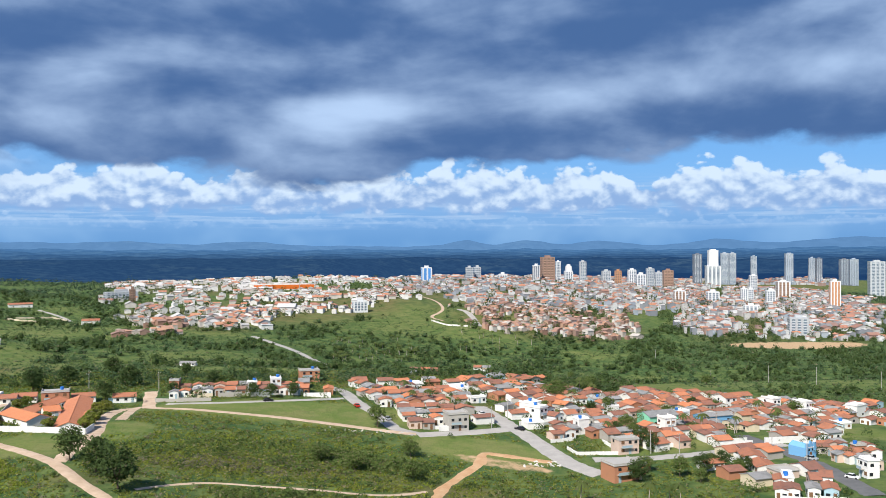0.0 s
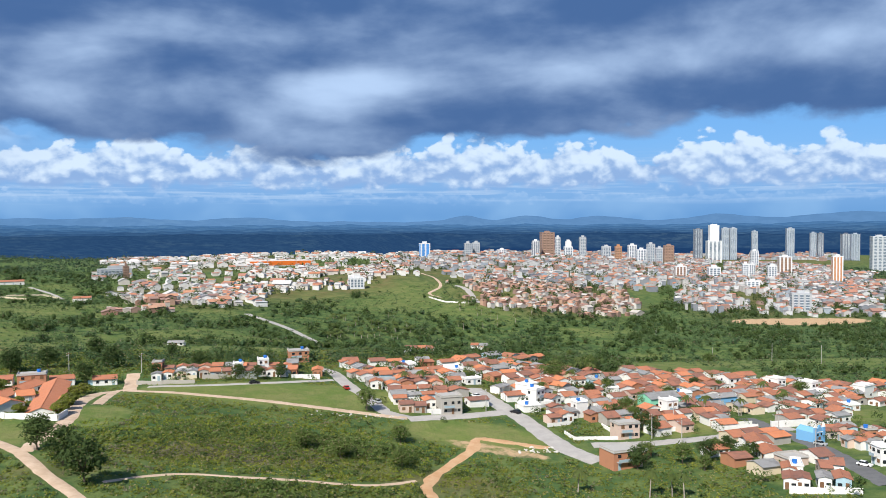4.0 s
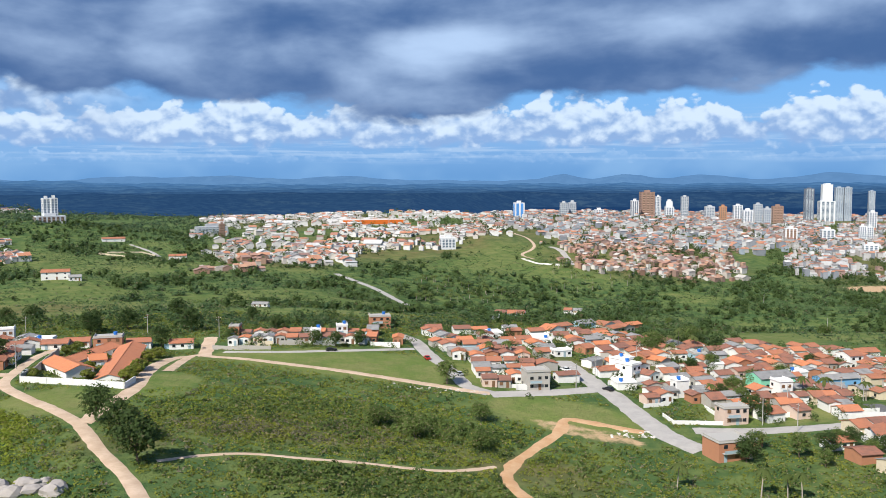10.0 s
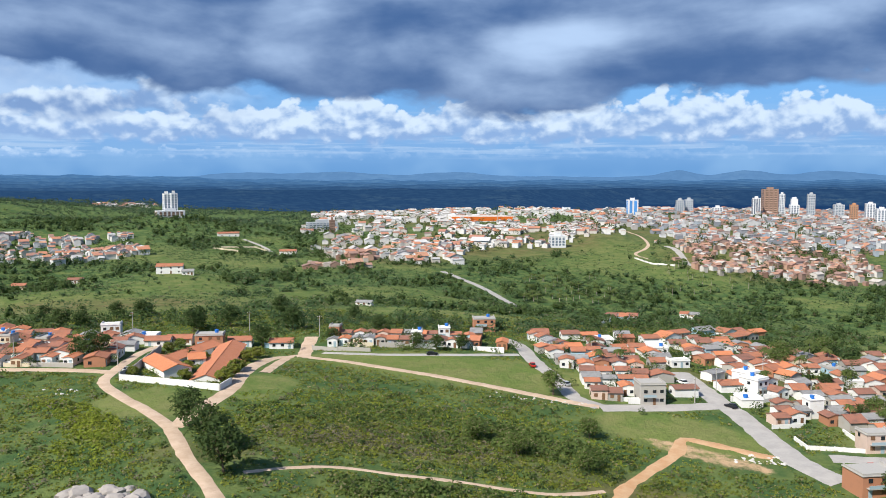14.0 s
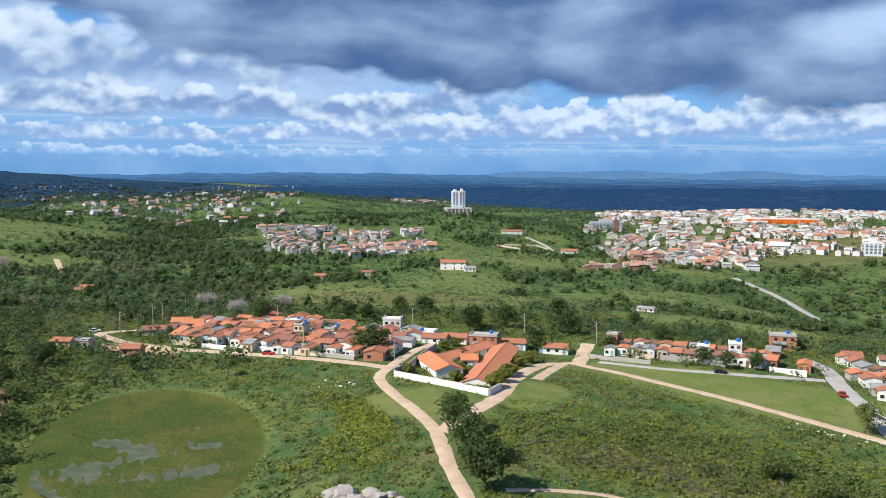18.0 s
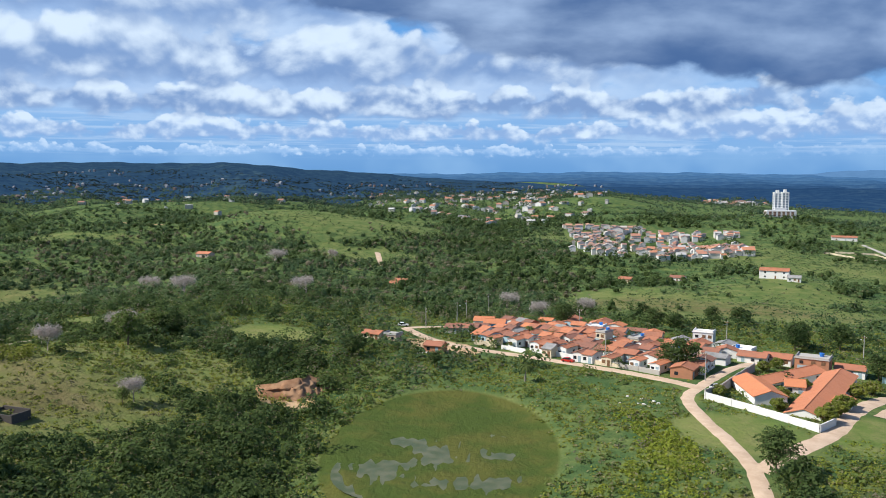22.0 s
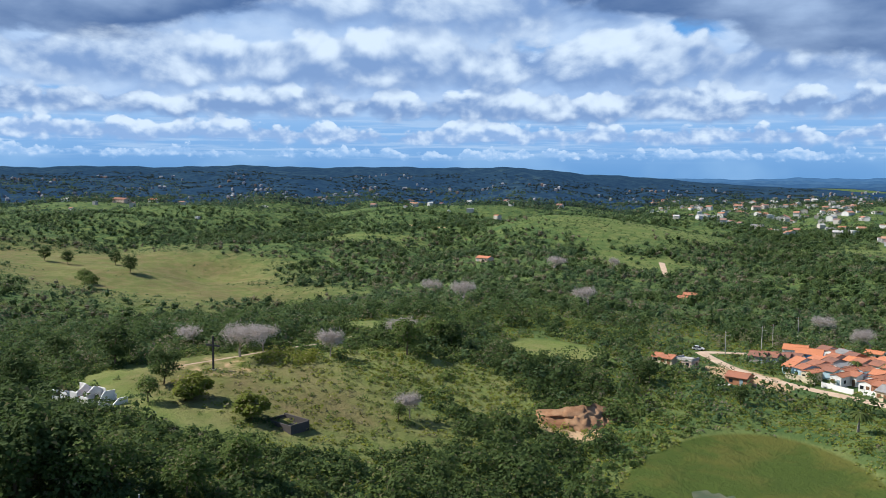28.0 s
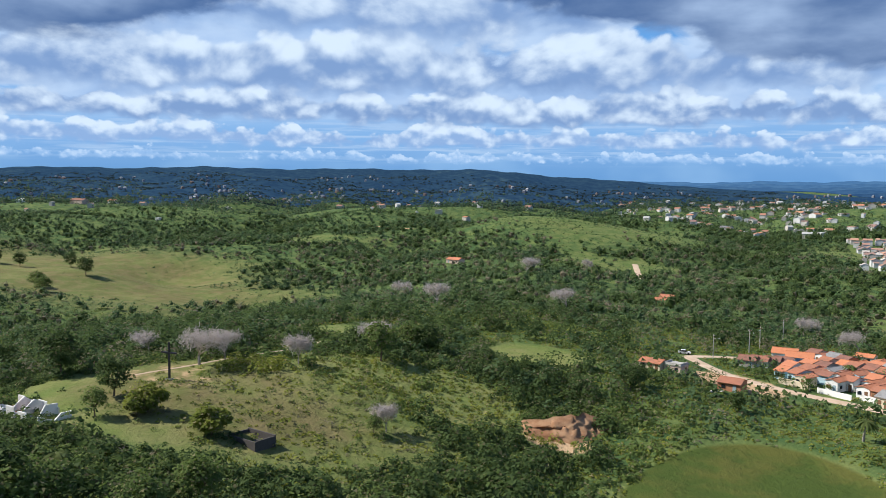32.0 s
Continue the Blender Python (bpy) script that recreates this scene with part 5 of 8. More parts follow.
def tower(x, y, z, wide, deep, tall, turn, wall, stripe, label, step=0.0, floors=None, bays=3):
    """A block of flats: body, bands of windows on each side, roof house."""
    ob = new("apartment_tower")
    ob.matrix_basis = pose(x, y, z, 0, 0, turn)
    bm = bmesh.new()
    box(bm, -wide / 2, wide / 2, -deep / 2, deep / 2, -8, tall * (1 - step))
    if step:
        box(bm, -wide * 0.34, wide * 0.34, -deep * 0.34, deep * 0.34, tall * (1 - step), tall)
    part("body", bm, wall, ob)
    top = tall * (1 - step)
    for side in range(4):
        run, off = (wide, deep) if side % 2 == 0 else (deep, wide)
        for b in range(bays):
            u = ((b + 0.5) / bays - 0.5) * run * 0.9
            bm = box(bmesh.new(), u - run * 0.27 / bays, u + run * 0.27 / bays, -off / 2 - 0.12, -off / 2 + 0.1, 1.0, top - 1.2)
            bmesh.ops.rotate(bm, verts=bm.verts, matrix=Matrix.Rotation(radians(90 * side), 3, "Z"))
            part("window_strip", bm, stripe, ob)
    bm = box(bmesh.new(), -wide * 0.2, wide * 0.2, -deep * 0.2, deep * 0.2, tall + 0.003, tall + 3.0)
    part("roof_house", bm, wall, ob)
    return tagged(ob, label, "tower block", "city towers")


TW_WHITE = plaster("tower_white", (0.72, 0.74, 0.77), amount=0.15)
TW_GREY = plaster("tower_grey", (0.46, 0.49, 0.53), amount=0.2)
TW_BRIGHT = plaster("tower_bright_white", (0.86, 0.86, 0.86), amount=0.05)
# grey of the farthest towers, with haze mixed into the paint as blue
TW_HAZE = plaster("tower_haze_grey", (0.34, 0.41, 0.50), amount=0.2)
TW_BROWN = plaster("tower_brown", (0.30, 0.19, 0.15), amount=0.2)
TW_ORANGE = plaster("tower_orange", (0.50, 0.25, 0.13), amount=0.2)
# dark paint, lifted towards blue as haze for far towers
TW_DARK = plaster("tower_dark", (0.13, 0.16, 0.22), amount=0.2)
TW_BLUE = plaster("tower_blue", (0.06, 0.28, 0.68), amount=0.1)


def storeys(name, glass, slab):
    """Window strips with a pale floor edge at each storey."""
    m, n, s = material(name, 0.3)
    z = n.add("ShaderNodeSeparateXYZ")
    n.put(z.inputs[0], here(n))
    edge = n.math("LESS_THAN", n.math("FRACT", n.math("DIVIDE", z.outputs[2], 3.0)), 0.38)
    n.put(s.inputs["Base Color"], n.mix(edge, glass, slab))
    return m


TW_GLASS = storeys("tower_windows", (0.12, 0.16, 0.21), (0.48, 0.51, 0.55))
TW_WARM = storeys("tower_warm_windows", (0.15, 0.10, 0.08), (0.40, 0.27, 0.20))
quarter("town_houses", [(-138, 801), (-74, 775), (-32, 762), (-13, 820), (-60, 956), (-143, 960), (-154, 881)], 10, 20, WHITE_WALL, CITY_ROOF, 41, "mixed houses of a suburb", loose=0.25, gaps=0.8)
quarter("brick_houses", [(-138, 683), (-96, 723), (-76, 791), (-122, 816), (-145, 770)], 9, 20, POOR_WALL, POOR_ROOF, 42, "low brick houses with clay roofs", density=0.7)
quarter("suburb_houses", [(-34, 796), (26, 868), (112, 963), (185, 1013), (220, 1202), (89, 1159), (-18, 1104), (-60, 956)], 9, -15, WHITE_WALL, CITY_ROOF, 43, "white and orange houses of a suburb", loose=0.25, gaps=0.8)
quarter("white_houses", [(-220, 1171), (-149, 1156), (-34, 1158), (66, 1312), (18, 1650), (-210, 1637), (-273, 1565)], 11, 10, WHITE_WALL, PALE_ROOF, 44, "dense white houses on a plateau", density=0.75)
quarter("hill_houses", [(209, 792), (258, 798), (327, 748), (399, 850), (422, 998), (346, 1011), (272, 1034), (222, 966)], 7.5, 25, POOR_WALL, POOR_ROOF, 45, "closely packed brick houses on a hillside", density=0.82, size=6.8, green=0.8)
quarter("city_houses", [(229, 1045), (269, 949), (385, 960), (466, 963), (696, 1227), (957, 1699), (566, 1817), (223, 1424), (181, 1265)], 9, 5, CITY_WALL, CITY_ROOF, 46, "dense city houses", tall=(3, 8), density=0.72, flat=0.35, size=8, green=0.9)
quarter("east_houses", [(452, 920), (444, 811), (572, 818), (611, 809), (1194, 1604), (1042, 1707), (679, 1215)], 9, -10, CITY_WALL, CITY_ROOF, 47, "dense city houses and flats", tall=(3, 8), density=0.7, flat=0.3, size=8, green=0.9)
quarter("south_houses", [(601, 818), (666, 781), (1086, 1308), (997, 1377)], 10.5, -10, CITY_WALL, CITY_ROOF, 48, "red-roofed city houses", density=0.85)
quarter("far_city", [(295, 1877), (1544, 2740), (1589, 2133), (1968, 2649), (1550, 2913), (979, 3151), (469, 3267)], 17, 0, CITY_WALL, CITY_ROOF, 49, "far city blocks", tall=(4, 11), density=0.75, flat=0.5)
quarter("plateau_houses", [(-212, 1000), (-60, 965), (-25, 1102), (95, 1162), (222, 1212), (232, 1300), (75, 1308), (-30, 1152), (-150, 1150), (-218, 1162)], 12, 12, WHITE_WALL, CITY_ROOF, 57, "white and red houses on a plateau", density=0.5, size=9, loose=0.3, green=0.8)
quarter("back_houses", [(70, 1315), (218, 1300), (236, 1460), (120, 1640), (25, 1640)], 12, 8, WHITE_WALL, PALE_ROOF, 58, "pale houses at the back of a plateau", density=0.65, size=10, loose=0.3)
quarter("ridge_houses", [(-758, 1650), (-642, 1726), (-682, 1827), (-788, 1784)], 11, 30, WHITE_WALL, CITY_ROOF, 50, "white houses with red roofs on a ridge")
quarter("ridge_suburb", [(-636, 1874), (-551, 1918), (-567, 1970), (-661, 1940)], 12, 30, WHITE_WALL, PALE_ROOF, 51, "white houses on a far ridge", density=0.6)
quarter("hill_town", [(-355, 655), (-318, 644), (-279, 727), (-367, 930), (-430, 880), (-450, 820)], 9, 35, WHITE_WALL, CITY_ROOF, 52, "white houses of a hillside town", density=0.85, flat=0.1, loose=0.26, gaps=0.5, size=8)
quarter("hill_town_edge", [(-378, 626), (-352, 650), (-448, 815), (-425, 885), (-461, 887), (-544, 839)], 7.5, 35, WHITE_WALL, POOR_ROOF, 56, "low brown-roofed houses at the edge of a hillside town", density=0.95, flat=0.05, loose=0.2, gaps=0.3)
quarter("slope_farms", [(-1142, 164), (-971, 357), (-1583, 560), (-1685, 225)], 42, 35, WHITE_WALL, CITY_ROOF, 53, "scattered farm houses on far slopes", density=0.32, size=10, loose=0.6)
quarter("slope_hamlet", [(-1058, 524), (-859, 747), (-1318, 1132), (-1526, 742)], 34, 35, WHITE_WALL, CITY_ROOF, 54, "scattered houses on a far slope", density=0.32, size=10, loose=0.6)
quarter("valley_town", [(-691, 726), (-556, 858), (-567, 966), (-967, 1635), (-1345, 1307)], 16, 35, WHITE_WALL, CITY_ROOF, 55, "white houses of a far valley town", density=0.3, size=9, loose=0.6, gaps=0.9)
tower(243, 1304, 12.3, 15.2, 15.2, 24.0, 1, TW_WHITE, TW_BLUE, "white apartment tower with bright blue windows", bays=2)
tower(324, 1345, 9.9, 10.8, 10.8, 24.9, -2, TW_GREY, TW_GLASS, "grey striped apartment tower block")
tower(342, 1361, 9.0, 11.0, 11.0, 26.2, -2, TW_GREY, TW_GLASS, "grey striped apartment tower block")
tower(392, 1379, 6.9, 13.8, 13.8, 15.3, -4, TW_WHITE, TW_GLASS, "tall white apartment tower in the city")
tower(493, 1435, 1.5, 22.8, 22.8, 49.0, -7, TW_BROWN, TW_WARM, "tall brown tower block under construction")
tower(463, 1410, 3.9, 11.6, 11.6, 32.4, -6, TW_WHITE, TW_DARK, "tall white apartment tower in the city")
tower(540, 1510, 1.2, 8.7, 8.7, 39.8, -8, TW_WHITE, TW_GLASS, "tall white apartment tower in the city")
tower(546, 1469, 0.6, 14.2, 14.2, 32.9, -8, TW_WHITE, TW_GLASS, "white stepped apartment tower block", step=0.3)
tower(631, 1615, -7.1, 12.5, 12.5, 45.8, -9, TW_GREY, TW_GLASS, "slim grey apartment tower")
tower(694, 1643, -8.7, 17.2, 17.2, 27.0, -11, TW_GREY, TW_GLASS, "broad grey apartment tower block")
tower(617, 1404, -4.4, 11.1, 11.1, 30.0, -12, TW_ORANGE, TW_WARM, "slim orange-brown apartment tower")
tower(722, 1576, -9.3, 15.6, 15.6, 31.5, -13, TW_WHITE, TW_GLASS, "tall white apartment tower in the city")
tower(675, 1433, -8.7, 16.2, 16.2, 26.9, -13, TW_WHITE, TW_GLASS, "tall white apartment tower in the city")
tower(712, 1471, -10.1, 13.8, 13.8, 37.2, -14, TW_GREY, TW_GLASS, "slim grey apartment tower")
tower(704, 1419, -10.9, 11.4, 11.4, 32.4, -14, TW_GREY, TW_GLASS, "slim grey apartment tower")
tower(764, 1501, -11.2, 18.2, 18.2, 34.0, -15, TW_BROWN, TW_WARM, "reddish brown apartment tower block")
tower(576, 1091, -12.7, 15.6, 12.5, 18.3, -16, TW_WHITE, TW_WARM, "white and pink apartment block")
tower(641, 1113, -14.9, 17.0, 17.0, 17.0, -18, TW_WHITE, TW_GLASS, "white apartment block in the city")
tower(1232, 2157, -56.6, 37.2, 37.2, 115.5, -18, TW_WHITE, TW_GLASS, "very tall white stepped tower of the city", step=0.38)
tower(1434, 2617, -58.5, 26.8, 26.8, 102.2, -17, TW_DARK, TW_GLASS, "dark tower block far off")
tower(1510, 2574, -60.0, 23.2, 23.2, 107.4, -18, TW_HAZE, TW_GLASS, "grey tower block far off")
tower(1532, 2561, -60.1, 21.4, 21.4, 107.5, -19, TW_HAZE, TW_GLASS, "grey tower block far off")
tower(1590, 2526, -59.7, 17.9, 17.9, 96.2, -20, TW_HAZE, TW_GLASS, "slim grey tower far off")
tower(1625, 2383, -53.3, 22.5, 22.5, 99.8, -22, TW_HAZE, TW_GLASS, "slim grey tower far off")
tower(1680, 2345, -53.0, 17.3, 17.3, 85.8, -24, TW_HAZE, TW_GLASS, "slim grey tower far off")
tower(1697, 2333, -53.0, 17.3, 17.3, 84.2, -24, TW_DARK, TW_GLASS, "slim dark tower far off")
tower(901, 1423, -17.1, 13.2, 13.2, 30.8, -20, TW_WHITE, TW_GLASS, "white tower with teal glass")
tower(731, 1176, -19.8, 9.2, 9.2, 22.7, -20, TW_WHITE, TW_GLASS, "tall white apartment tower in the city")
tower(739, 1171, -20.6, 9.2, 9.2, 22.8, -20, TW_WHITE, TW_GLASS, "tall white apartment tower in the city")
tower(890, 1311, -23.1, 21.0, 21.0, 30.1, -22, TW_WHITE, TW_WARM, "white apartment block in the city")
tower(764, 1155, -22.8, 13.3, 13.3, 23.0, -22, TW_WHITE, TW_GLASS, "white apartment block in the city")
tower(599, 844, -33.8, 21.3, 12.8, 19.9, -23, TW_GREY, TW_GLASS, "grey apartment block with teal windows")
tower(634, 1000, -23.4, 17.2, 10.3, 12.5, -20, TW_WHITE, TW_GLASS, "white apartment block in the city")
tower(883, 1161, -30.0, 15.2, 15.2, 43.6, -25, TW_WHITE, TW_ORANGE, "white and yellow apartment tower")
tower(1244, 1514, -33.7, 28.6, 28.6, 71.2, -27, TW_GREY, TW_GLASS, "broad grey apartment tower block")
tower(1678, 2190, -46.2, 23.4, 23.4, 77.4, -25, TW_DARK, TW_GLASS, "dark tower block far off")
tower(1759, 2253, -52.3, 24.2, 24.2, 82.2, -26, TW_HAZE, TW_GLASS, "grey tower block far off")
tower(-171, 1046, 2.5, 6.3, 6.3, 16.0, 21, TW_BROWN, TW_WARM, "narrow brown-grey apartment tower")
tower(-383, 1066, 22.4, 8.8, 8.8, 27.7, 32, TW_BRIGHT, TW_GLASS, "white twin apartment tower on a hill", bays=2)
tower(-375, 1069, 22.1, 8.1, 8.1, 28.7, 31, TW_BRIGHT, TW_GLASS, "white twin apartment tower on a hill", bays=2)
tower(-377, 1060, 21.5, 33.5, 16.8, 7.7, 32, TW_WHITE, TW_WARM, "low white base building of a tower", bays=6)
tower(93, 925, -4.0, 16.6, 8.3, 11.7, 6, TW_WHITE, TW_GLASS, "white apartment block on a hillside", bays=4)
tower(-190, 1084, 4.8, 39.3, 11.8, 9.0, 22, TW_GREY, TW_GLASS, "long low concrete building", bays=8)
tower(-7, 1150, -12.0, 15.1, 9.0, 9.9, 12, TW_WHITE, TW_BLUE, "white block with blue windows")
tower(-12, 930, -19.2, 8.9, 8.9, 7.4, 13, TW_ORANGE, TW_WARM, "small pinkish apartment block")
tower(164, 1491, 4.2, 35.7, 10.7, 10.9, 6, TW_WHITE, TW_GLASS, "long pale apartment block", bays=8)

# ---- distance: ranges of hills, haze put in as blue emission ----
# glow is aerial haze, given to the hill surface as emission
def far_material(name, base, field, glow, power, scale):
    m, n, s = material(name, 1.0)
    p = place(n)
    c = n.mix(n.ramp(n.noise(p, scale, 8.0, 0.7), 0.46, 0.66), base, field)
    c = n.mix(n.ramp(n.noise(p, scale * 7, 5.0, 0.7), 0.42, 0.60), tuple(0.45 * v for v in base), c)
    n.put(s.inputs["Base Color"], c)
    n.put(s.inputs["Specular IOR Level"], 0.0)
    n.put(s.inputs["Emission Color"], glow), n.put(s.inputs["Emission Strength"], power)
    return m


def hump(t, *rows):
    return sum(h * np.exp(-((t - c) / w) ** 2) for c, w, h in rows)


def far_height(t, r, start, stop, foot, crest, rough, seed, wave):
    """Height of a belt of hills, for arrays of heading and distance."""
    u = np.clip((r - start) / (stop - start), 0, 1)
    x, y = -np.sin(np.radians(t)) * r, np.cos(np.radians(t)) * r
    shape = x.shape
    n1 = patchy(x.ravel(), y.ravel(), wave, seed).reshape(shape) - 0.5
    n2 = 0.5 - np.abs(patchy(x.ravel(), y.ravel(), wave * 0.45, seed + 1).reshape(shape) - 0.5) * 2
    n3 = patchy(x.ravel(), y.ravel(), wave * 0.12, seed + 2).reshape(shape) - 0.5
    return x, y, foot + (crest - foot) * u + (n1 * 1.3 + n2 * 0.4 + n3 * 0.07) * rough * np.sin(np.pi * np.minimum(1, 0.05 + u * 1.02))


def far_range(name, start, stop, foot, crest, mat, label, rough, seed, wave, steps):
    """A belt of far hills; start, stop, foot and crest are functions of heading."""
    turns = np.arange(-60, 110, 0.25)
    tt, kk = np.meshgrid(turns, np.arange(steps + 1) / steps, indexing="ij")
    a, b = start(turns)[:, None], stop(turns)[:, None]
    x, y, z = far_height(tt, a + (b - a) * kk, a, b, foot(turns)[:, None], crest(turns)[:, None], rough, seed, wave)
    z = np.where(kk > 0, np.maximum(z, level(x, y) + 2), z)
    z[:, -1] -= 160
    i, k = np.meshgrid(np.arange(len(turns) - 1), np.arange(steps), indexing="ij")
    c = (i * (steps + 1) + k).ravel()
    mesh = bpy.data.meshes.new(name)
    mesh.from_pydata(np.stack([x, y, z], -1).reshape(-1, 3).tolist(), [], np.stack([c, c + 1, c + steps + 2, c + steps + 1], -1).tolist())
    mesh.polygons.foreach_set("use_smooth", np.ones(len(c), bool))
    mesh.materials.append(mat)
    return tagged(new(name, mesh), label, "hills", kind="structure")


# dark bases hold the cloud shade, blue emission the haze
DARK_PLAIN = far_material("shade_haze_plain", (0.010, 0.020, 0.024), (0.022, 0.036, 0.034), (0.013, 0.047, 0.132), 0.8, 0.006)
GREEN_HILLS = far_material("shade_haze_green_hills", (0.016, 0.030, 0.032), (0.034, 0.054, 0.044), (0.012, 0.038, 0.096), 0.8, 0.007)
# mountains get nearly all their colour from pale blue haze emission
HAZE_HILLS = far_material("haze_glow_hills", (0.010, 0.018, 0.030), (0.020, 0.030, 0.035), (0.105, 0.235, 0.45), 0.8, 0.002)


def ripple(t, size):
    return size * (np.sin(t * 0.9) + 0.6 * np.sin(t * 2.3 + 1) + 0.4 * np.sin(t * 5.1 + 2))


def left_share(t):
    return 1 / (1 + np.exp(-(t - 38) / 3.0))


def plain_start(t):
    wave = 90 * np.sin(t * 0.33) + 25 * np.sin(t * 0.9 + 1)
    return 1850 + wave - 380 * np.clip((t - 36) / 12, 0, 1) + 1450 / (1 + np.exp((t + 8) / 3.0))


def plain_stop(t):
    return np.minimum(plain_start(t) + 600 + 700 * left_share(t), 4000)


def plain_foot(t):
    r = plain_start(t)
    return level(-np.sin(np.radians(t)) * r, np.cos(np.radians(t)) * r) - 3


def plain_crest(t):
    low = 70 - 0.0135 * plain_stop(t)
    high = 66 + hump(t, (56, 10, 34), (72, 12, 32), (90, 12, 26)) + ripple(t * 0.8, 2.2)
    return low + (high - low) * left_share(t)


def plain_rough(t):
    return 7 + 12 * left_share(t)


far_range("backdrop_plain", plain_start, plain_stop, plain_foot, plain_crest, DARK_PLAIN, "wooded hills with cloud shade and blue haze in their colour", plain_rough(np.arange(-60, 110, 0.25))[:, None], 1, 620, 44)
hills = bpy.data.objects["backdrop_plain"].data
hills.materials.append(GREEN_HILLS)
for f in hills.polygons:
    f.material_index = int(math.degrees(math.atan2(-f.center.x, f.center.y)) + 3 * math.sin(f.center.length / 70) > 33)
# long low ridges one behind the other; haze as emission, paler and bluer with distance
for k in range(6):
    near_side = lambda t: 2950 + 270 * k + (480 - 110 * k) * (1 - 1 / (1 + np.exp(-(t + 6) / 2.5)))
    mat = far_material("haze_glow_ridge", (0.010 + 0.002 * k, 0.020 + 0.002 * k, 0.026), (0.026, 0.040, 0.038), (0.013 + 0.0085 * k, 0.047 + 0.022 * k, 0.132 + 0.043 * k), 0.8, 0.004)
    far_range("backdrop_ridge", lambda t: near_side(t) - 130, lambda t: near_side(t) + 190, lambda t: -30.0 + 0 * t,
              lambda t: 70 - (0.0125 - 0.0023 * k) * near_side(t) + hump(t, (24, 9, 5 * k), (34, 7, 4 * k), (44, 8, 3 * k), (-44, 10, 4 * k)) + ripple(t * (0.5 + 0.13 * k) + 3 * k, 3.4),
              mat, "low wooded ridge far off with blue haze glow", 7, 11 + k, 500, 10)
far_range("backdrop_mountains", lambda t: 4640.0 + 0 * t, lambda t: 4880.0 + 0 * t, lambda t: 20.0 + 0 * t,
          lambda t: 78 + hump(t, (-13.5, 1.4, 34), (-17.5, 1.6, 36), (-22.5, 2.0, 34), (-30.0, 2.2, 42), (-38, 4, 50), (1, 3, 26), (9, 4, 28), (15, 3, 22), (28, 6, 14)) + ripple(t, 2.5), HAZE_HILLS, "mountains on the horizon with pale blue haze glow", 10, 21, 500, 14)


def on_plain(count, near, deep, seed, turn0=-42, turn1=92):
    """Spots on the hills with shade in their colour."""
    rng = np.random.default_rng(seed)
    t = rng.uniform(turn0, turn1, count)
    r = plain_start(t) + near + (deep - near) * rng.random(count) ** 1.2
    x, y, z = far_height(t, r, plain_start(t), plain_stop(t), plain_foot(t), plain_crest(t), plain_rough(t), 1, 620)
    return x, y, np.maximum(z, level(x, y) + 2), rng


# leaf colours darkened for cloud shade and blued for haze
SHADELEAF = foliage("shade_tinted_leaves", (0.016, 0.032, 0.034), (0.036, 0.058, 0.050), (0.06, 0.07, 0.05), 0.1, 0.004)
x, y, z, rng = on_plain(12000, -60, 800, 61, 34, 92)
thick = (patchy(x, y, 180, 62) > 0.42) & ((np.degrees(np.arctan2(-x, y)) > 36) | (np.hypot(x, y) < 2050))
x, y, z = x[thick], y[thick], z[thick]
r = rng.lognormal(1.1, 0.3, len(x))
tagged(new("hill_woods", quad_mesh("hill_woods", leafy(np.stack([x, y, z + r * 0.1], -1), r, r * 0.6, 10, 1.3, 63), SHADELEAF)), "dark woods over far hills, cloud shade in leaf colour", "woods", kind="stuff")
x, y, z, rng = on_plain(5000, -150, 260, 67, 20, 92)
thick = patchy(x, y, 140, 68) + 0.0012 * (plain_start(np.degrees(np.arctan2(-x, y))) - np.hypot(x, y)) > 0.34
x, y, z = x[thick], y[thick], z[thick]
r = rng.lognormal(1.35, 0.35, len(x))
tagged(new("hill_foot_woods", quad_mesh("hill_foot_woods", leafy(np.stack([x, y, z + r * 0.5], -1), r, r * 0.9, 12, 1.4, 69), FARLEAF)), "green woods at the foot of far hills", "woods", kind="stuff")
x, y, z, rng = on_plain(420, 20, 700, 64, 30, 92)
spot = patchy(x, y, 320, 65) > 0.52
x, y, z = x[spot], y[spot], z[spot]
# wall colours dimmed to stand in for cloud shade
SHADE_WALL = picks("shade_tinted_walls", [(0.30, 0.32, 0.36), (0.20, 0.22, 0.26), (0.24, 0.16, 0.13), (0.34, 0.36, 0.40)])
verts, faces = [], []
for hx, hy, hz in zip(x, y, z):
    wide, high, turn = rng.uniform(2.5, 4.5), rng.uniform(2.5, 4), rng.uniform(0, 3.1)
    k = len(verts)
    for lift in (-4, high):
        for q in range(4):
            verts.append((hx + wide * math.cos(turn + q * math.pi / 2), hy + wide * math.sin(turn + q * math.pi / 2), hz + lift))
    verts += [(hx + 0.6 * wide * math.cos(turn + e), hy + 0.6 * wide * math.sin(turn + e), hz + high + 2) for e in (math.pi / 4, math.pi * 1.25)]
    faces += [(k + a, k + (a + 1) % 4, k + 4 + (a + 1) % 4, k + 4 + a) for a in range(4)] + [(k + 4, k + 5, k + 8), (k + 5, k + 6, k + 9, k + 8), (k + 6, k + 7, k + 9), (k + 7, k + 4, k + 8, k + 9)]
mesh = bpy.data.meshes.new("far_hill_houses")
mesh.from_pydata(verts, [], faces)
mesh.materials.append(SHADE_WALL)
tagged(new("far_hill_houses", mesh), "scattered pale houses on far hills, shade in wall colour", "houses", kind="stuff")


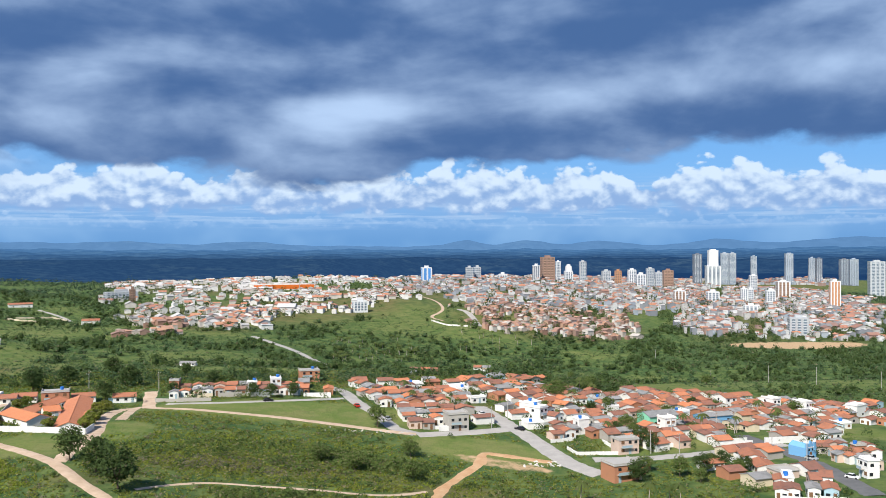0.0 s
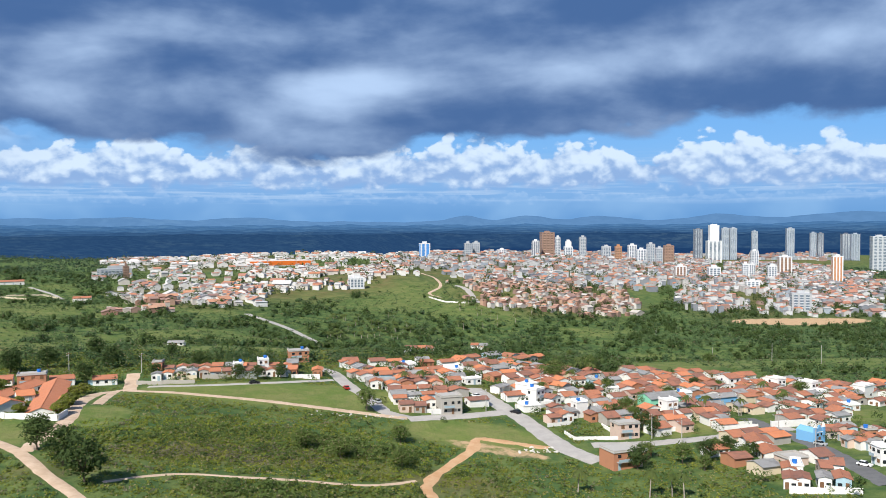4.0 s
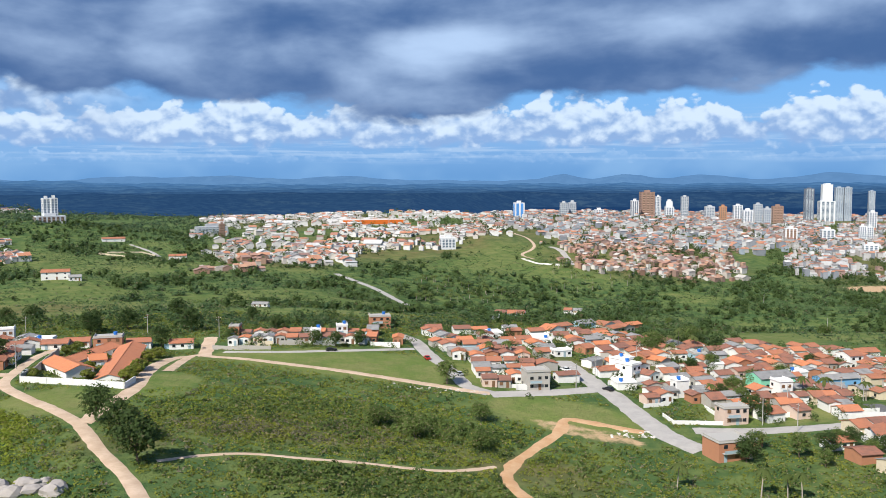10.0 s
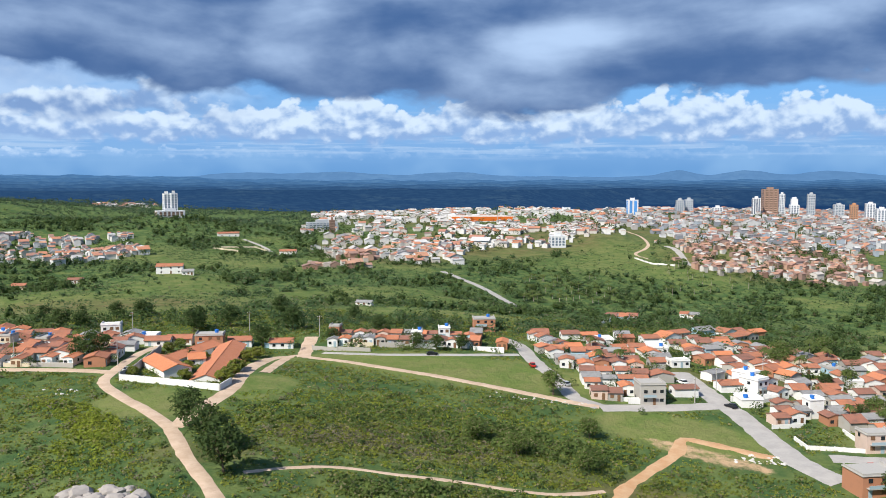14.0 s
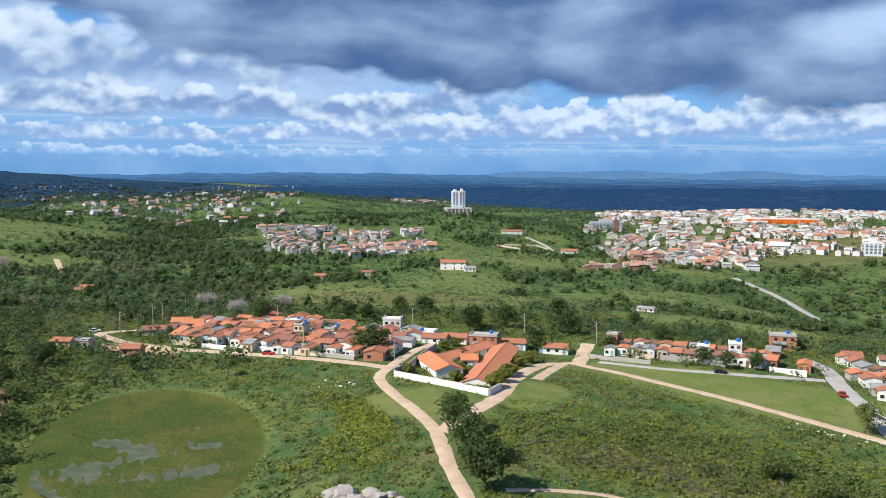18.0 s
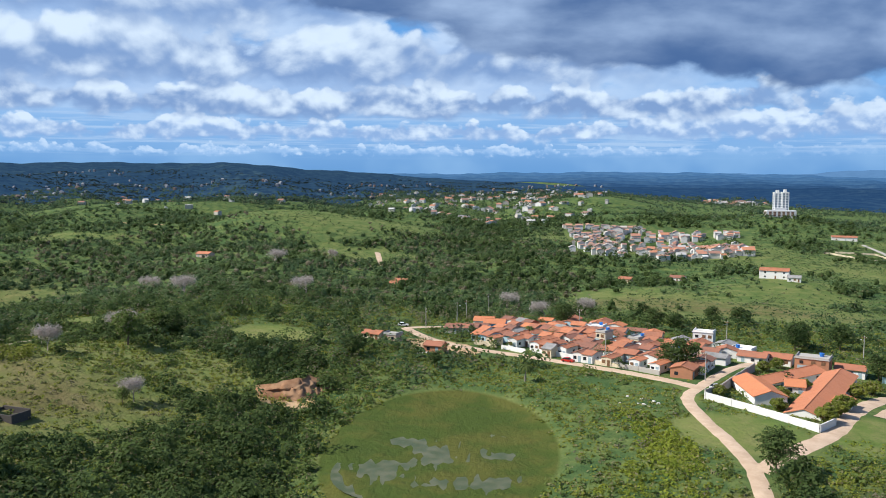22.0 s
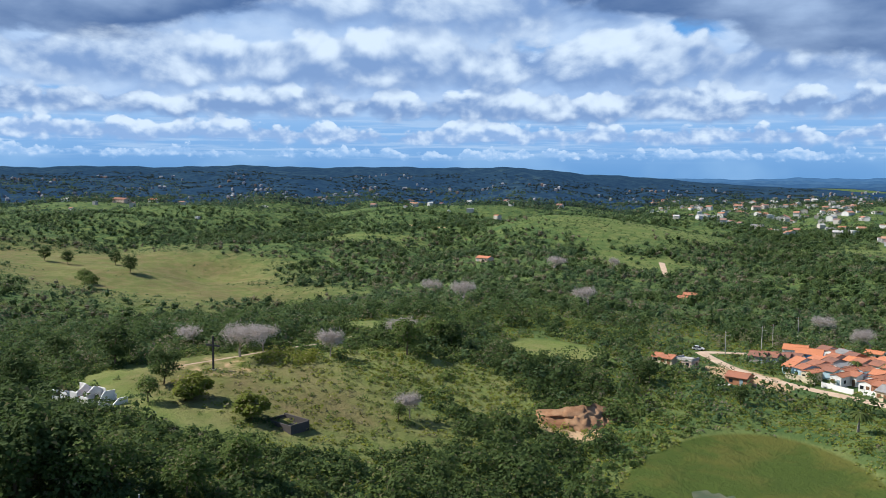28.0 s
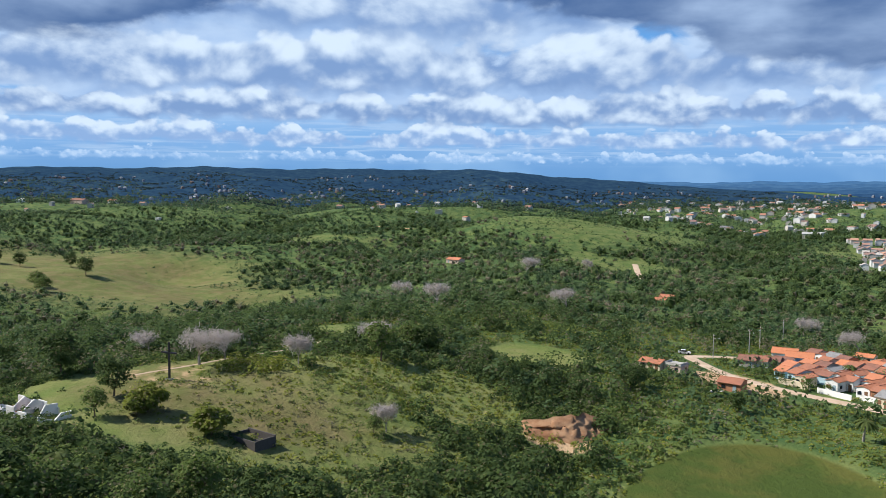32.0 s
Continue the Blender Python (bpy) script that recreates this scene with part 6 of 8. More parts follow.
# ---- the school ----
def wing(ax, ay, bx, by, wide, tall, label):
    house((ax + bx) / 2, (ay + by) / 2, math.degrees(math.atan2(by - ay, bx - ax)), math.hypot(bx - ax, by - ay), wide, tall, WHITE, NEWCLAY, 0.34, "gable", label, "school wings")


wing(-78.5, 251, -85.5, 305, 9.0, 3.2, "long white school wing with a bright orange tile roof")
wing(-88.5, 256, -101.5, 272, 8.5, 3.0, "short white school wing with a bright orange tile roof")
wing(-100.5, 279, -93.5, 306, 7.5, 3.0, "rear white school wing with a bright orange tile roof")
wing(-92.5, 277, -87.5, 279, 7.0, 2.8, "small white school pavilion with an orange tile roof")
wing(-74.5, 268, -75.3, 274, 4.5, 2.5, "small school porch with a brown tile roof")


def boundary(points, tall, mat, label, thick=0.3):
    """A garden wall in straight lengths that step with the ground."""
    cx, cy = points[0]
    ob = new("boundary_wall")
    ob.matrix_basis = pose(cx, cy, float(level(cx, cy)))
    z0 = float(level(cx, cy))
    for (ax, ay), (bx, by) in zip(points, points[1:]):
        n = max(1, int(math.hypot(bx - ax, by - ay) / 8))
        for k in range(n):
            px, py, qx, qy = (ax + (bx - ax) * k / n, ay + (by - ay) * k / n, ax + (bx - ax) * (k + 1) / n, ay + (by - ay) * (k + 1) / n)
            run = math.hypot(qx - px, qy - py)
            mx, my = (px + qx) / 2, (py + qy) / 2
            z = float(level(mx, my)) - z0
            bm = box(bmesh.new(), -run / 2, run / 2, -thick / 2, thick / 2, -1.2, tall)
            box(bm, -run / 2, -run / 2 + 0.35, -thick * 0.8, thick * 0.8, -1.2, tall + 0.12)
            bmesh.ops.transform(bm, verts=bm.verts, matrix=pose(mx - cx, my - cy, z, 0, 0, math.degrees(math.atan2(qy - py, qx - px))))
            part("wall_panel", bm, mat, ob)
    return tagged(ob, label, "wall", "garden walls")


boundary([(-104, 250), (-71.5, 241)], 1.9, WHITE, "white school boundary wall")
boundary([(-71.5, 241), (-70.5, 250)], 1.9, WHITE, "white school boundary wall")
boundary([(-104, 250), (-103, 258), (-108, 295)], 2.6, GREY, "tall grey cement wall behind the school")
boundary([(91.8, 243.4), (92.2, 235.7), (99.2, 234.6)], 1.2, WHITE, "low white garden wall round a lawn")
boundary([(99.2, 234.6), (101.5, 234.1), (108.6, 232.7), (108.3, 250.6)], 1.2, WHITE, "low white garden wall round a lawn")
boundary([(91.2, 279.2), (100.4, 280.3)], 2.0, WHITE, "white garden wall along the street")
boundary([(144.0, 233.5), (159.9, 233.7)], 1.8, WHITE, "long white wall along the street")
boundary([(141.4, 223.6), (141.1, 208.5), (158.2, 224.4)], 2.2, WHITE, "white yard wall")
boundary([(140.2, 190.5), (155.2, 194.3)], 2.2, WHITE, "long white yard wall")
boundary([(164.9, 233.9), (180.7, 234.0)], 2.4, WHITE, "white yard wall by the road")
boundary([(84.0, 277.0), (101.5, 282.8)], 1.8, WHITE, "white garden wall along the street")
boundary([(49.7, 268.9), (57.8, 269.4)], 1.8, WHITE, "white garden wall")
boundary([(-59.2, 317.9), (-49.4, 314.4), (-36.6, 312.0)], 1.5, GREY, "grey cement garden wall")
boundary([(-77.7, 319.9), (-68.3, 322.1)], 2.0, SKYBLUE, "painted garden wall")
boundary([(-176.1, 272.3), (-156.9, 271.8), (-144.8, 270.3)], 1.6, WHITE, "white garden wall along a dirt road")
boundary([(-144.3, 269.5), (-134.1, 268.5), (-126.0, 267.1)], 1.5, GREY, "grey cement garden wall along a dirt road")
boundary([(163.5, 860.1), (173.7, 826.5), (193.9, 818.6)], 1.5, WHITE, "pale wall round a hillside plot")
boundary([(-262.0, 853.9), (-211.3, 828.1), (-202.2, 847.8), (-223.6, 876.7), (-254.6, 863.4)], 1.6, CREAM, "pale wall round an empty plot")
rnd = random.Random(21)
for fl, fr, bl in FRONTS:
    ox, oy = fl[0] - bl[0], fl[1] - bl[1]
    k = 1.2 / math.hypot(ox, oy)
    n = max(1, int(math.hypot(fr[0] - fl[0], fr[1] - fl[1]) / 11))
    for j in range(n):
        if rnd.random() < 0.55:
            ends = [(fl[0] + (fr[0] - fl[0]) * u + ox * k, fl[1] + (fr[1] - fl[1]) * u + oy * k) for u in ((j + 0.08) / n, (j + 0.9) / n)]
            if not any(near_line(np.array([(ends[0][0] + ends[1][0]) / 2]), np.array([(ends[0][1] + ends[1][1]) / 2]), points, half + 0.5)[0] for points, half in ROADS):
                mat, word = rnd.choice(((WHITE, "white"), (WHITE, "white"), (GREY, "grey cement"), (CREAM, "cream")))
                boundary(ends, rnd.choice((1.3, 1.6, 1.9)), mat, word + " front garden wall of a village house", 0.2)


# ---- trees ----
def tube(bm, a, b, ra, rb, sides=6):
    d = (b - a).normalized()
    u = d.orthogonal().normalized()
    v = d.cross(u)
    lo = [bm.verts.new(a + (u * math.cos(k * math.tau / sides) + v * math.sin(k * math.tau / sides)) * ra) for k in range(sides)]
    hi = [bm.verts.new(b + (u * math.cos(k * math.tau / sides) + v * math.sin(k * math.tau / sides)) * rb) for k in range(sides)]
    for k in range(sides):
        bm.faces.new((lo[k], lo[(k + 1) % sides], hi[(k + 1) % sides], hi[k]))
    bm.faces.new(hi)


def limbs(bm, rnd, base, way, long, thick, depth, out, up=0.35, sides=5):
    tip = base + way * long
    tube(bm, base, tip, thick, thick * 0.62, sides)
    out.append(tip)
    if depth == 0:
        return
    for k in range(rnd.choice((2, 3, 3))):
        turn = Vector((rnd.uniform(-1, 1), rnd.uniform(-1, 1), rnd.uniform(-0.25, 0.6)))
        limbs(bm, rnd, tip, (way * 0.75 + turn * 0.75 + Vector((0, 0, up * 0.3))).normalized(), long * rnd.uniform(0.6, 0.8), thick * 0.6, depth - 1, out, up, max(3, sides - 1))


def tree_model(seed, tall, wide, mat, clumps=32, bark=BARK):
    rnd = random.Random(seed)
    ob = new("tree")
    bm = bmesh.new()
    tips = []
    limbs(bm, rnd, Vector((0, 0, -0.4)), Vector((rnd.uniform(-0.1, 0.1), rnd.uniform(-0.1, 0.1), 1)).normalized(), tall * 0.33, tall * 0.028, 3, tips)
    part("trunk", bm, bark, ob)
    pts = np.array([tuple(t) for t in tips[1:]])
    rng = np.random.default_rng(seed)
    extra = rng.normal(size=(44, 3))
    extra /= np.linalg.norm(extra, axis=1, keepdims=True)
    extra = extra * rng.uniform(0.55, 0.95, (44, 1)) * np.array([wide / 2, wide / 2, tall * 0.40]) + np.array([0, 0, tall * 0.54])
    pts = np.concatenate([pts * np.array([1, 1, 0.95]), extra])
    k = np.maximum(1.0, np.hypot(pts[:, 0], pts[:, 1]) / (wide * 0.5))
    pts[:, :2] /= k[:, None]
    verts = leafy(pts, np.full(len(pts), wide * 0.19), np.full(len(pts), wide * 0.17), clumps, 0.30, seed, 0.1)
    crown = new("crown", quad_mesh("crown", verts, mat))
    crown.parent = ob
    return ob


def put_tree(model, x, y, size, turn, label, category="tree", group="trees"):
    ob = copy_thing(model, pose(x, y, float(level(x, y)), 0, 0, turn) @ Matrix.Diagonal((size, size, size, 1)))
    return tagged(ob, label, category, group)


def drop_model(ob):
    for o in (*ob.children_recursive, ob):
        bpy.data.objects.remove(o)


ROUND = tree_model(1, 9, 8, DARKLEAF)
BROAD = tree_model(2, 8, 9.5, LEAF)
OPEN_TREE = tree_model(3, 9, 7.5, LEAF, 20)
HEDGE = tree_model(4, 4.0, 5.0, SCRUB, 40)


def bare_model(seed, tall, wide):
    rnd = random.Random(seed)
    ob = new("bare_tree")
    bm = bmesh.new()
    tips = []
    limbs(bm, rnd, Vector((0, 0, -0.4)), Vector((0.05, 0.03, 1)).normalized(), tall * 0.34, tall * 0.03, 5, tips, 0.1)
    bmesh.ops.scale(bm, vec=(wide / tall, wide / tall, 1.1), verts=bm.verts)
    part("trunk", bm, PALEBARK, ob)
    rng = np.random.default_rng(seed)
    pts = np.array([tuple(t) for t in tips[14:]]) * np.array([wide / tall, wide / tall, 1.1])
    p = pts[rng.integers(0, len(pts), 1700)] + rng.normal(scale=0.5, size=(1700, 3)) * np.array([1, 1, 1.5])
    d = rng.normal(size=p.shape)
    d[:, 2] = np.abs(d[:, 2])
    d *= 0.55 / np.linalg.norm(d, axis=1, keepdims=True)
    w_ = np.cross(d, rng.normal(size=p.shape))
    w_ *= 0.04 / np.linalg.norm(w_, axis=1, keepdims=True)
    twigs = np.stack([p - d - w_, p - d + w_, p + d + w_ * 0.5, p + d - w_ * 0.5], 1).reshape(-1, 3)
    t = tagged(new("twig_crown", quad_mesh("twig_crown", twigs, BAREWOOD, 4)), kind="stuff")
    t.parent = ob
    return ob


BARE = bare_model(5, 6.5, 13)
BARE_B = bare_model(6, 7, 7)


def palm_model(seed, tall):
    rnd = random.Random(seed)
    ob = new("palm_tree")
    bm = bmesh.new()
    q = Vector((0, 0, -0.3))
    lean = Vector((rnd.uniform(-0.1, 0.1), rnd.uniform(-0.1, 0.1), 0))
    for k in range(5):
        r = q + Vector((0, 0, tall / 5)) + lean * (k + 1) * 0.5
        tube(bm, q, r, 0.2 - 0.02 * k, 0.18 - 0.02 * k, 6)
        q = r
    part("trunk", bm, PALEBARK, ob)
    for k in range(13):
        a = k * 2.4 + rnd.uniform(-0.2, 0.2)
        rise = rnd.uniform(-0.2, 0.9)
        bm = bmesh.new()
        rows = []
        for j in range(6):
            u = j / 5
            c = q + Vector((math.cos(a), math.sin(a), 0)) * u * 2.8 + Vector((0, 0, rise * u * 1.6 - 2.2 * u * u))
            s_ = Vector((-math.sin(a), math.cos(a), 0)) * (0.45 * math.sin(math.pi * (0.12 + 0.86 * u)))
            rows.append([bm.verts.new(c - s_ - Vector((0, 0, 0.18))), bm.verts.new(c), bm.verts.new(c + s_ - Vector((0, 0, 0.18)))])
        for a0, a1 in zip(rows, rows[1:]):
            for j in (0, 1):
                bm.faces.new((a0[j], a0[j + 1], a1[j + 1], a1[j]))
        part("frond", bm, PALM, ob)
    return ob


PALM_A, PALM_B = palm_model(7, 7.5), palm_model(8, 5.5)
GREEN_TREE = "leafy green tree with a full rounded crown"
DARK_TREE = "dark green tree with a dense crown"
DEAD_TREE = "leafless pale grey tree with spreading branches"
COCO = "slender coconut palm with drooping fronds"
put_tree(ROUND, -69.0, 206.6, 1.10, 120, DARK_TREE)
put_tree(ROUND, -59.3, 190.7, 1.20, 155, DARK_TREE)
put_tree(ROUND, -51.5, 177.1, 1.25, 52, DARK_TREE)
put_tree(HEDGE, -72.9, 250.9, 1.00, 202, "clipped round green tree beside the school")
put_tree(HEDGE, -73.0, 258.6, 1.00, 245, "clipped round green tree beside the school")
put_tree(HEDGE, -73.5, 267.0, 1.00, 79, "clipped round green tree beside the school")
put_tree(HEDGE, -76.7, 289.9, 1.00, 46, "clipped round green tree beside the school")
put_tree(HEDGE, -75.8, 301.3, 1.00, 34, "clipped round green tree beside the school")
put_tree(HEDGE, -102.3, 254.8, 0.80, 10, "clipped round green tree beside the school")
put_tree(HEDGE, -85.2, 252.6, 0.80, 205, "clipped round green tree beside the school")
put_tree(HEDGE, -89.0, 265.0, 0.80, 281, "clipped round green tree beside the school")
put_tree(HEDGE, -89.0, 283.5, 0.80, 148, "clipped round green tree beside the school")
put_tree(HEDGE, -105.5, 306.9, 0.80, 30, "clipped round green tree beside the school")
put_tree(HEDGE, -106.2, 298.0, 0.80, 113, "clipped round green tree beside the school")
put_tree(ROUND, -79.2, 321.3, 1.00, 266, DARK_TREE)
put_tree(ROUND, -111.3, 340.0, 1.10, 274, DARK_TREE)
put_tree(OPEN_TREE, 26.3, 271.6, 1.00, 184, GREEN_TREE)
put_tree(BROAD, 1.3, 224.9, 0.75, 141, GREEN_TREE)
put_tree(BROAD, 33.2, 236.7, 0.75, 88, GREEN_TREE)
put_tree(BROAD, 29.8, 213.1, 0.75, 54, GREEN_TREE)
put_tree(BROAD, 12.1, 218.3, 0.75, 134, GREEN_TREE)
put_tree(ROUND, -52.3, 382.2, 0.70, 109, DARK_TREE)
put_tree(ROUND, -38.3, 354.0, 0.70, 13, DARK_TREE)
put_tree(ROUND, -53.3, 327.9, 0.70, 328, DARK_TREE)
put_tree(ROUND, -20.1, 319.4, 0.70, 133, DARK_TREE)
put_tree(ROUND, -12.4, 317.1, 0.70, 139, DARK_TREE)
put_tree(ROUND, -3.2, 320.4, 0.70, 99, DARK_TREE)
put_tree(ROUND, -113.0, 348.8, 1.10, 84, DARK_TREE)
put_tree(ROUND, -100.3, 354.4, 1.10, 158, DARK_TREE)
put_tree(ROUND, -73.7, 351.4, 1.10, 148, DARK_TREE)
put_tree(ROUND, -87.3, 390.4, 1.10, 321, DARK_TREE)
put_tree(OPEN_TREE, 123.8, 264.6, 0.84, 44, DARK_TREE)
put_tree(OPEN_TREE, 123.5, 257.3, 0.65, 259, DARK_TREE)
put_tree(ROUND, 118.3, 261.4, 0.60, 143, DARK_TREE)
put_tree(ROUND, 119.7, 240.6, 0.83, 3, DARK_TREE)
put_tree(BROAD, 138.1, 279.6, 0.72, 260, DARK_TREE)
put_tree(ROUND, 120.2, 234.0, 0.67, 220, DARK_TREE)
put_tree(BROAD, 149.2, 257.8, 0.60, 132, DARK_TREE)
put_tree(ROUND, 180.8, 317.5, 0.57, 320, DARK_TREE)
put_tree(BROAD, 154.0, 288.3, 0.71, 358, DARK_TREE)
put_tree(BROAD, 190.5, 312.6, 0.59, 34, GREEN_TREE)
put_tree(BROAD, 255.0, 437.3, 0.82, 141, DARK_TREE)
put_tree(ROUND, 284.4, 454.6, 0.66, 324, DARK_TREE)
put_tree(OPEN_TREE, 195.7, 519.1, 0.61, 51, DARK_TREE)
put_tree(ROUND, 146.9, 352.0, 0.76, 298, DARK_TREE)
put_tree(OPEN_TREE, 132.4, 301.9, 0.81, 169, GREEN_TREE)
put_tree(ROUND, 122.3, 296.8, 0.64, 21, GREEN_TREE)
put_tree(BROAD, 225.6, 304.5, 0.76, 345, DARK_TREE)
put_tree(BROAD, 199.2, 278.6, 0.56, 164, DARK_TREE)
put_tree(ROUND, 121.8, 200.4, 0.78, 317, DARK_TREE)
put_tree(OPEN_TREE, 113.8, 200.7, 0.80, 316, DARK_TREE)
put_tree(ROUND, 99.2, 200.7, 0.82, 69, DARK_TREE)
put_tree(BROAD, 106.6, 211.1, 0.66, 169, GREEN_TREE)
put_tree(OPEN_TREE, 129.5, 209.3, 0.55, 232, GREEN_TREE)
put_tree(ROUND, 131.5, 205.6, 0.66, 148, DARK_TREE)
put_tree(OPEN_TREE, 131.9, 196.6, 0.58, 217, GREEN_TREE)
put_tree(ROUND, 135.4, 198.2, 0.58, 28, GREEN_TREE)
put_tree(OPEN_TREE, 116.2, 191.8, 0.60, 310, GREEN_TREE)
put_tree(PALM_A, 114.0, 258.3, 0.81, 251, COCO, "palm", "palms")
put_tree(PALM_A, 147.4, 262.1, 0.97, 164, COCO, "palm", "palms")
put_tree(PALM_A, 152.1, 257.4, 1.10, 62, COCO, "palm", "palms")
put_tree(PALM_A, 197.0, 289.5, 1.05, 149, COCO, "palm", "palms")
put_tree(PALM_A, 193.1, 268.1, 1.03, 209, COCO, "palm", "palms")
put_tree(PALM_A, 91.5, 176.4, 1.00, 102, COCO, "palm", "palms")
put_tree(PALM_A, 74.7, 186.1, 0.94, 123, COCO, "palm", "palms")
put_tree(PALM_A, 98.9, 171.3, 0.93, 251, COCO, "palm", "palms")
put_tree(PALM_A, 96.9, 174.2, 0.81, 215, COCO, "palm", "palms")
put_tree(PALM_A, 166.6, 255.6, 0.93, 331, COCO, "palm", "palms")
put_tree(PALM_A, 46.2, 307.0, 0.90, 219, COCO, "palm", "palms")
put_tree(PALM_A, 52.8, 309.9, 0.90, 110, COCO, "palm", "palms")
put_tree(PALM_A, 46.5, 328.5, 0.90, 255, COCO, "palm", "palms")
put_tree(PALM_A, 99.3, 292.7, 0.90, 96, COCO, "palm", "palms")
put_tree(PALM_B, 45.1, 711.8, 0.90, 106, COCO, "palm", "palms")
put_tree(PALM_B, 103.1, 712.2, 0.90, 166, COCO, "palm", "palms")
put_tree(PALM_B, 41.8, 642.7, 1.03, 291, COCO, "palm", "palms")
put_tree(PALM_B, 68.0, 655.5, 1.06, 20, COCO, "palm", "palms")
put_tree(PALM_B, 84.6, 741.1, 0.88, 293, COCO, "palm", "palms")
put_tree(PALM_B, 105.2, 662.0, 0.93, 336, COCO, "palm", "palms")
put_tree(PALM_B, 73.1, 657.0, 0.93, 215, COCO, "palm", "palms")
put_tree(PALM_B, 80.3, 682.6, 1.07, 137, COCO, "palm", "palms")
put_tree(PALM_B, 68.3, 705.3, 1.00, 143, COCO, "palm", "palms")
put_tree(PALM_B, 114.4, 689.5, 0.82, 317, COCO, "palm", "palms")
put_tree(PALM_B, 47.1, 641.3, 1.07, 30, COCO, "palm", "palms")
put_tree(PALM_B, 106.8, 685.9, 0.99, 241, COCO, "palm", "palms")
put_tree(PALM_B, 93.5, 659.4, 0.89, 1, COCO, "palm", "palms")
put_tree(PALM_B, 60.4, 727.5, 1.04, 131, COCO, "palm", "palms")
put_tree(PALM_B, 47.4, 656.6, 1.11, 113, COCO, "palm", "palms")
put_tree(PALM_B, 79.3, 660.8, 0.88, 343, COCO, "palm", "palms")
put_tree(PALM_B, 84.5, 667.8, 1.02, 241, COCO, "palm", "palms")
put_tree(PALM_B, 114.5, 712.4, 0.83, 356, COCO, "palm", "palms")
put_tree(PALM_B, 87.7, 701.1, 1.15, 311, COCO, "palm", "palms")
put_tree(PALM_B, 109.1, 751.7, 0.83, 267, COCO, "palm", "palms")
put_tree(PALM_B, 116.1, 727.0, 0.94, 38, COCO, "palm", "palms")
put_tree(PALM_B, 47.1, 682.4, 0.95, 159, COCO, "palm", "palms")
put_tree(PALM_B, 68.4, 669.0, 1.14, 204, COCO, "palm", "palms")
put_tree(PALM_B, 51.3, 729.2, 1.05, 187, COCO, "palm", "palms")
put_tree(PALM_B, 81.8, 705.1, 1.14, 227, COCO, "palm", "palms")
put_tree(PALM_B, 43.3, 647.9, 0.88, 154, COCO, "palm", "palms")
put_tree(PALM_B, 115.1, 708.6, 0.85, 285, COCO, "palm", "palms")
put_tree(PALM_B, 50.7, 651.9, 0.87, 76, COCO, "palm", "palms")
put_tree(PALM_B, 62.7, 657.7, 0.90, 2, COCO, "palm", "palms")
put_tree(PALM_B, 104.2, 754.5, 0.92, 279, COCO, "palm", "palms")
put_tree(PALM_B, 47.2, 658.7, 1.04, 269, COCO, "palm", "palms")
put_tree(PALM_B, 48.7, 714.1, 1.14, 182, COCO, "palm", "palms")
put_tree(PALM_B, 61.7, 725.4, 1.15, 0, COCO, "palm", "palms")
put_tree(PALM_B, 92.6, 690.4, 0.93, 239, COCO, "palm", "palms")
put_tree(PALM_B, 101.7, 696.7, 1.17, 259, COCO, "palm", "palms")
put_tree(PALM_B, 101.3, 692.2, 0.98, 72, COCO, "palm", "palms")
put_tree(PALM_B, 59.5, 681.6, 1.19, 174, COCO, "palm", "palms")
put_tree(PALM_B, 54.7, 733.7, 0.86, 318, COCO, "palm", "palms")
put_tree(PALM_B, 51.3, 649.5, 0.95, 294, COCO, "palm", "palms")
put_tree(PALM_B, 100.9, 685.9, 1.15, 39, COCO, "palm", "palms")
put_tree(PALM_B, 67.6, 652.1, 0.87, 334, COCO, "palm", "palms")
put_tree(PALM_B, 73.4, 729.5, 1.15, 309, COCO, "palm", "palms")
put_tree(PALM_B, 39.4, 639.3, 1.13, 183, COCO, "palm", "palms")
put_tree(PALM_B, 97.7, 657.7, 0.86, 299, COCO, "palm", "palms")
put_tree(PALM_B, 116.6, 690.7, 1.20, 39, COCO, "palm", "palms")
put_tree(PALM_B, 94.0, 655.5, 0.85, 333, COCO, "palm", "palms")
put_tree(PALM_A, 200.4, 719.6, 0.89, 338, COCO, "palm", "palms")
put_tree(PALM_A, 185.4, 714.6, 0.96, 306, COCO, "palm", "palms")
put_tree(PALM_A, 191.8, 760.6, 0.89, 188, COCO, "palm", "palms")
put_tree(PALM_A, 195.2, 776.5, 1.05, 231, COCO, "palm", "palms")
put_tree(PALM_A, 252.0, 777.6, 0.96, 160, COCO, "palm", "palms")
put_tree(PALM_A, 197.6, 768.2, 0.81, 94, COCO, "palm", "palms")
put_tree(PALM_A, 249.5, 770.1, 1.02, 186, COCO, "palm", "palms")
put_tree(PALM_A, 208.3, 771.1, 0.81, 261, COCO, "palm", "palms")
put_tree(PALM_A, 165.8, 708.4, 1.20, 177, COCO, "palm", "palms")
put_tree(PALM_A, 228.4, 782.8, 0.84, 132, COCO, "palm", "palms")
put_tree(PALM_A, 208.1, 746.2, 0.99, 309, COCO, "palm", "palms")
put_tree(PALM_A, 253.3, 815.4, 0.90, 153, COCO, "palm", "palms")
put_tree(PALM_A, 195.8, 812.8, 0.96, 297, COCO, "palm", "palms")
put_tree(PALM_A, 227.4, 757.2, 1.18, 134, COCO, "palm", "palms")
put_tree(PALM_A, 179.7, 785.8, 1.10, 105, COCO, "palm", "palms")
put_tree(PALM_A, 179.1, 778.3, 0.85, 31, COCO, "palm", "palms")
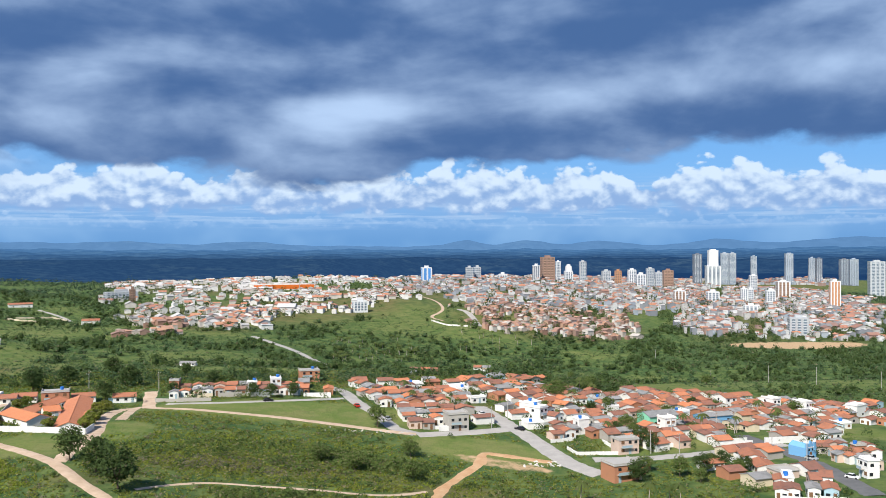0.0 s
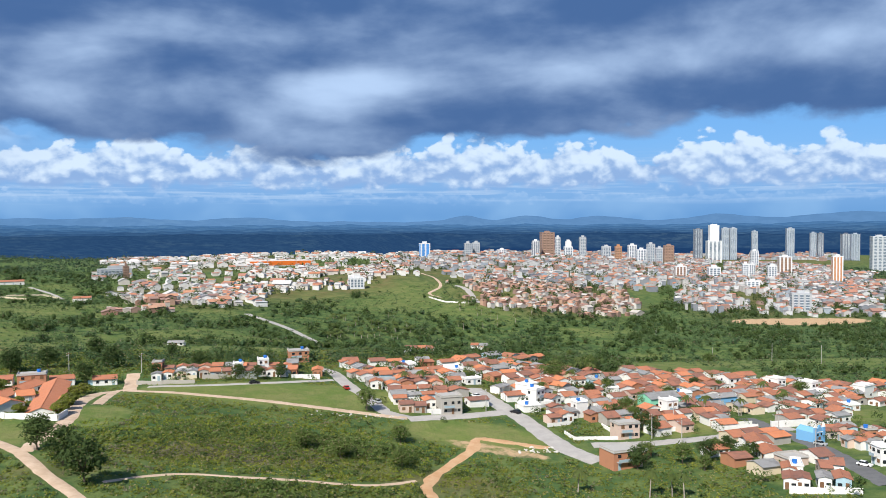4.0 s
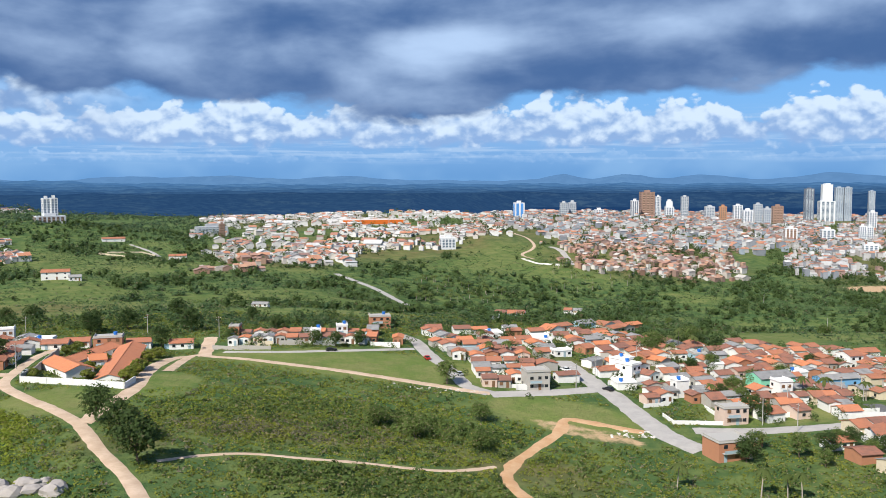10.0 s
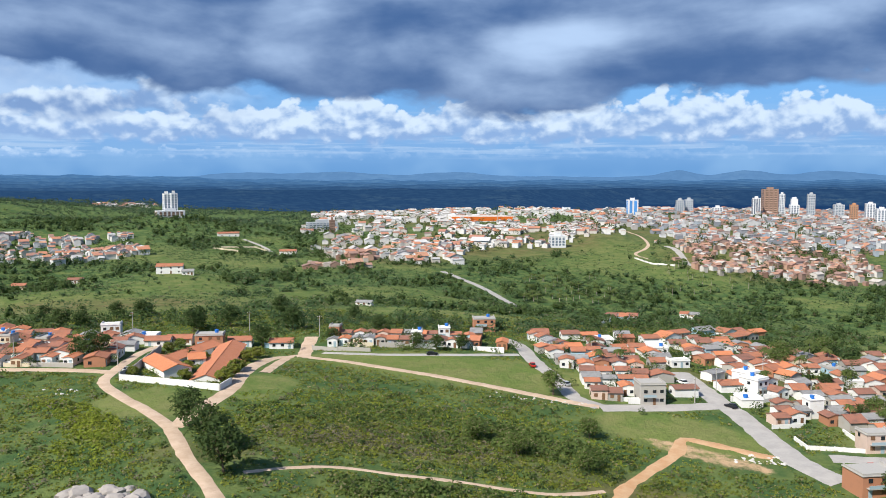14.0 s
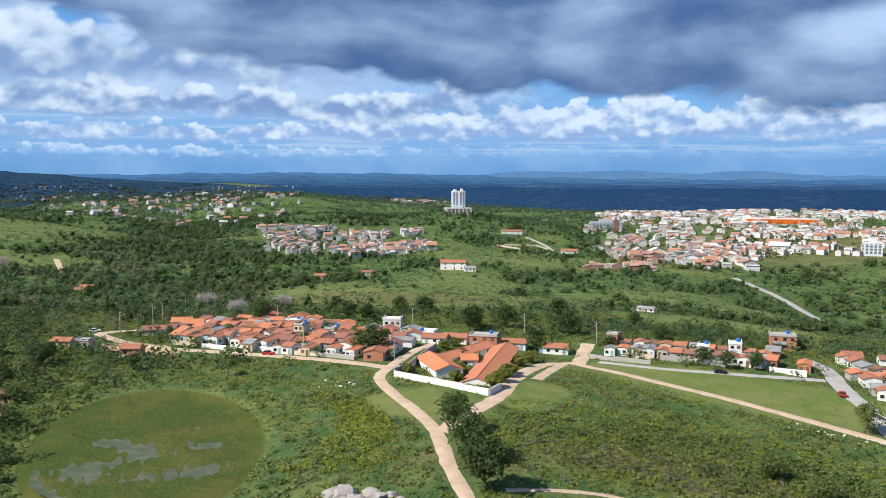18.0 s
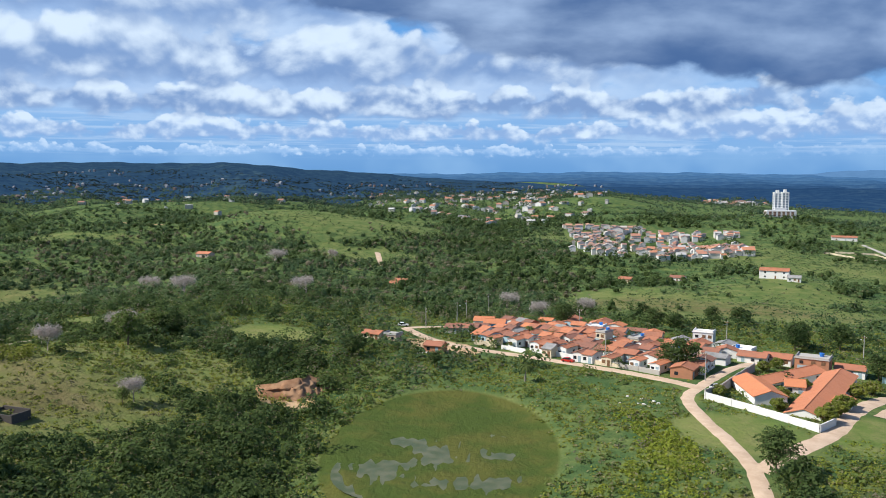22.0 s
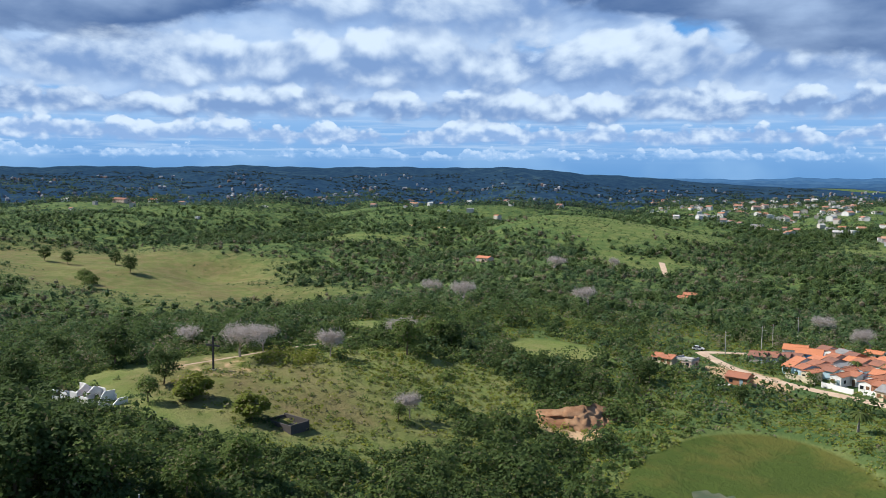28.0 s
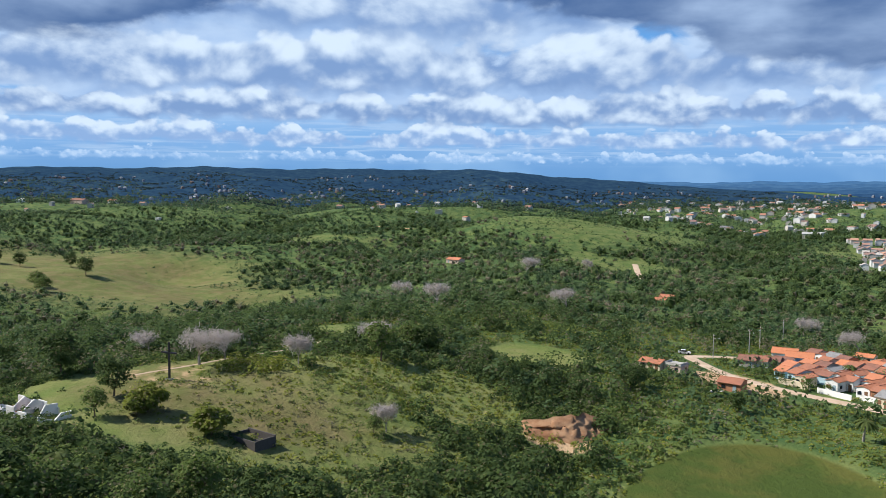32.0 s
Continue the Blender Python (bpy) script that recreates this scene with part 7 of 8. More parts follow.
put_tree(PALM_A, 240.8, 747.8, 1.04, 323, COCO, "palm", "palms")
put_tree(PALM_A, 223.1, 737.1, 1.06, 66, COCO, "palm", "palms")
put_tree(PALM_A, 238.0, 738.9, 1.02, 355, COCO, "palm", "palms")
put_tree(PALM_A, 163.2, 718.8, 0.86, 210, COCO, "palm", "palms")
put_tree(PALM_A, 176.1, 723.6, 0.99, 34, COCO, "palm", "palms")
put_tree(PALM_A, 212.9, 797.1, 1.16, 263, COCO, "palm", "palms")
put_tree(PALM_A, 199.4, 741.6, 1.14, 168, COCO, "palm", "palms")
put_tree(PALM_A, 198.4, 810.2, 1.19, 142, COCO, "palm", "palms")
put_tree(PALM_A, 271.0, 843.5, 1.18, 78, COCO, "palm", "palms")
put_tree(PALM_A, 188.9, 800.9, 1.04, 7, COCO, "palm", "palms")
put_tree(BROAD, 122.0, 339.6, 0.98, 272, GREEN_TREE)
put_tree(BROAD, 115.7, 325.1, 0.87, 88, GREEN_TREE)
put_tree(PALM_A, 140.3, 342.1, 0.89, 182, GREEN_TREE)
put_tree(BROAD, 122.4, 334.8, 0.92, 19, GREEN_TREE)
put_tree(BROAD, 152.2, 373.0, 0.96, 244, GREEN_TREE)
put_tree(PALM_A, 140.3, 357.9, 0.98, 161, GREEN_TREE)
put_tree(PALM_A, 140.1, 338.0, 0.92, 269, GREEN_TREE)
put_tree(PALM_A, 121.9, 320.3, 0.84, 22, GREEN_TREE)
put_tree(PALM_A, 130.5, 342.0, 0.81, 346, GREEN_TREE)
put_tree(PALM_A, 113.1, 326.7, 0.94, 59, GREEN_TREE)
put_tree(PALM_A, 123.9, 323.5, 0.81, 115, GREEN_TREE)
put_tree(PALM_A, 132.8, 338.3, 0.98, 17, GREEN_TREE)
put_tree(PALM_A, 112.7, 330.5, 0.87, 176, GREEN_TREE)
put_tree(BROAD, 148.5, 364.1, 0.93, 206, GREEN_TREE)
put_tree(PALM_B, -172.6, 336.6, 0.80, 17, COCO, "palm", "palms")
put_tree(PALM_B, -156.6, 289.3, 0.80, 88, COCO, "palm", "palms")
put_tree(PALM_B, -144.7, 303.6, 0.80, 211, COCO, "palm", "palms")
put_tree(PALM_B, -132.3, 305.2, 0.80, 252, COCO, "palm", "palms")
put_tree(PALM_B, -168.2, 339.2, 0.80, 32, COCO, "palm", "palms")
put_tree(PALM_B, -192.7, 292.2, 0.90, 261, COCO, "palm", "palms")
put_tree(PALM_B, -155.3, 238.4, 0.90, 260, COCO, "palm", "palms")
put_tree(ROUND, -162.2, 386.5, 0.92, 353, DARK_TREE)
put_tree(ROUND, -162.2, 350.5, 0.91, 106, DARK_TREE)
put_tree(ROUND, -169.2, 346.4, 1.08, 223, DARK_TREE)
put_tree(ROUND, -153.0, 391.9, 0.93, 109, DARK_TREE)
put_tree(ROUND, -195.8, 385.7, 0.81, 223, DARK_TREE)
put_tree(ROUND, -199.8, 326.9, 1.17, 141, DARK_TREE)
put_tree(ROUND, -128.8, 278.1, 0.93, 208, DARK_TREE)
put_tree(ROUND, -123.4, 277.1, 1.18, 209, DARK_TREE)
put_tree(BARE, -248.8, 113.0, 1.15, 164, DEAD_TREE, "bare tree", "bare trees")
put_tree(BARE, -252.1, 120.3, 0.85, 317, DEAD_TREE, "bare tree", "bare trees")
put_tree(BARE, -278.3, 108.1, 0.75, 107, DEAD_TREE, "bare tree", "bare trees")
put_tree(BARE_B, -240.9, 135.4, 0.95, 131, DEAD_TREE, "bare tree", "bare trees")
put_tree(BARE_B, -202.8, 139.3, 0.80, 143, DEAD_TREE, "bare tree", "bare trees")
put_tree(BARE, -472.9, 390.4, 1.30, 261, DEAD_TREE, "bare tree", "bare trees")
put_tree(BARE_B, -488.2, 455.0, 1.10, 44, DEAD_TREE, "bare tree", "bare trees")
put_tree(BARE, -223.5, 347.7, 1.00, 15, DEAD_TREE, "bare tree", "bare trees")
put_tree(BARE, -221.0, 375.2, 1.00, 206, DEAD_TREE, "bare tree", "bare trees")
put_tree(BARE, -259.8, 368.2, 1.00, 134, DEAD_TREE, "bare tree", "bare trees")
put_tree(BARE, -352.0, 246.1, 1.20, 311, DEAD_TREE, "bare tree", "bare trees")
put_tree(BARE, -450.8, 284.4, 1.20, 147, DEAD_TREE, "bare tree", "bare trees")
put_tree(BARE, -259.0, 168.2, 1.00, 345, DEAD_TREE, "bare tree", "bare trees")
put_tree(BARE, -326.0, 296.0, 1.10, 328, DEAD_TREE, "bare tree", "bare trees")
put_tree(ROUND, -265.5, 84.6, 1.35, 67, DARK_TREE)
put_tree(ROUND, -233.8, 90.1, 1.00, 313, DARK_TREE)
put_tree(OPEN_TREE, -220.7, 83.9, 0.70, 44, DARK_TREE)
put_tree(HEDGE, -220.7, 94.0, 1.40, 317, GREEN_TREE)
put_tree(HEDGE, -219.3, 91.6, 1.10, 358, GREEN_TREE)
put_tree(HEDGE, -206.9, 102.7, 1.35, 129, GREEN_TREE)
put_tree(ROUND, -253.1, 60.8, 1.20, 342, DARK_TREE)
put_tree(ROUND, -262.3, 59.5, 1.40, 110, DARK_TREE)
put_tree(ROUND, -293.1, 73.7, 1.10, 328, DARK_TREE)
put_tree(ROUND, -177.0, 57.6, 1.50, 255, DARK_TREE)
put_tree(ROUND, -185.8, 54.5, 1.50, 58, DARK_TREE)
put_tree(ROUND, -172.2, 61.2, 1.30, 330, DARK_TREE)
put_tree(ROUND, -170.6, 54.7, 1.40, 174, DARK_TREE)
put_tree(OPEN_TREE, -245.5, 161.1, 1.30, 233, GREEN_TREE)
put_tree(OPEN_TREE, -202.1, 136.0, 0.50, 85, GREEN_TREE)
put_tree(ROUND, -256.3, 182.8, 1.00, 47, DARK_TREE)
put_tree(OPEN_TREE, -259.9, 178.8, 1.00, 265, GREEN_TREE)
put_tree(ROUND, -207.7, 216.7, 0.80, 48, DARK_TREE)
put_tree(ROUND, -210.0, 222.2, 0.70, 58, DARK_TREE)
put_tree(ROUND, -185.9, 232.4, 0.60, 161, DARK_TREE)
put_tree(BROAD, -170.1, 63.4, 1.20, 290, DARK_TREE)
put_tree(OPEN_TREE, -174.2, 69.0, 1.00, 38, GREEN_TREE)
put_tree(ROUND, -646.3, 156.5, 1.40, 338, DARK_TREE)
put_tree(BROAD, -613.6, 122.9, 1.20, 13, GREEN_TREE)
put_tree(BROAD, -594.3, 123.5, 1.20, 346, GREEN_TREE)
put_tree(ROUND, -726.0, 160.4, 1.20, 105, DARK_TREE)
put_tree(ROUND, -736.2, 111.5, 1.20, 134, DARK_TREE)
put_tree(ROUND, -719.4, 125.3, 1.20, 17, DARK_TREE)
put_tree(BROAD, -170.4, 79.9, 1.00, 323, DARK_TREE)
put_tree(OPEN_TREE, -177.4, 91.6, 1.00, 310, DARK_TREE)
put_tree(PALM_B, -155.1, 238.8, 1.00, 186, COCO, "palm", "palms")
put_tree(PALM_B, -185.1, 72.2, 1.00, 83, COCO, "palm", "palms")
put_tree(PALM_B, -193.8, 63.6, 1.00, 87, COCO, "palm", "palms")
for model in (ROUND, BROAD, OPEN_TREE, HEDGE, BARE, BARE_B, PALM_A, PALM_B):
    drop_model(model)


# ---- poles, cross, ruins, hut ----
def pole(x, y, turn, tall=8.5, arm=True):
    ob = empty("utility_pole", x, y, turn)
    bm = bmesh.new()
    tube(bm, Vector((0, 0, -0.5)), Vector((0, 0, tall)), 0.17, 0.11, 8)
    part("post", bm, CONCRETE, ob)
    if arm:
        part("crossarm", box(bmesh.new(), -0.9, 0.9, -0.22, -0.1, tall - 0.7, tall - 0.55), WOOD, ob)
        for u in (-0.8, 0.0, 0.8):
            bm = bmesh.new()
            tube(bm, Vector((u, -0.16, tall - 0.547)), Vector((u, -0.16, tall - 0.3)), 0.06, 0.04, 6)
            part("insulator", bm, WHITE, ob)
        bm = bmesh.new()
        tube(bm, Vector((0, 0, tall - 1.6)), Vector((0, -1.5, tall - 1.2)), 0.04, 0.03, 5)
        part("lamp_arm", bm, TIN, ob)
        part("lamp_head", box(bmesh.new(), -0.12, 0.12, -2.0, -1.5, tall - 1.25, tall - 1.12), TIN, ob)
    return tagged(ob, "grey concrete utility pole with a crossarm and lamp", "pole", "utility poles")


pole(-231.0, 277.5, 110, 8.5)
pole(-237.9, 310.6, 25, 8.5)
pole(-253.3, 345.5, 27, 8.5)
pole(-234.9, 300.9, 82, 8.5)
pole(-135.0, 337.3, 350, 8.5)
pole(-191.1, 325.4, 29, 8.5)
pole(-112.6, 269.3, 344, 8.5)
pole(-150.2, 276.4, 134, 8.5)
pole(-89.4, 343.1, 342, 8.5)
pole(-60.1, 338.8, 343, 8.5)
pole(71.5, 273.3, 252, 8.5)
pole(81.8, 286.1, 53, 8.5)
pole(102.2, 301.4, 102, 8.5)
pole(134.2, 246.6, 70, 8.5)
pole(165.7, 255.7, 200, 8.5)
pole(159.2, 220.4, 245, 8.5)
pole(118.4, 231.2, 307, 8.5)
pole(125.2, 223.1, 279, 8.5)
pole(160.4, 202.4, 253, 8.5)
pole(158.4, 256.6, 276, 8.5)
pole(304.2, 519.9, 165, 11, False)
pole(296.8, 435.9, 185, 11, False)
pole(311.4, 408.5, 220, 11, False)
pole(326.6, 371.8, 207, 11, False)
pole(313.7, 629.2, 18, 11, False)
pole(-152, 69, 20, 9.5, False)

cross = empty("wooden_cross", -240, 103.5, 35)
part("post", box(bmesh.new(), -0.22, 0.22, -0.16, 0.16, -0.6, 8.6), STEEL, cross)
part("beam", box(bmesh.new(), -2.1, 2.1, -0.19, 0.13, 6.0, 6.4), STEEL, cross)
part("plinth", box(bmesh.new(), -0.7, 0.7, -0.7, 0.7, -0.6, 0.25), CONCRETE, cross)
tagged(cross, "tall dark cross standing on the hilltop pasture", "cross")

DARKSTONE = plain("blackened_masonry", (0.10, 0.09, 0.085), 0.95, spread=0.45)
hut = empty("roofless_hut", -203, 109.5, 20)
for name, x0, x1, y0, y1, h in (("wall_front", -4, 4, -2.6, -2.3, 1.2), ("wall_back", -4, 4, 2.3, 2.6, 1.5), ("wall_side", -4, -3.7, -2.3, 2.3, 1.3), ("wall_side", 3.7, 4, -2.3, 2.3, 1.3)):
    part(name, box(bmesh.new(), x0, x1, y0, y1, -0.8, h), DARKSTONE, hut)
part("floor_slab", box(bmesh.new(), -3.7, 3.7, -2.3, 2.3, -0.5, 0.1), DARKSTONE, hut)
tagged(hut, "small roofless hut of blackened masonry on the pasture", "hut")

ruin = empty("ruined_house", -229, 73, 24)
rnd = random.Random(9)
for k in range(4):
    x0 = -9 + k * 4.6
    bm = bmesh.new()
    prism(bm, [(-3.5, -1), (3.5, -1), (3.5, 1.4 + rnd.uniform(-0.6, 1.2)), (rnd.uniform(0.8, 2.2), 2.2 + rnd.uniform(-0.9, 1.4)), (rnd.uniform(-1.6, 0.2), 1.3 + rnd.uniform(-0.8, 0.8)), (-3.5, 2.0 + rnd.uniform(-1.0, 0.9))], x0 - 0.15, x0 + 0.15)
    bmesh.ops.rotate(bm, verts=bm.verts, matrix=Matrix.Rotation(radians(90), 3, "Z"))
    part("cross_wall", bm, WHITE, ruin)
for y0 in (-3.5, 3.2):
    for x0, x1, h in ((-9, -6.8, 2.3), (-5.6, -3.0, 2.1), (-1.8, 1.0, 2.5), (2.2, 5.1, 1.9)):
        part("outer_wall", box(bmesh.new(), x0, x1, y0, y0 + 0.3, -1, h + rnd.uniform(-0.5, 0.3)), WHITE, ruin)
part("rubble_floor", box(bmesh.new(), -8.8, 5, -3.2, 3.2, -0.8, 0.15), BRICK, ruin)
tagged(ruin, "roofless white ruin with crumbling walls among trees", "ruin")


# ---- water, bank of bare earth, stones ----
WATER, n, s = material("pond_water", 0.12)
p = place(n)
n.put(s.inputs["Base Color"], n.mix(n.ramp(n.noise(p, 0.3, 5.0, 0.65), 0.40, 0.65), (0.06, 0.08, 0.03), (0.12, 0.125, 0.07)))
n.put(s.inputs["Roughness"], n.math("ADD", 0.22, n.math("MULTIPLY", n.noise(p, 0.6, 5.0, 0.7), 0.5)))
n.put(s.inputs["Specular IOR Level"], 0.35)
bump(n, s, n.noise(p, 2.5, 3.0), 0.3, 0.05)
bm = bmesh.new()
rim = [bm.verts.new((-131 + 26 * math.cos(k * math.tau / 48) * 0.8, 172 + 32 * math.sin(k * math.tau / 48) * 0.8, 6.07)) for k in range(48)]
bm.faces.new(rim)
tagged(part("pond", bm, WATER), "shallow weedy pond showing between tussocks of grass", "pond", kind="structure")

CLIFF = lane("raw_earth", (0.25, 0.12, 0.06), (0.42, 0.26, 0.15))
bm = bmesh.new()
grid = []
for i in range(40):
    u = i / 39
    ax, ay = -199 + 13 * u + 3 * math.sin(u * 5), 174 + 22 * u
    row = []
    for j in range(14):
        v = j / 13
        x, y = ax - 6 * v + 1.2 * noise.noise(Vector((u * 9, v * 5, 1))), ay + 3 * v + 1.2 * noise.noise(Vector((u * 9, v * 5, 7)))
        z = float(level(x, y)) - 0.2 + 4.2 * v * math.sin(math.pi * min(1, 0.08 + u * 0.95)) + 1.1 * noise.noise(Vector((u * 17, v * 7, 3))) * math.sin(math.pi * v)
        row.append(bm.verts.new((x, y, z if 0 < i < 39 else z - 2.5)))
    grid.append(row)
for a, b in zip(grid, grid[1:]):
    for j in range(13):
        bm.faces.new((a[j], b[j], b[j + 1], a[j + 1]))
tagged(part("earth_bank", bm, CLIFF, None, "", True), "eroded bank of bare reddish earth above the pond", "bank", kind="structure")


def stone(name, x, y, size, seed, mat, label, group):
    bm = bmesh.new()
    bmesh.ops.create_icosphere(bm, subdivisions=2, radius=1)
    for v in bm.verts:
        v.co *= 1 + 0.35 * noise.noise(v.co * 1.3 + Vector((seed, 0, 0)))
        v.co = Vector((v.co.x * size, v.co.y * size * 0.8, v.co.z * size * 0.55))
    ob = part(name, bm, mat)
    ob.matrix_basis = pose(x, y, float(level(x, y)) + size * 0.1, 0, 0, seed * 47)
    return tagged(ob, label, "rock", group)


ROCK = plain("pale_rock", (0.42, 0.38, 0.35), 0.9, spread=0.4, scale=0.8)
stone("rock", -68.0, 167.8, 1.3, 1, ROCK, "weathered pale rock in the grass", "rock outcrop")
stone("rock", -76.7, 166.6, 2.0, 2, ROCK, "weathered pale rock in the grass", "rock outcrop")
stone("rock", -75.6, 163.0, 1.6, 3, ROCK, "weathered pale rock in the grass", "rock outcrop")
stone("rock", -72.3, 162.1, 2.8, 4, ROCK, "weathered pale rock in the grass", "rock outcrop")
stone("rock", -76.7, 165.5, 2.9, 5, ROCK, "weathered pale rock in the grass", "rock outcrop")
stone("rock", -77.6, 168.4, 1.3, 6, ROCK, "weathered pale rock in the grass", "rock outcrop")
stone("rock", -64.5, 161.7, 2.8, 7, ROCK, "weathered pale rock in the grass", "rock outcrop")
stone("rock", -72.5, 167.9, 1.6, 8, ROCK, "weathered pale rock in the grass", "rock outcrop")
stone("rock", -67.5, 164.7, 1.3, 9, ROCK, "weathered pale rock in the grass", "rock outcrop")
stone("rock", -73.0, 164.3, 1.7, 10, ROCK, "weathered pale rock in the grass", "rock outcrop")
stone("rock", -73.0, 167.1, 1.0, 11, ROCK, "weathered pale rock in the grass", "rock outcrop")
stone("rock", -65.2, 161.7, 1.7, 12, ROCK, "weathered pale rock in the grass", "rock outcrop")
stone("rock", -78.3, 166.2, 2.0, 13, ROCK, "weathered pale rock in the grass", "rock outcrop")
stone("rock", -64.2, 163.7, 2.9, 14, ROCK, "weathered pale rock in the grass", "rock outcrop")
stone("rock", -71.5, 166.7, 2.2, 15, ROCK, "weathered pale rock in the grass", "rock outcrop")
stone("rock", -68.8, 162.9, 2.3, 16, ROCK, "weathered pale rock in the grass", "rock outcrop")
stone("rock", -79.4, 165.1, 2.5, 17, ROCK, "weathered pale rock in the grass", "rock outcrop")
stone("rock", -78.8, 168.4, 1.3, 18, ROCK, "weathered pale rock in the grass", "rock outcrop")
stone("rock", -74.8, 164.7, 1.6, 19, ROCK, "weathered pale rock in the grass", "rock outcrop")
stone("rock", -69.6, 166.7, 1.6, 20, ROCK, "weathered pale rock in the grass", "rock outcrop")
stone("rock", -114.1, 235.1, 0.7, 30, RUBBLE, "small heap of white rubble", "rubble heaps")
stone("rock", -111.8, 237.4, 0.4, 31, RUBBLE, "small heap of white rubble", "rubble heaps")
stone("rock", -115.9, 235.3, 0.4, 32, RUBBLE, "small heap of white rubble", "rubble heaps")
stone("rock", -113.1, 238.0, 0.5, 33, RUBBLE, "small heap of white rubble", "rubble heaps")
stone("rock", -120.1, 233.0, 0.5, 34, RUBBLE, "small heap of white rubble", "rubble heaps")
stone("rock", -111.6, 238.3, 0.6, 35, RUBBLE, "small heap of white rubble", "rubble heaps")
stone("rock", -117.3, 239.7, 0.6, 36, RUBBLE, "small heap of white rubble", "rubble heaps")
stone("rock", -113.4, 239.1, 0.7, 37, RUBBLE, "small heap of white rubble", "rubble heaps")
stone("rock", -112.4, 234.5, 0.5, 38, RUBBLE, "small heap of white rubble", "rubble heaps")
stone("rock", -121.8, 240.1, 0.5, 39, RUBBLE, "small heap of white rubble", "rubble heaps")
stone("rubble", 30.3, 263.8, 0.3, 50, RUBBLE, "small heap of white rubble", "rubble heaps")
stone("rubble", 27.5, 262.7, 0.3, 51, RUBBLE, "small heap of white rubble", "rubble heaps")
stone("rubble", 17.0, 264.9, 0.5, 52, RUBBLE, "small heap of white rubble", "rubble heaps")
stone("rubble", 29.3, 264.0, 0.3, 53, RUBBLE, "small heap of white rubble", "rubble heaps")
stone("rubble", 20.1, 266.6, 0.5, 54, RUBBLE, "small heap of white rubble", "rubble heaps")
stone("rubble", 34.9, 265.0, 0.5, 55, RUBBLE, "small heap of white rubble", "rubble heaps")
stone("rubble", 34.7, 266.1, 0.3, 56, RUBBLE, "small heap of white rubble", "rubble heaps")
stone("rubble", 15.1, 266.1, 0.3, 57, RUBBLE, "small heap of white rubble", "rubble heaps")
stone("rubble", 25.3, 264.0, 0.4, 58, RUBBLE, "small heap of white rubble", "rubble heaps")
stone("rubble", 23.1, 267.2, 0.4, 59, RUBBLE, "small heap of white rubble", "rubble heaps")
stone("rubble", 9.4, 264.6, 0.3, 60, RUBBLE, "small heap of white rubble", "rubble heaps")
stone("rubble", 15.7, 265.0, 0.3, 61, RUBBLE, "small heap of white rubble", "rubble heaps")
stone("rubble", 23.3, 262.1, 0.3, 62, RUBBLE, "small heap of white rubble", "rubble heaps")
stone("rubble", 28.6, 264.5, 0.3, 63, RUBBLE, "small heap of white rubble", "rubble heaps")
stone("rubble", 17.7, 265.5, 0.4, 64, RUBBLE, "small heap of white rubble", "rubble heaps")
stone("rubble", 14.3, 267.6, 0.4, 65, RUBBLE, "small heap of white rubble", "rubble heaps")
stone("rubble", 25.2, 264.2, 0.4, 66, RUBBLE, "small heap of white rubble", "rubble heaps")
stone("rubble", 13.6, 265.3, 0.5, 67, RUBBLE, "small heap of white rubble", "rubble heaps")
stone("rubble", 33.6, 264.2, 0.3, 68, RUBBLE, "small heap of white rubble", "rubble heaps")
stone("rubble", 15.2, 266.5, 0.3, 69, RUBBLE, "small heap of white rubble", "rubble heaps")
stone("rubble", 19.9, 265.7, 0.4, 70, RUBBLE, "small heap of white rubble", "rubble heaps")
stone("rubble", 16.7, 264.3, 0.3, 71, RUBBLE, "small heap of white rubble", "rubble heaps")
stone("rubble", 29.5, 265.8, 0.5, 72, RUBBLE, "small heap of white rubble", "rubble heaps")
stone("rubble", 6.2, 264.2, 0.3, 73, RUBBLE, "small heap of white rubble", "rubble heaps")
stone("rubble", 25.6, 265.9, 0.3, 74, RUBBLE, "small heap of white rubble", "rubble heaps")
stone("rubble", 33.9, 264.6, 0.4, 75, RUBBLE, "small heap of white rubble", "rubble heaps")
stone("rubble", 27.0, 266.2, 0.5, 76, RUBBLE, "small heap of white rubble", "rubble heaps")
stone("rubble", 8.3, 268.6, 0.5, 77, RUBBLE, "small heap of white rubble", "rubble heaps")
stone("rubble", 19.7, 265.1, 0.5, 78, RUBBLE, "small heap of white rubble", "rubble heaps")
stone("rubble", 16.0, 264.5, 0.3, 79, RUBBLE, "small heap of white rubble", "rubble heaps")
stone("rubble", 74.8, 226.3, 0.5, 90, RUBBLE, "small heap of white rubble", "rubble heaps")
stone("rubble", 76.1, 225.1, 0.4, 91, RUBBLE, "small heap of white rubble", "rubble heaps")
stone("rubble", 80.2, 227.9, 0.3, 92, RUBBLE, "small heap of white rubble", "rubble heaps")
stone("rubble", 76.2, 229.5, 0.3, 93, RUBBLE, "small heap of white rubble", "rubble heaps")
stone("rubble", 75.0, 230.2, 0.4, 94, RUBBLE, "small heap of white rubble", "rubble heaps")
stone("rubble", 79.6, 225.7, 0.6, 95, RUBBLE, "small heap of white rubble", "rubble heaps")
stone("rubble", 74.4, 226.9, 0.6, 96, RUBBLE, "small heap of white rubble", "rubble heaps")
stone("rubble", 75.0, 225.4, 0.3, 97, RUBBLE, "small heap of white rubble", "rubble heaps")
stone("rubble", 81.6, 224.7, 0.6, 98, RUBBLE, "small heap of white rubble", "rubble heaps")
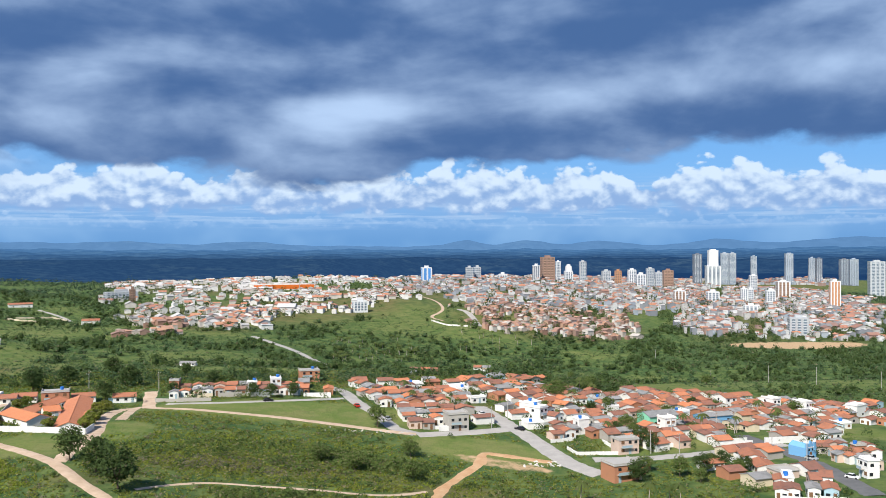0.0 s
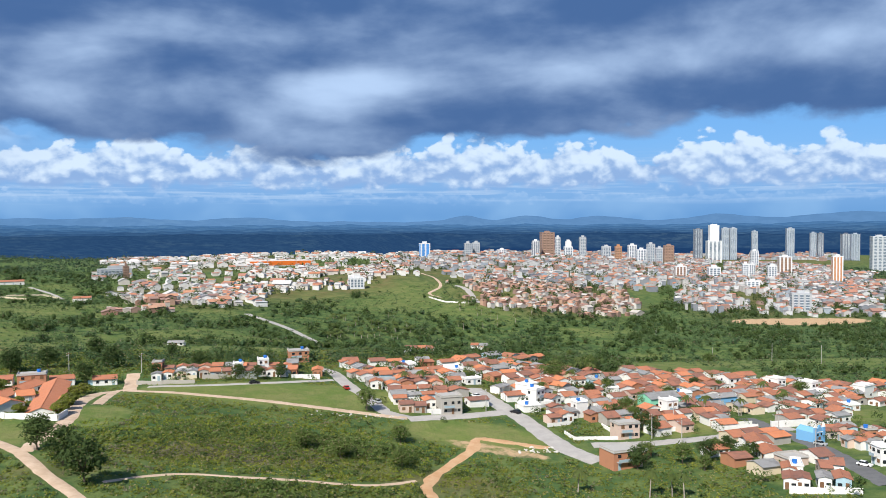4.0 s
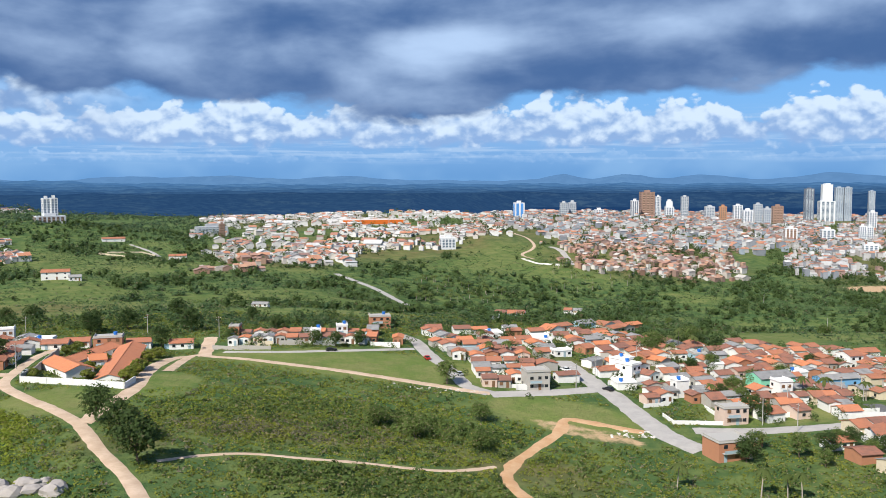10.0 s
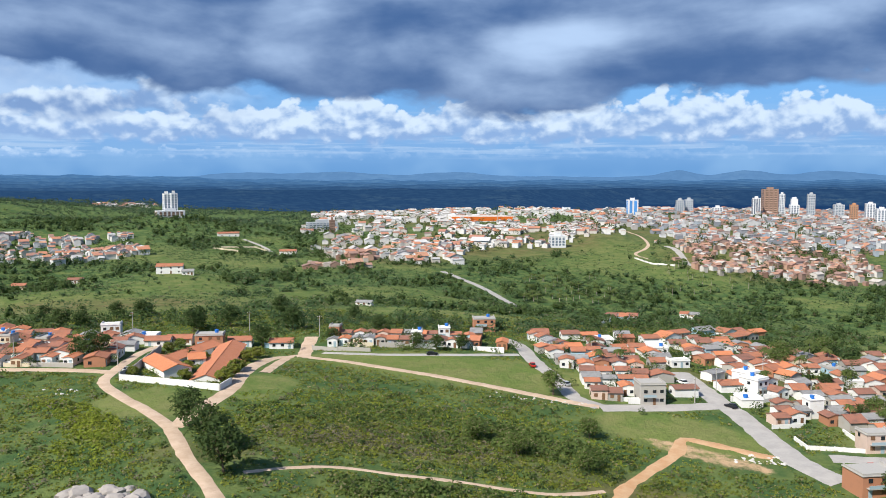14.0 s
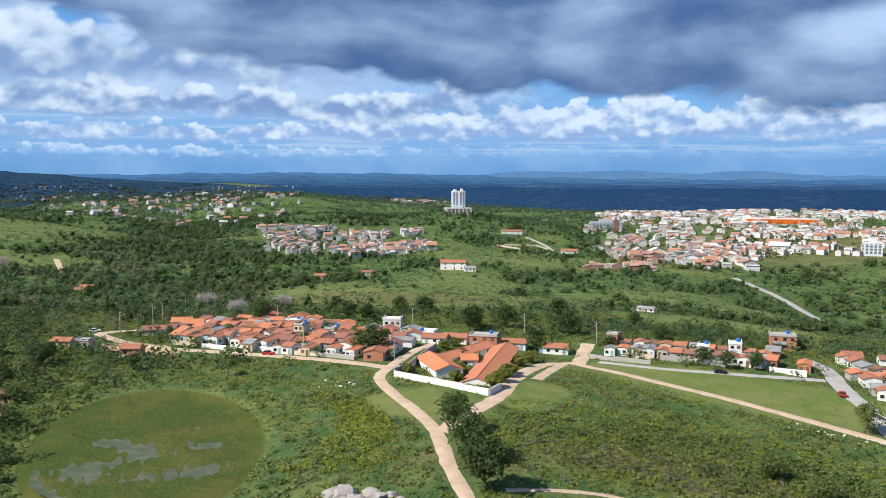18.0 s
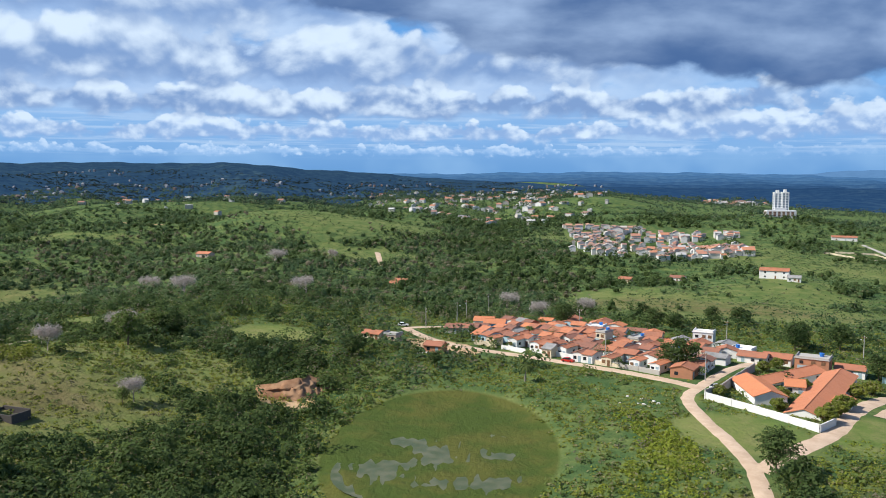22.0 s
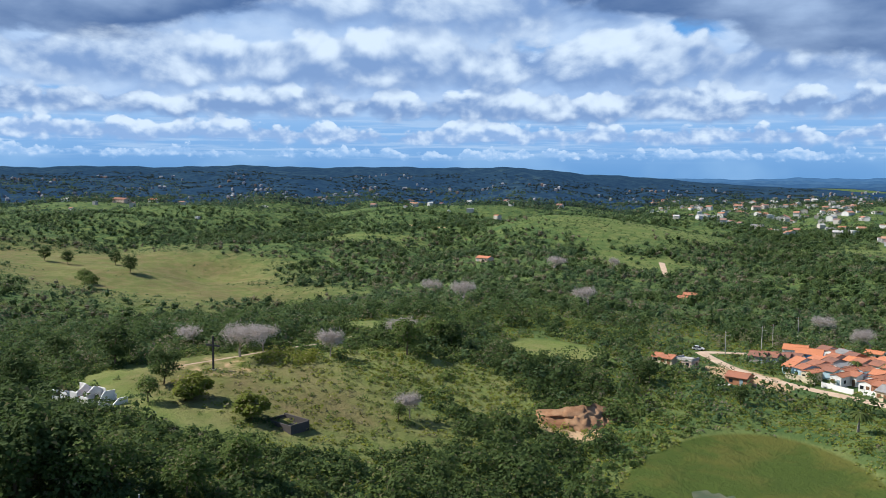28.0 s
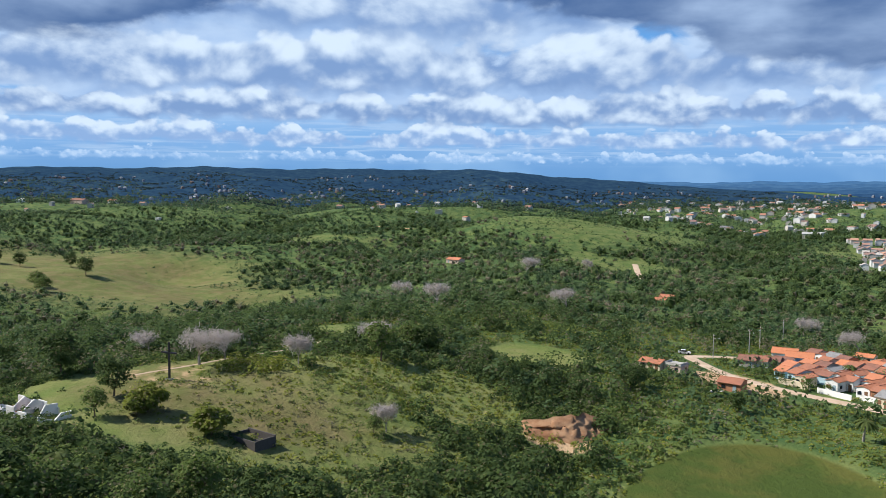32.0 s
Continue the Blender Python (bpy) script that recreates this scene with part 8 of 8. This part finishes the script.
stone("rubble", 80.9, 225.8, 0.4, 99, RUBBLE, "small heap of white rubble", "rubble heaps")
stone("rubble", 79.1, 225.1, 0.5, 100, RUBBLE, "small heap of white rubble", "rubble heaps")
stone("rubble", 77.8, 225.0, 0.3, 101, RUBBLE, "small heap of white rubble", "rubble heaps")
stone("rubble", 75.8, 230.7, 0.6, 102, RUBBLE, "small heap of white rubble", "rubble heaps")
stone("rubble", 78.4, 226.4, 0.3, 103, RUBBLE, "small heap of white rubble", "rubble heaps")
stone("rubble", 73.0, 228.2, 0.6, 104, RUBBLE, "small heap of white rubble", "rubble heaps")
stone("rubble", 75.3, 228.3, 0.4, 105, RUBBLE, "small heap of white rubble", "rubble heaps")
stone("rubble", 82.2, 229.3, 0.6, 106, RUBBLE, "small heap of white rubble", "rubble heaps")
stone("rubble", 70.4, 227.2, 0.5, 107, RUBBLE, "small heap of white rubble", "rubble heaps")
stone("rubble", 76.2, 226.3, 0.3, 108, RUBBLE, "small heap of white rubble", "rubble heaps")
stone("rubble", 72.7, 229.0, 0.3, 109, RUBBLE, "small heap of white rubble", "rubble heaps")
stone("rubble", 79.7, 226.9, 0.5, 110, RUBBLE, "small heap of white rubble", "rubble heaps")
stone("rubble", 82.6, 225.2, 0.5, 111, RUBBLE, "small heap of white rubble", "rubble heaps")
stone("rubble", 82.2, 224.3, 0.5, 112, RUBBLE, "small heap of white rubble", "rubble heaps")
stone("rubble", 75.1, 227.8, 0.5, 113, RUBBLE, "small heap of white rubble", "rubble heaps")
stone("rubble", 79.9, 224.8, 0.5, 114, RUBBLE, "small heap of white rubble", "rubble heaps")
stone("rubble", 79.7, 228.8, 0.5, 115, RUBBLE, "small heap of white rubble", "rubble heaps")
stone("rubble", 72.8, 227.3, 0.3, 116, RUBBLE, "small heap of white rubble", "rubble heaps")
stone("rubble", 70.1, 225.7, 0.6, 117, RUBBLE, "small heap of white rubble", "rubble heaps")
stone("rubble", 75.4, 230.7, 0.5, 118, RUBBLE, "small heap of white rubble", "rubble heaps")
stone("rubble", 81.2, 229.3, 0.5, 119, RUBBLE, "small heap of white rubble", "rubble heaps")
stone("rubble", -200.7, 244.8, 0.4, 130, RUBBLE, "small heap of white rubble", "rubble heaps")
stone("rubble", -213.4, 246.7, 0.5, 131, RUBBLE, "small heap of white rubble", "rubble heaps")
stone("rubble", -200.6, 242.8, 0.4, 132, RUBBLE, "small heap of white rubble", "rubble heaps")
stone("rubble", -208.6, 252.9, 0.5, 133, RUBBLE, "small heap of white rubble", "rubble heaps")
stone("rubble", -213.7, 248.8, 0.4, 134, RUBBLE, "small heap of white rubble", "rubble heaps")
stone("rubble", -206.2, 250.2, 0.3, 135, RUBBLE, "small heap of white rubble", "rubble heaps")
stone("rubble", -206.2, 245.4, 0.5, 136, RUBBLE, "small heap of white rubble", "rubble heaps")
stone("rubble", -200.6, 240.6, 0.7, 137, RUBBLE, "small heap of white rubble", "rubble heaps")
stone("rubble", -203.0, 239.7, 0.3, 138, RUBBLE, "small heap of white rubble", "rubble heaps")
stone("rubble", -211.7, 247.8, 0.6, 139, RUBBLE, "small heap of white rubble", "rubble heaps")
stone("rubble", -202.0, 238.6, 0.7, 140, RUBBLE, "small heap of white rubble", "rubble heaps")
stone("rubble", -209.0, 247.0, 0.4, 141, RUBBLE, "small heap of white rubble", "rubble heaps")
stone("rubble", -205.6, 244.9, 0.3, 142, RUBBLE, "small heap of white rubble", "rubble heaps")
stone("rubble", -199.8, 243.9, 0.6, 143, RUBBLE, "small heap of white rubble", "rubble heaps")


# ---- the big store on the plateau ----
store = empty("store_hall", 12, 1262, 8)
part("hall_wall", box(bmesh.new(), -44, 44, -26, 26, -4, 6.5), WHITE, store)
part("fascia", box(bmesh.new(), -44.4, 44.4, -26.4, -26.003, 1.5, 7.6), plain("orange_fascia", (0.72, 0.17, 0.03), 0.5), store)
part("roof_sheet", box(bmesh.new(), -44, 44, -26, 26, 6.503, 7.4), plain("pale_roof_sheet", (0.70, 0.62, 0.55), 0.6), store)
for k, u in enumerate((-20, 22)):
    bm = bmesh.new()
    tube(bm, Vector((u, -30, -2)), Vector((u, -30, 17)), 0.5, 0.35, 6)
    part("sign_mast", bm, CONCRETE, store)
tagged(store, "large store hall with an orange front band", "store")


# ---- cars ----
def car(x, y, turn, paint, label):
    ob = empty("car", x, y, turn)
    bm = bmesh.new()
    prism(bm, [(-2.05, 0.32), (2.05, 0.32), (2.1, 0.7), (1.95, 0.88), (0.95, 0.95), (-1.95, 0.95), (-2.1, 0.75)], -0.82, 0.82)
    part("body", bm, paint, ob)
    bm = bmesh.new()
    prism(bm, [(-1.8, 0.953), (0.95, 0.953), (0.35, 1.42), (-1.25, 1.45)], -0.72, 0.72)
    part("cabin", bm, DARKGLASS, ob)
    part("car_roof", box(bmesh.new(), -1.22, 0.3, -0.7, 0.7, 1.453, 1.5), paint, ob)
    for u in (-1.3, 1.3):
        for v in (-0.8, 0.8):
            bm = bmesh.new()
            bmesh.ops.create_cone(bm, cap_ends=True, segments=14, radius1=0.33, radius2=0.33, depth=0.2, matrix=pose(u, v, 0.33, 90))
            part("wheel", bm, RUBBER, ob)
    return tagged(ob, label, "car", "parked cars")


SILVER = plain("silver_paint", (0.55, 0.56, 0.58), 0.3, 0.4, 0.05)
RED = plain("red_paint", (0.45, 0.03, 0.02), 0.35, 0.0, 0.1)
BLACK = plain("black_paint", (0.02, 0.02, 0.025), 0.3, 0.0, 0.1)
WHITEPAINT = plain("white_paint", (0.75, 0.75, 0.75), 0.35, 0.0, 0.05)
car(-13.8, 309.4, 8, BLACK, "black car parked by the houses")
car(31.6, 283.0, 115, SILVER, "silver car parked on the street")
car(72.6, 294.0, 120, WHITEPAINT, "white car parked on the street")
car(82.2, 270.6, 125, BLACK, "black car parked on the street")
car(103.5, 221.1, 5, RED, "small red car parked on the street")
car(155.3, 211.4, 15, WHITEPAINT, "white pickup parked in a dirt yard")
car(22.0, 302.7, 100, RED, "small red car parked on the street")
car(163.9, 204.9, -60, SILVER, "silver car on the asphalt road")
car(158.3, 177.3, -60, WHITEPAINT, "white car on the asphalt road")
car(-105.9, 262.2, 60, SILVER, "silver car on the dirt road")
car(-158.6, 267.1, 5, RED, "small red car on the dirt road")
car(-240.4, 274.5, 40, WHITEPAINT, "white car by the last houses")


def church(x, y, turn):
    ob = empty("chapel", x, y, turn)
    ob.scale = (0.62, 0.62, 0.72)
    part("nave", prism(bmesh.new(), [(-3.2, -1), (3.2, -1), (3.2, 4.6), (0, 6.4), (-3.2, 4.6)], -3.5, 8), BLUE, ob)
    for u in (-3.1, 3.1):
        part("turret", box(bmesh.new(), u - 0.8, u + 0.8, -4.6, -3.503, -1, 7.2), BLUE, ob)
        bm = bmesh.new()
        bmesh.ops.create_cone(bm, cap_ends=True, segments=4, radius1=1.1, radius2=0.02, depth=1.8, matrix=pose(u, -4.05, 8.11, 0, 0, 45))
        part("turret_cap", bm, WHITE, ob)
    part("gable_front", prism(bmesh.new(), [(-2.29, -1), (2.29, -1), (2.29, 5.6), (0, 8.2), (-2.29, 5.6)], -4.2, -3.503), BLUE, ob)
    part("cornice", box(bmesh.new(), -2.28, 2.28, -4.4, -4.203, 4.9, 5.2), WHITE, ob)
    reuse("door", box_mesh("door", 1.6, 0.14, 2.8, WOOD), ob, pose(0, -4.24, 0.1))
    for u in (-1.3, 1.3):
        reuse("window", WINDOW, ob, pose(u, -4.24, 3.4))
    tagged(ob, "small blue chapel with two pointed turrets", "church")


church(165.3, 210.8, 15)
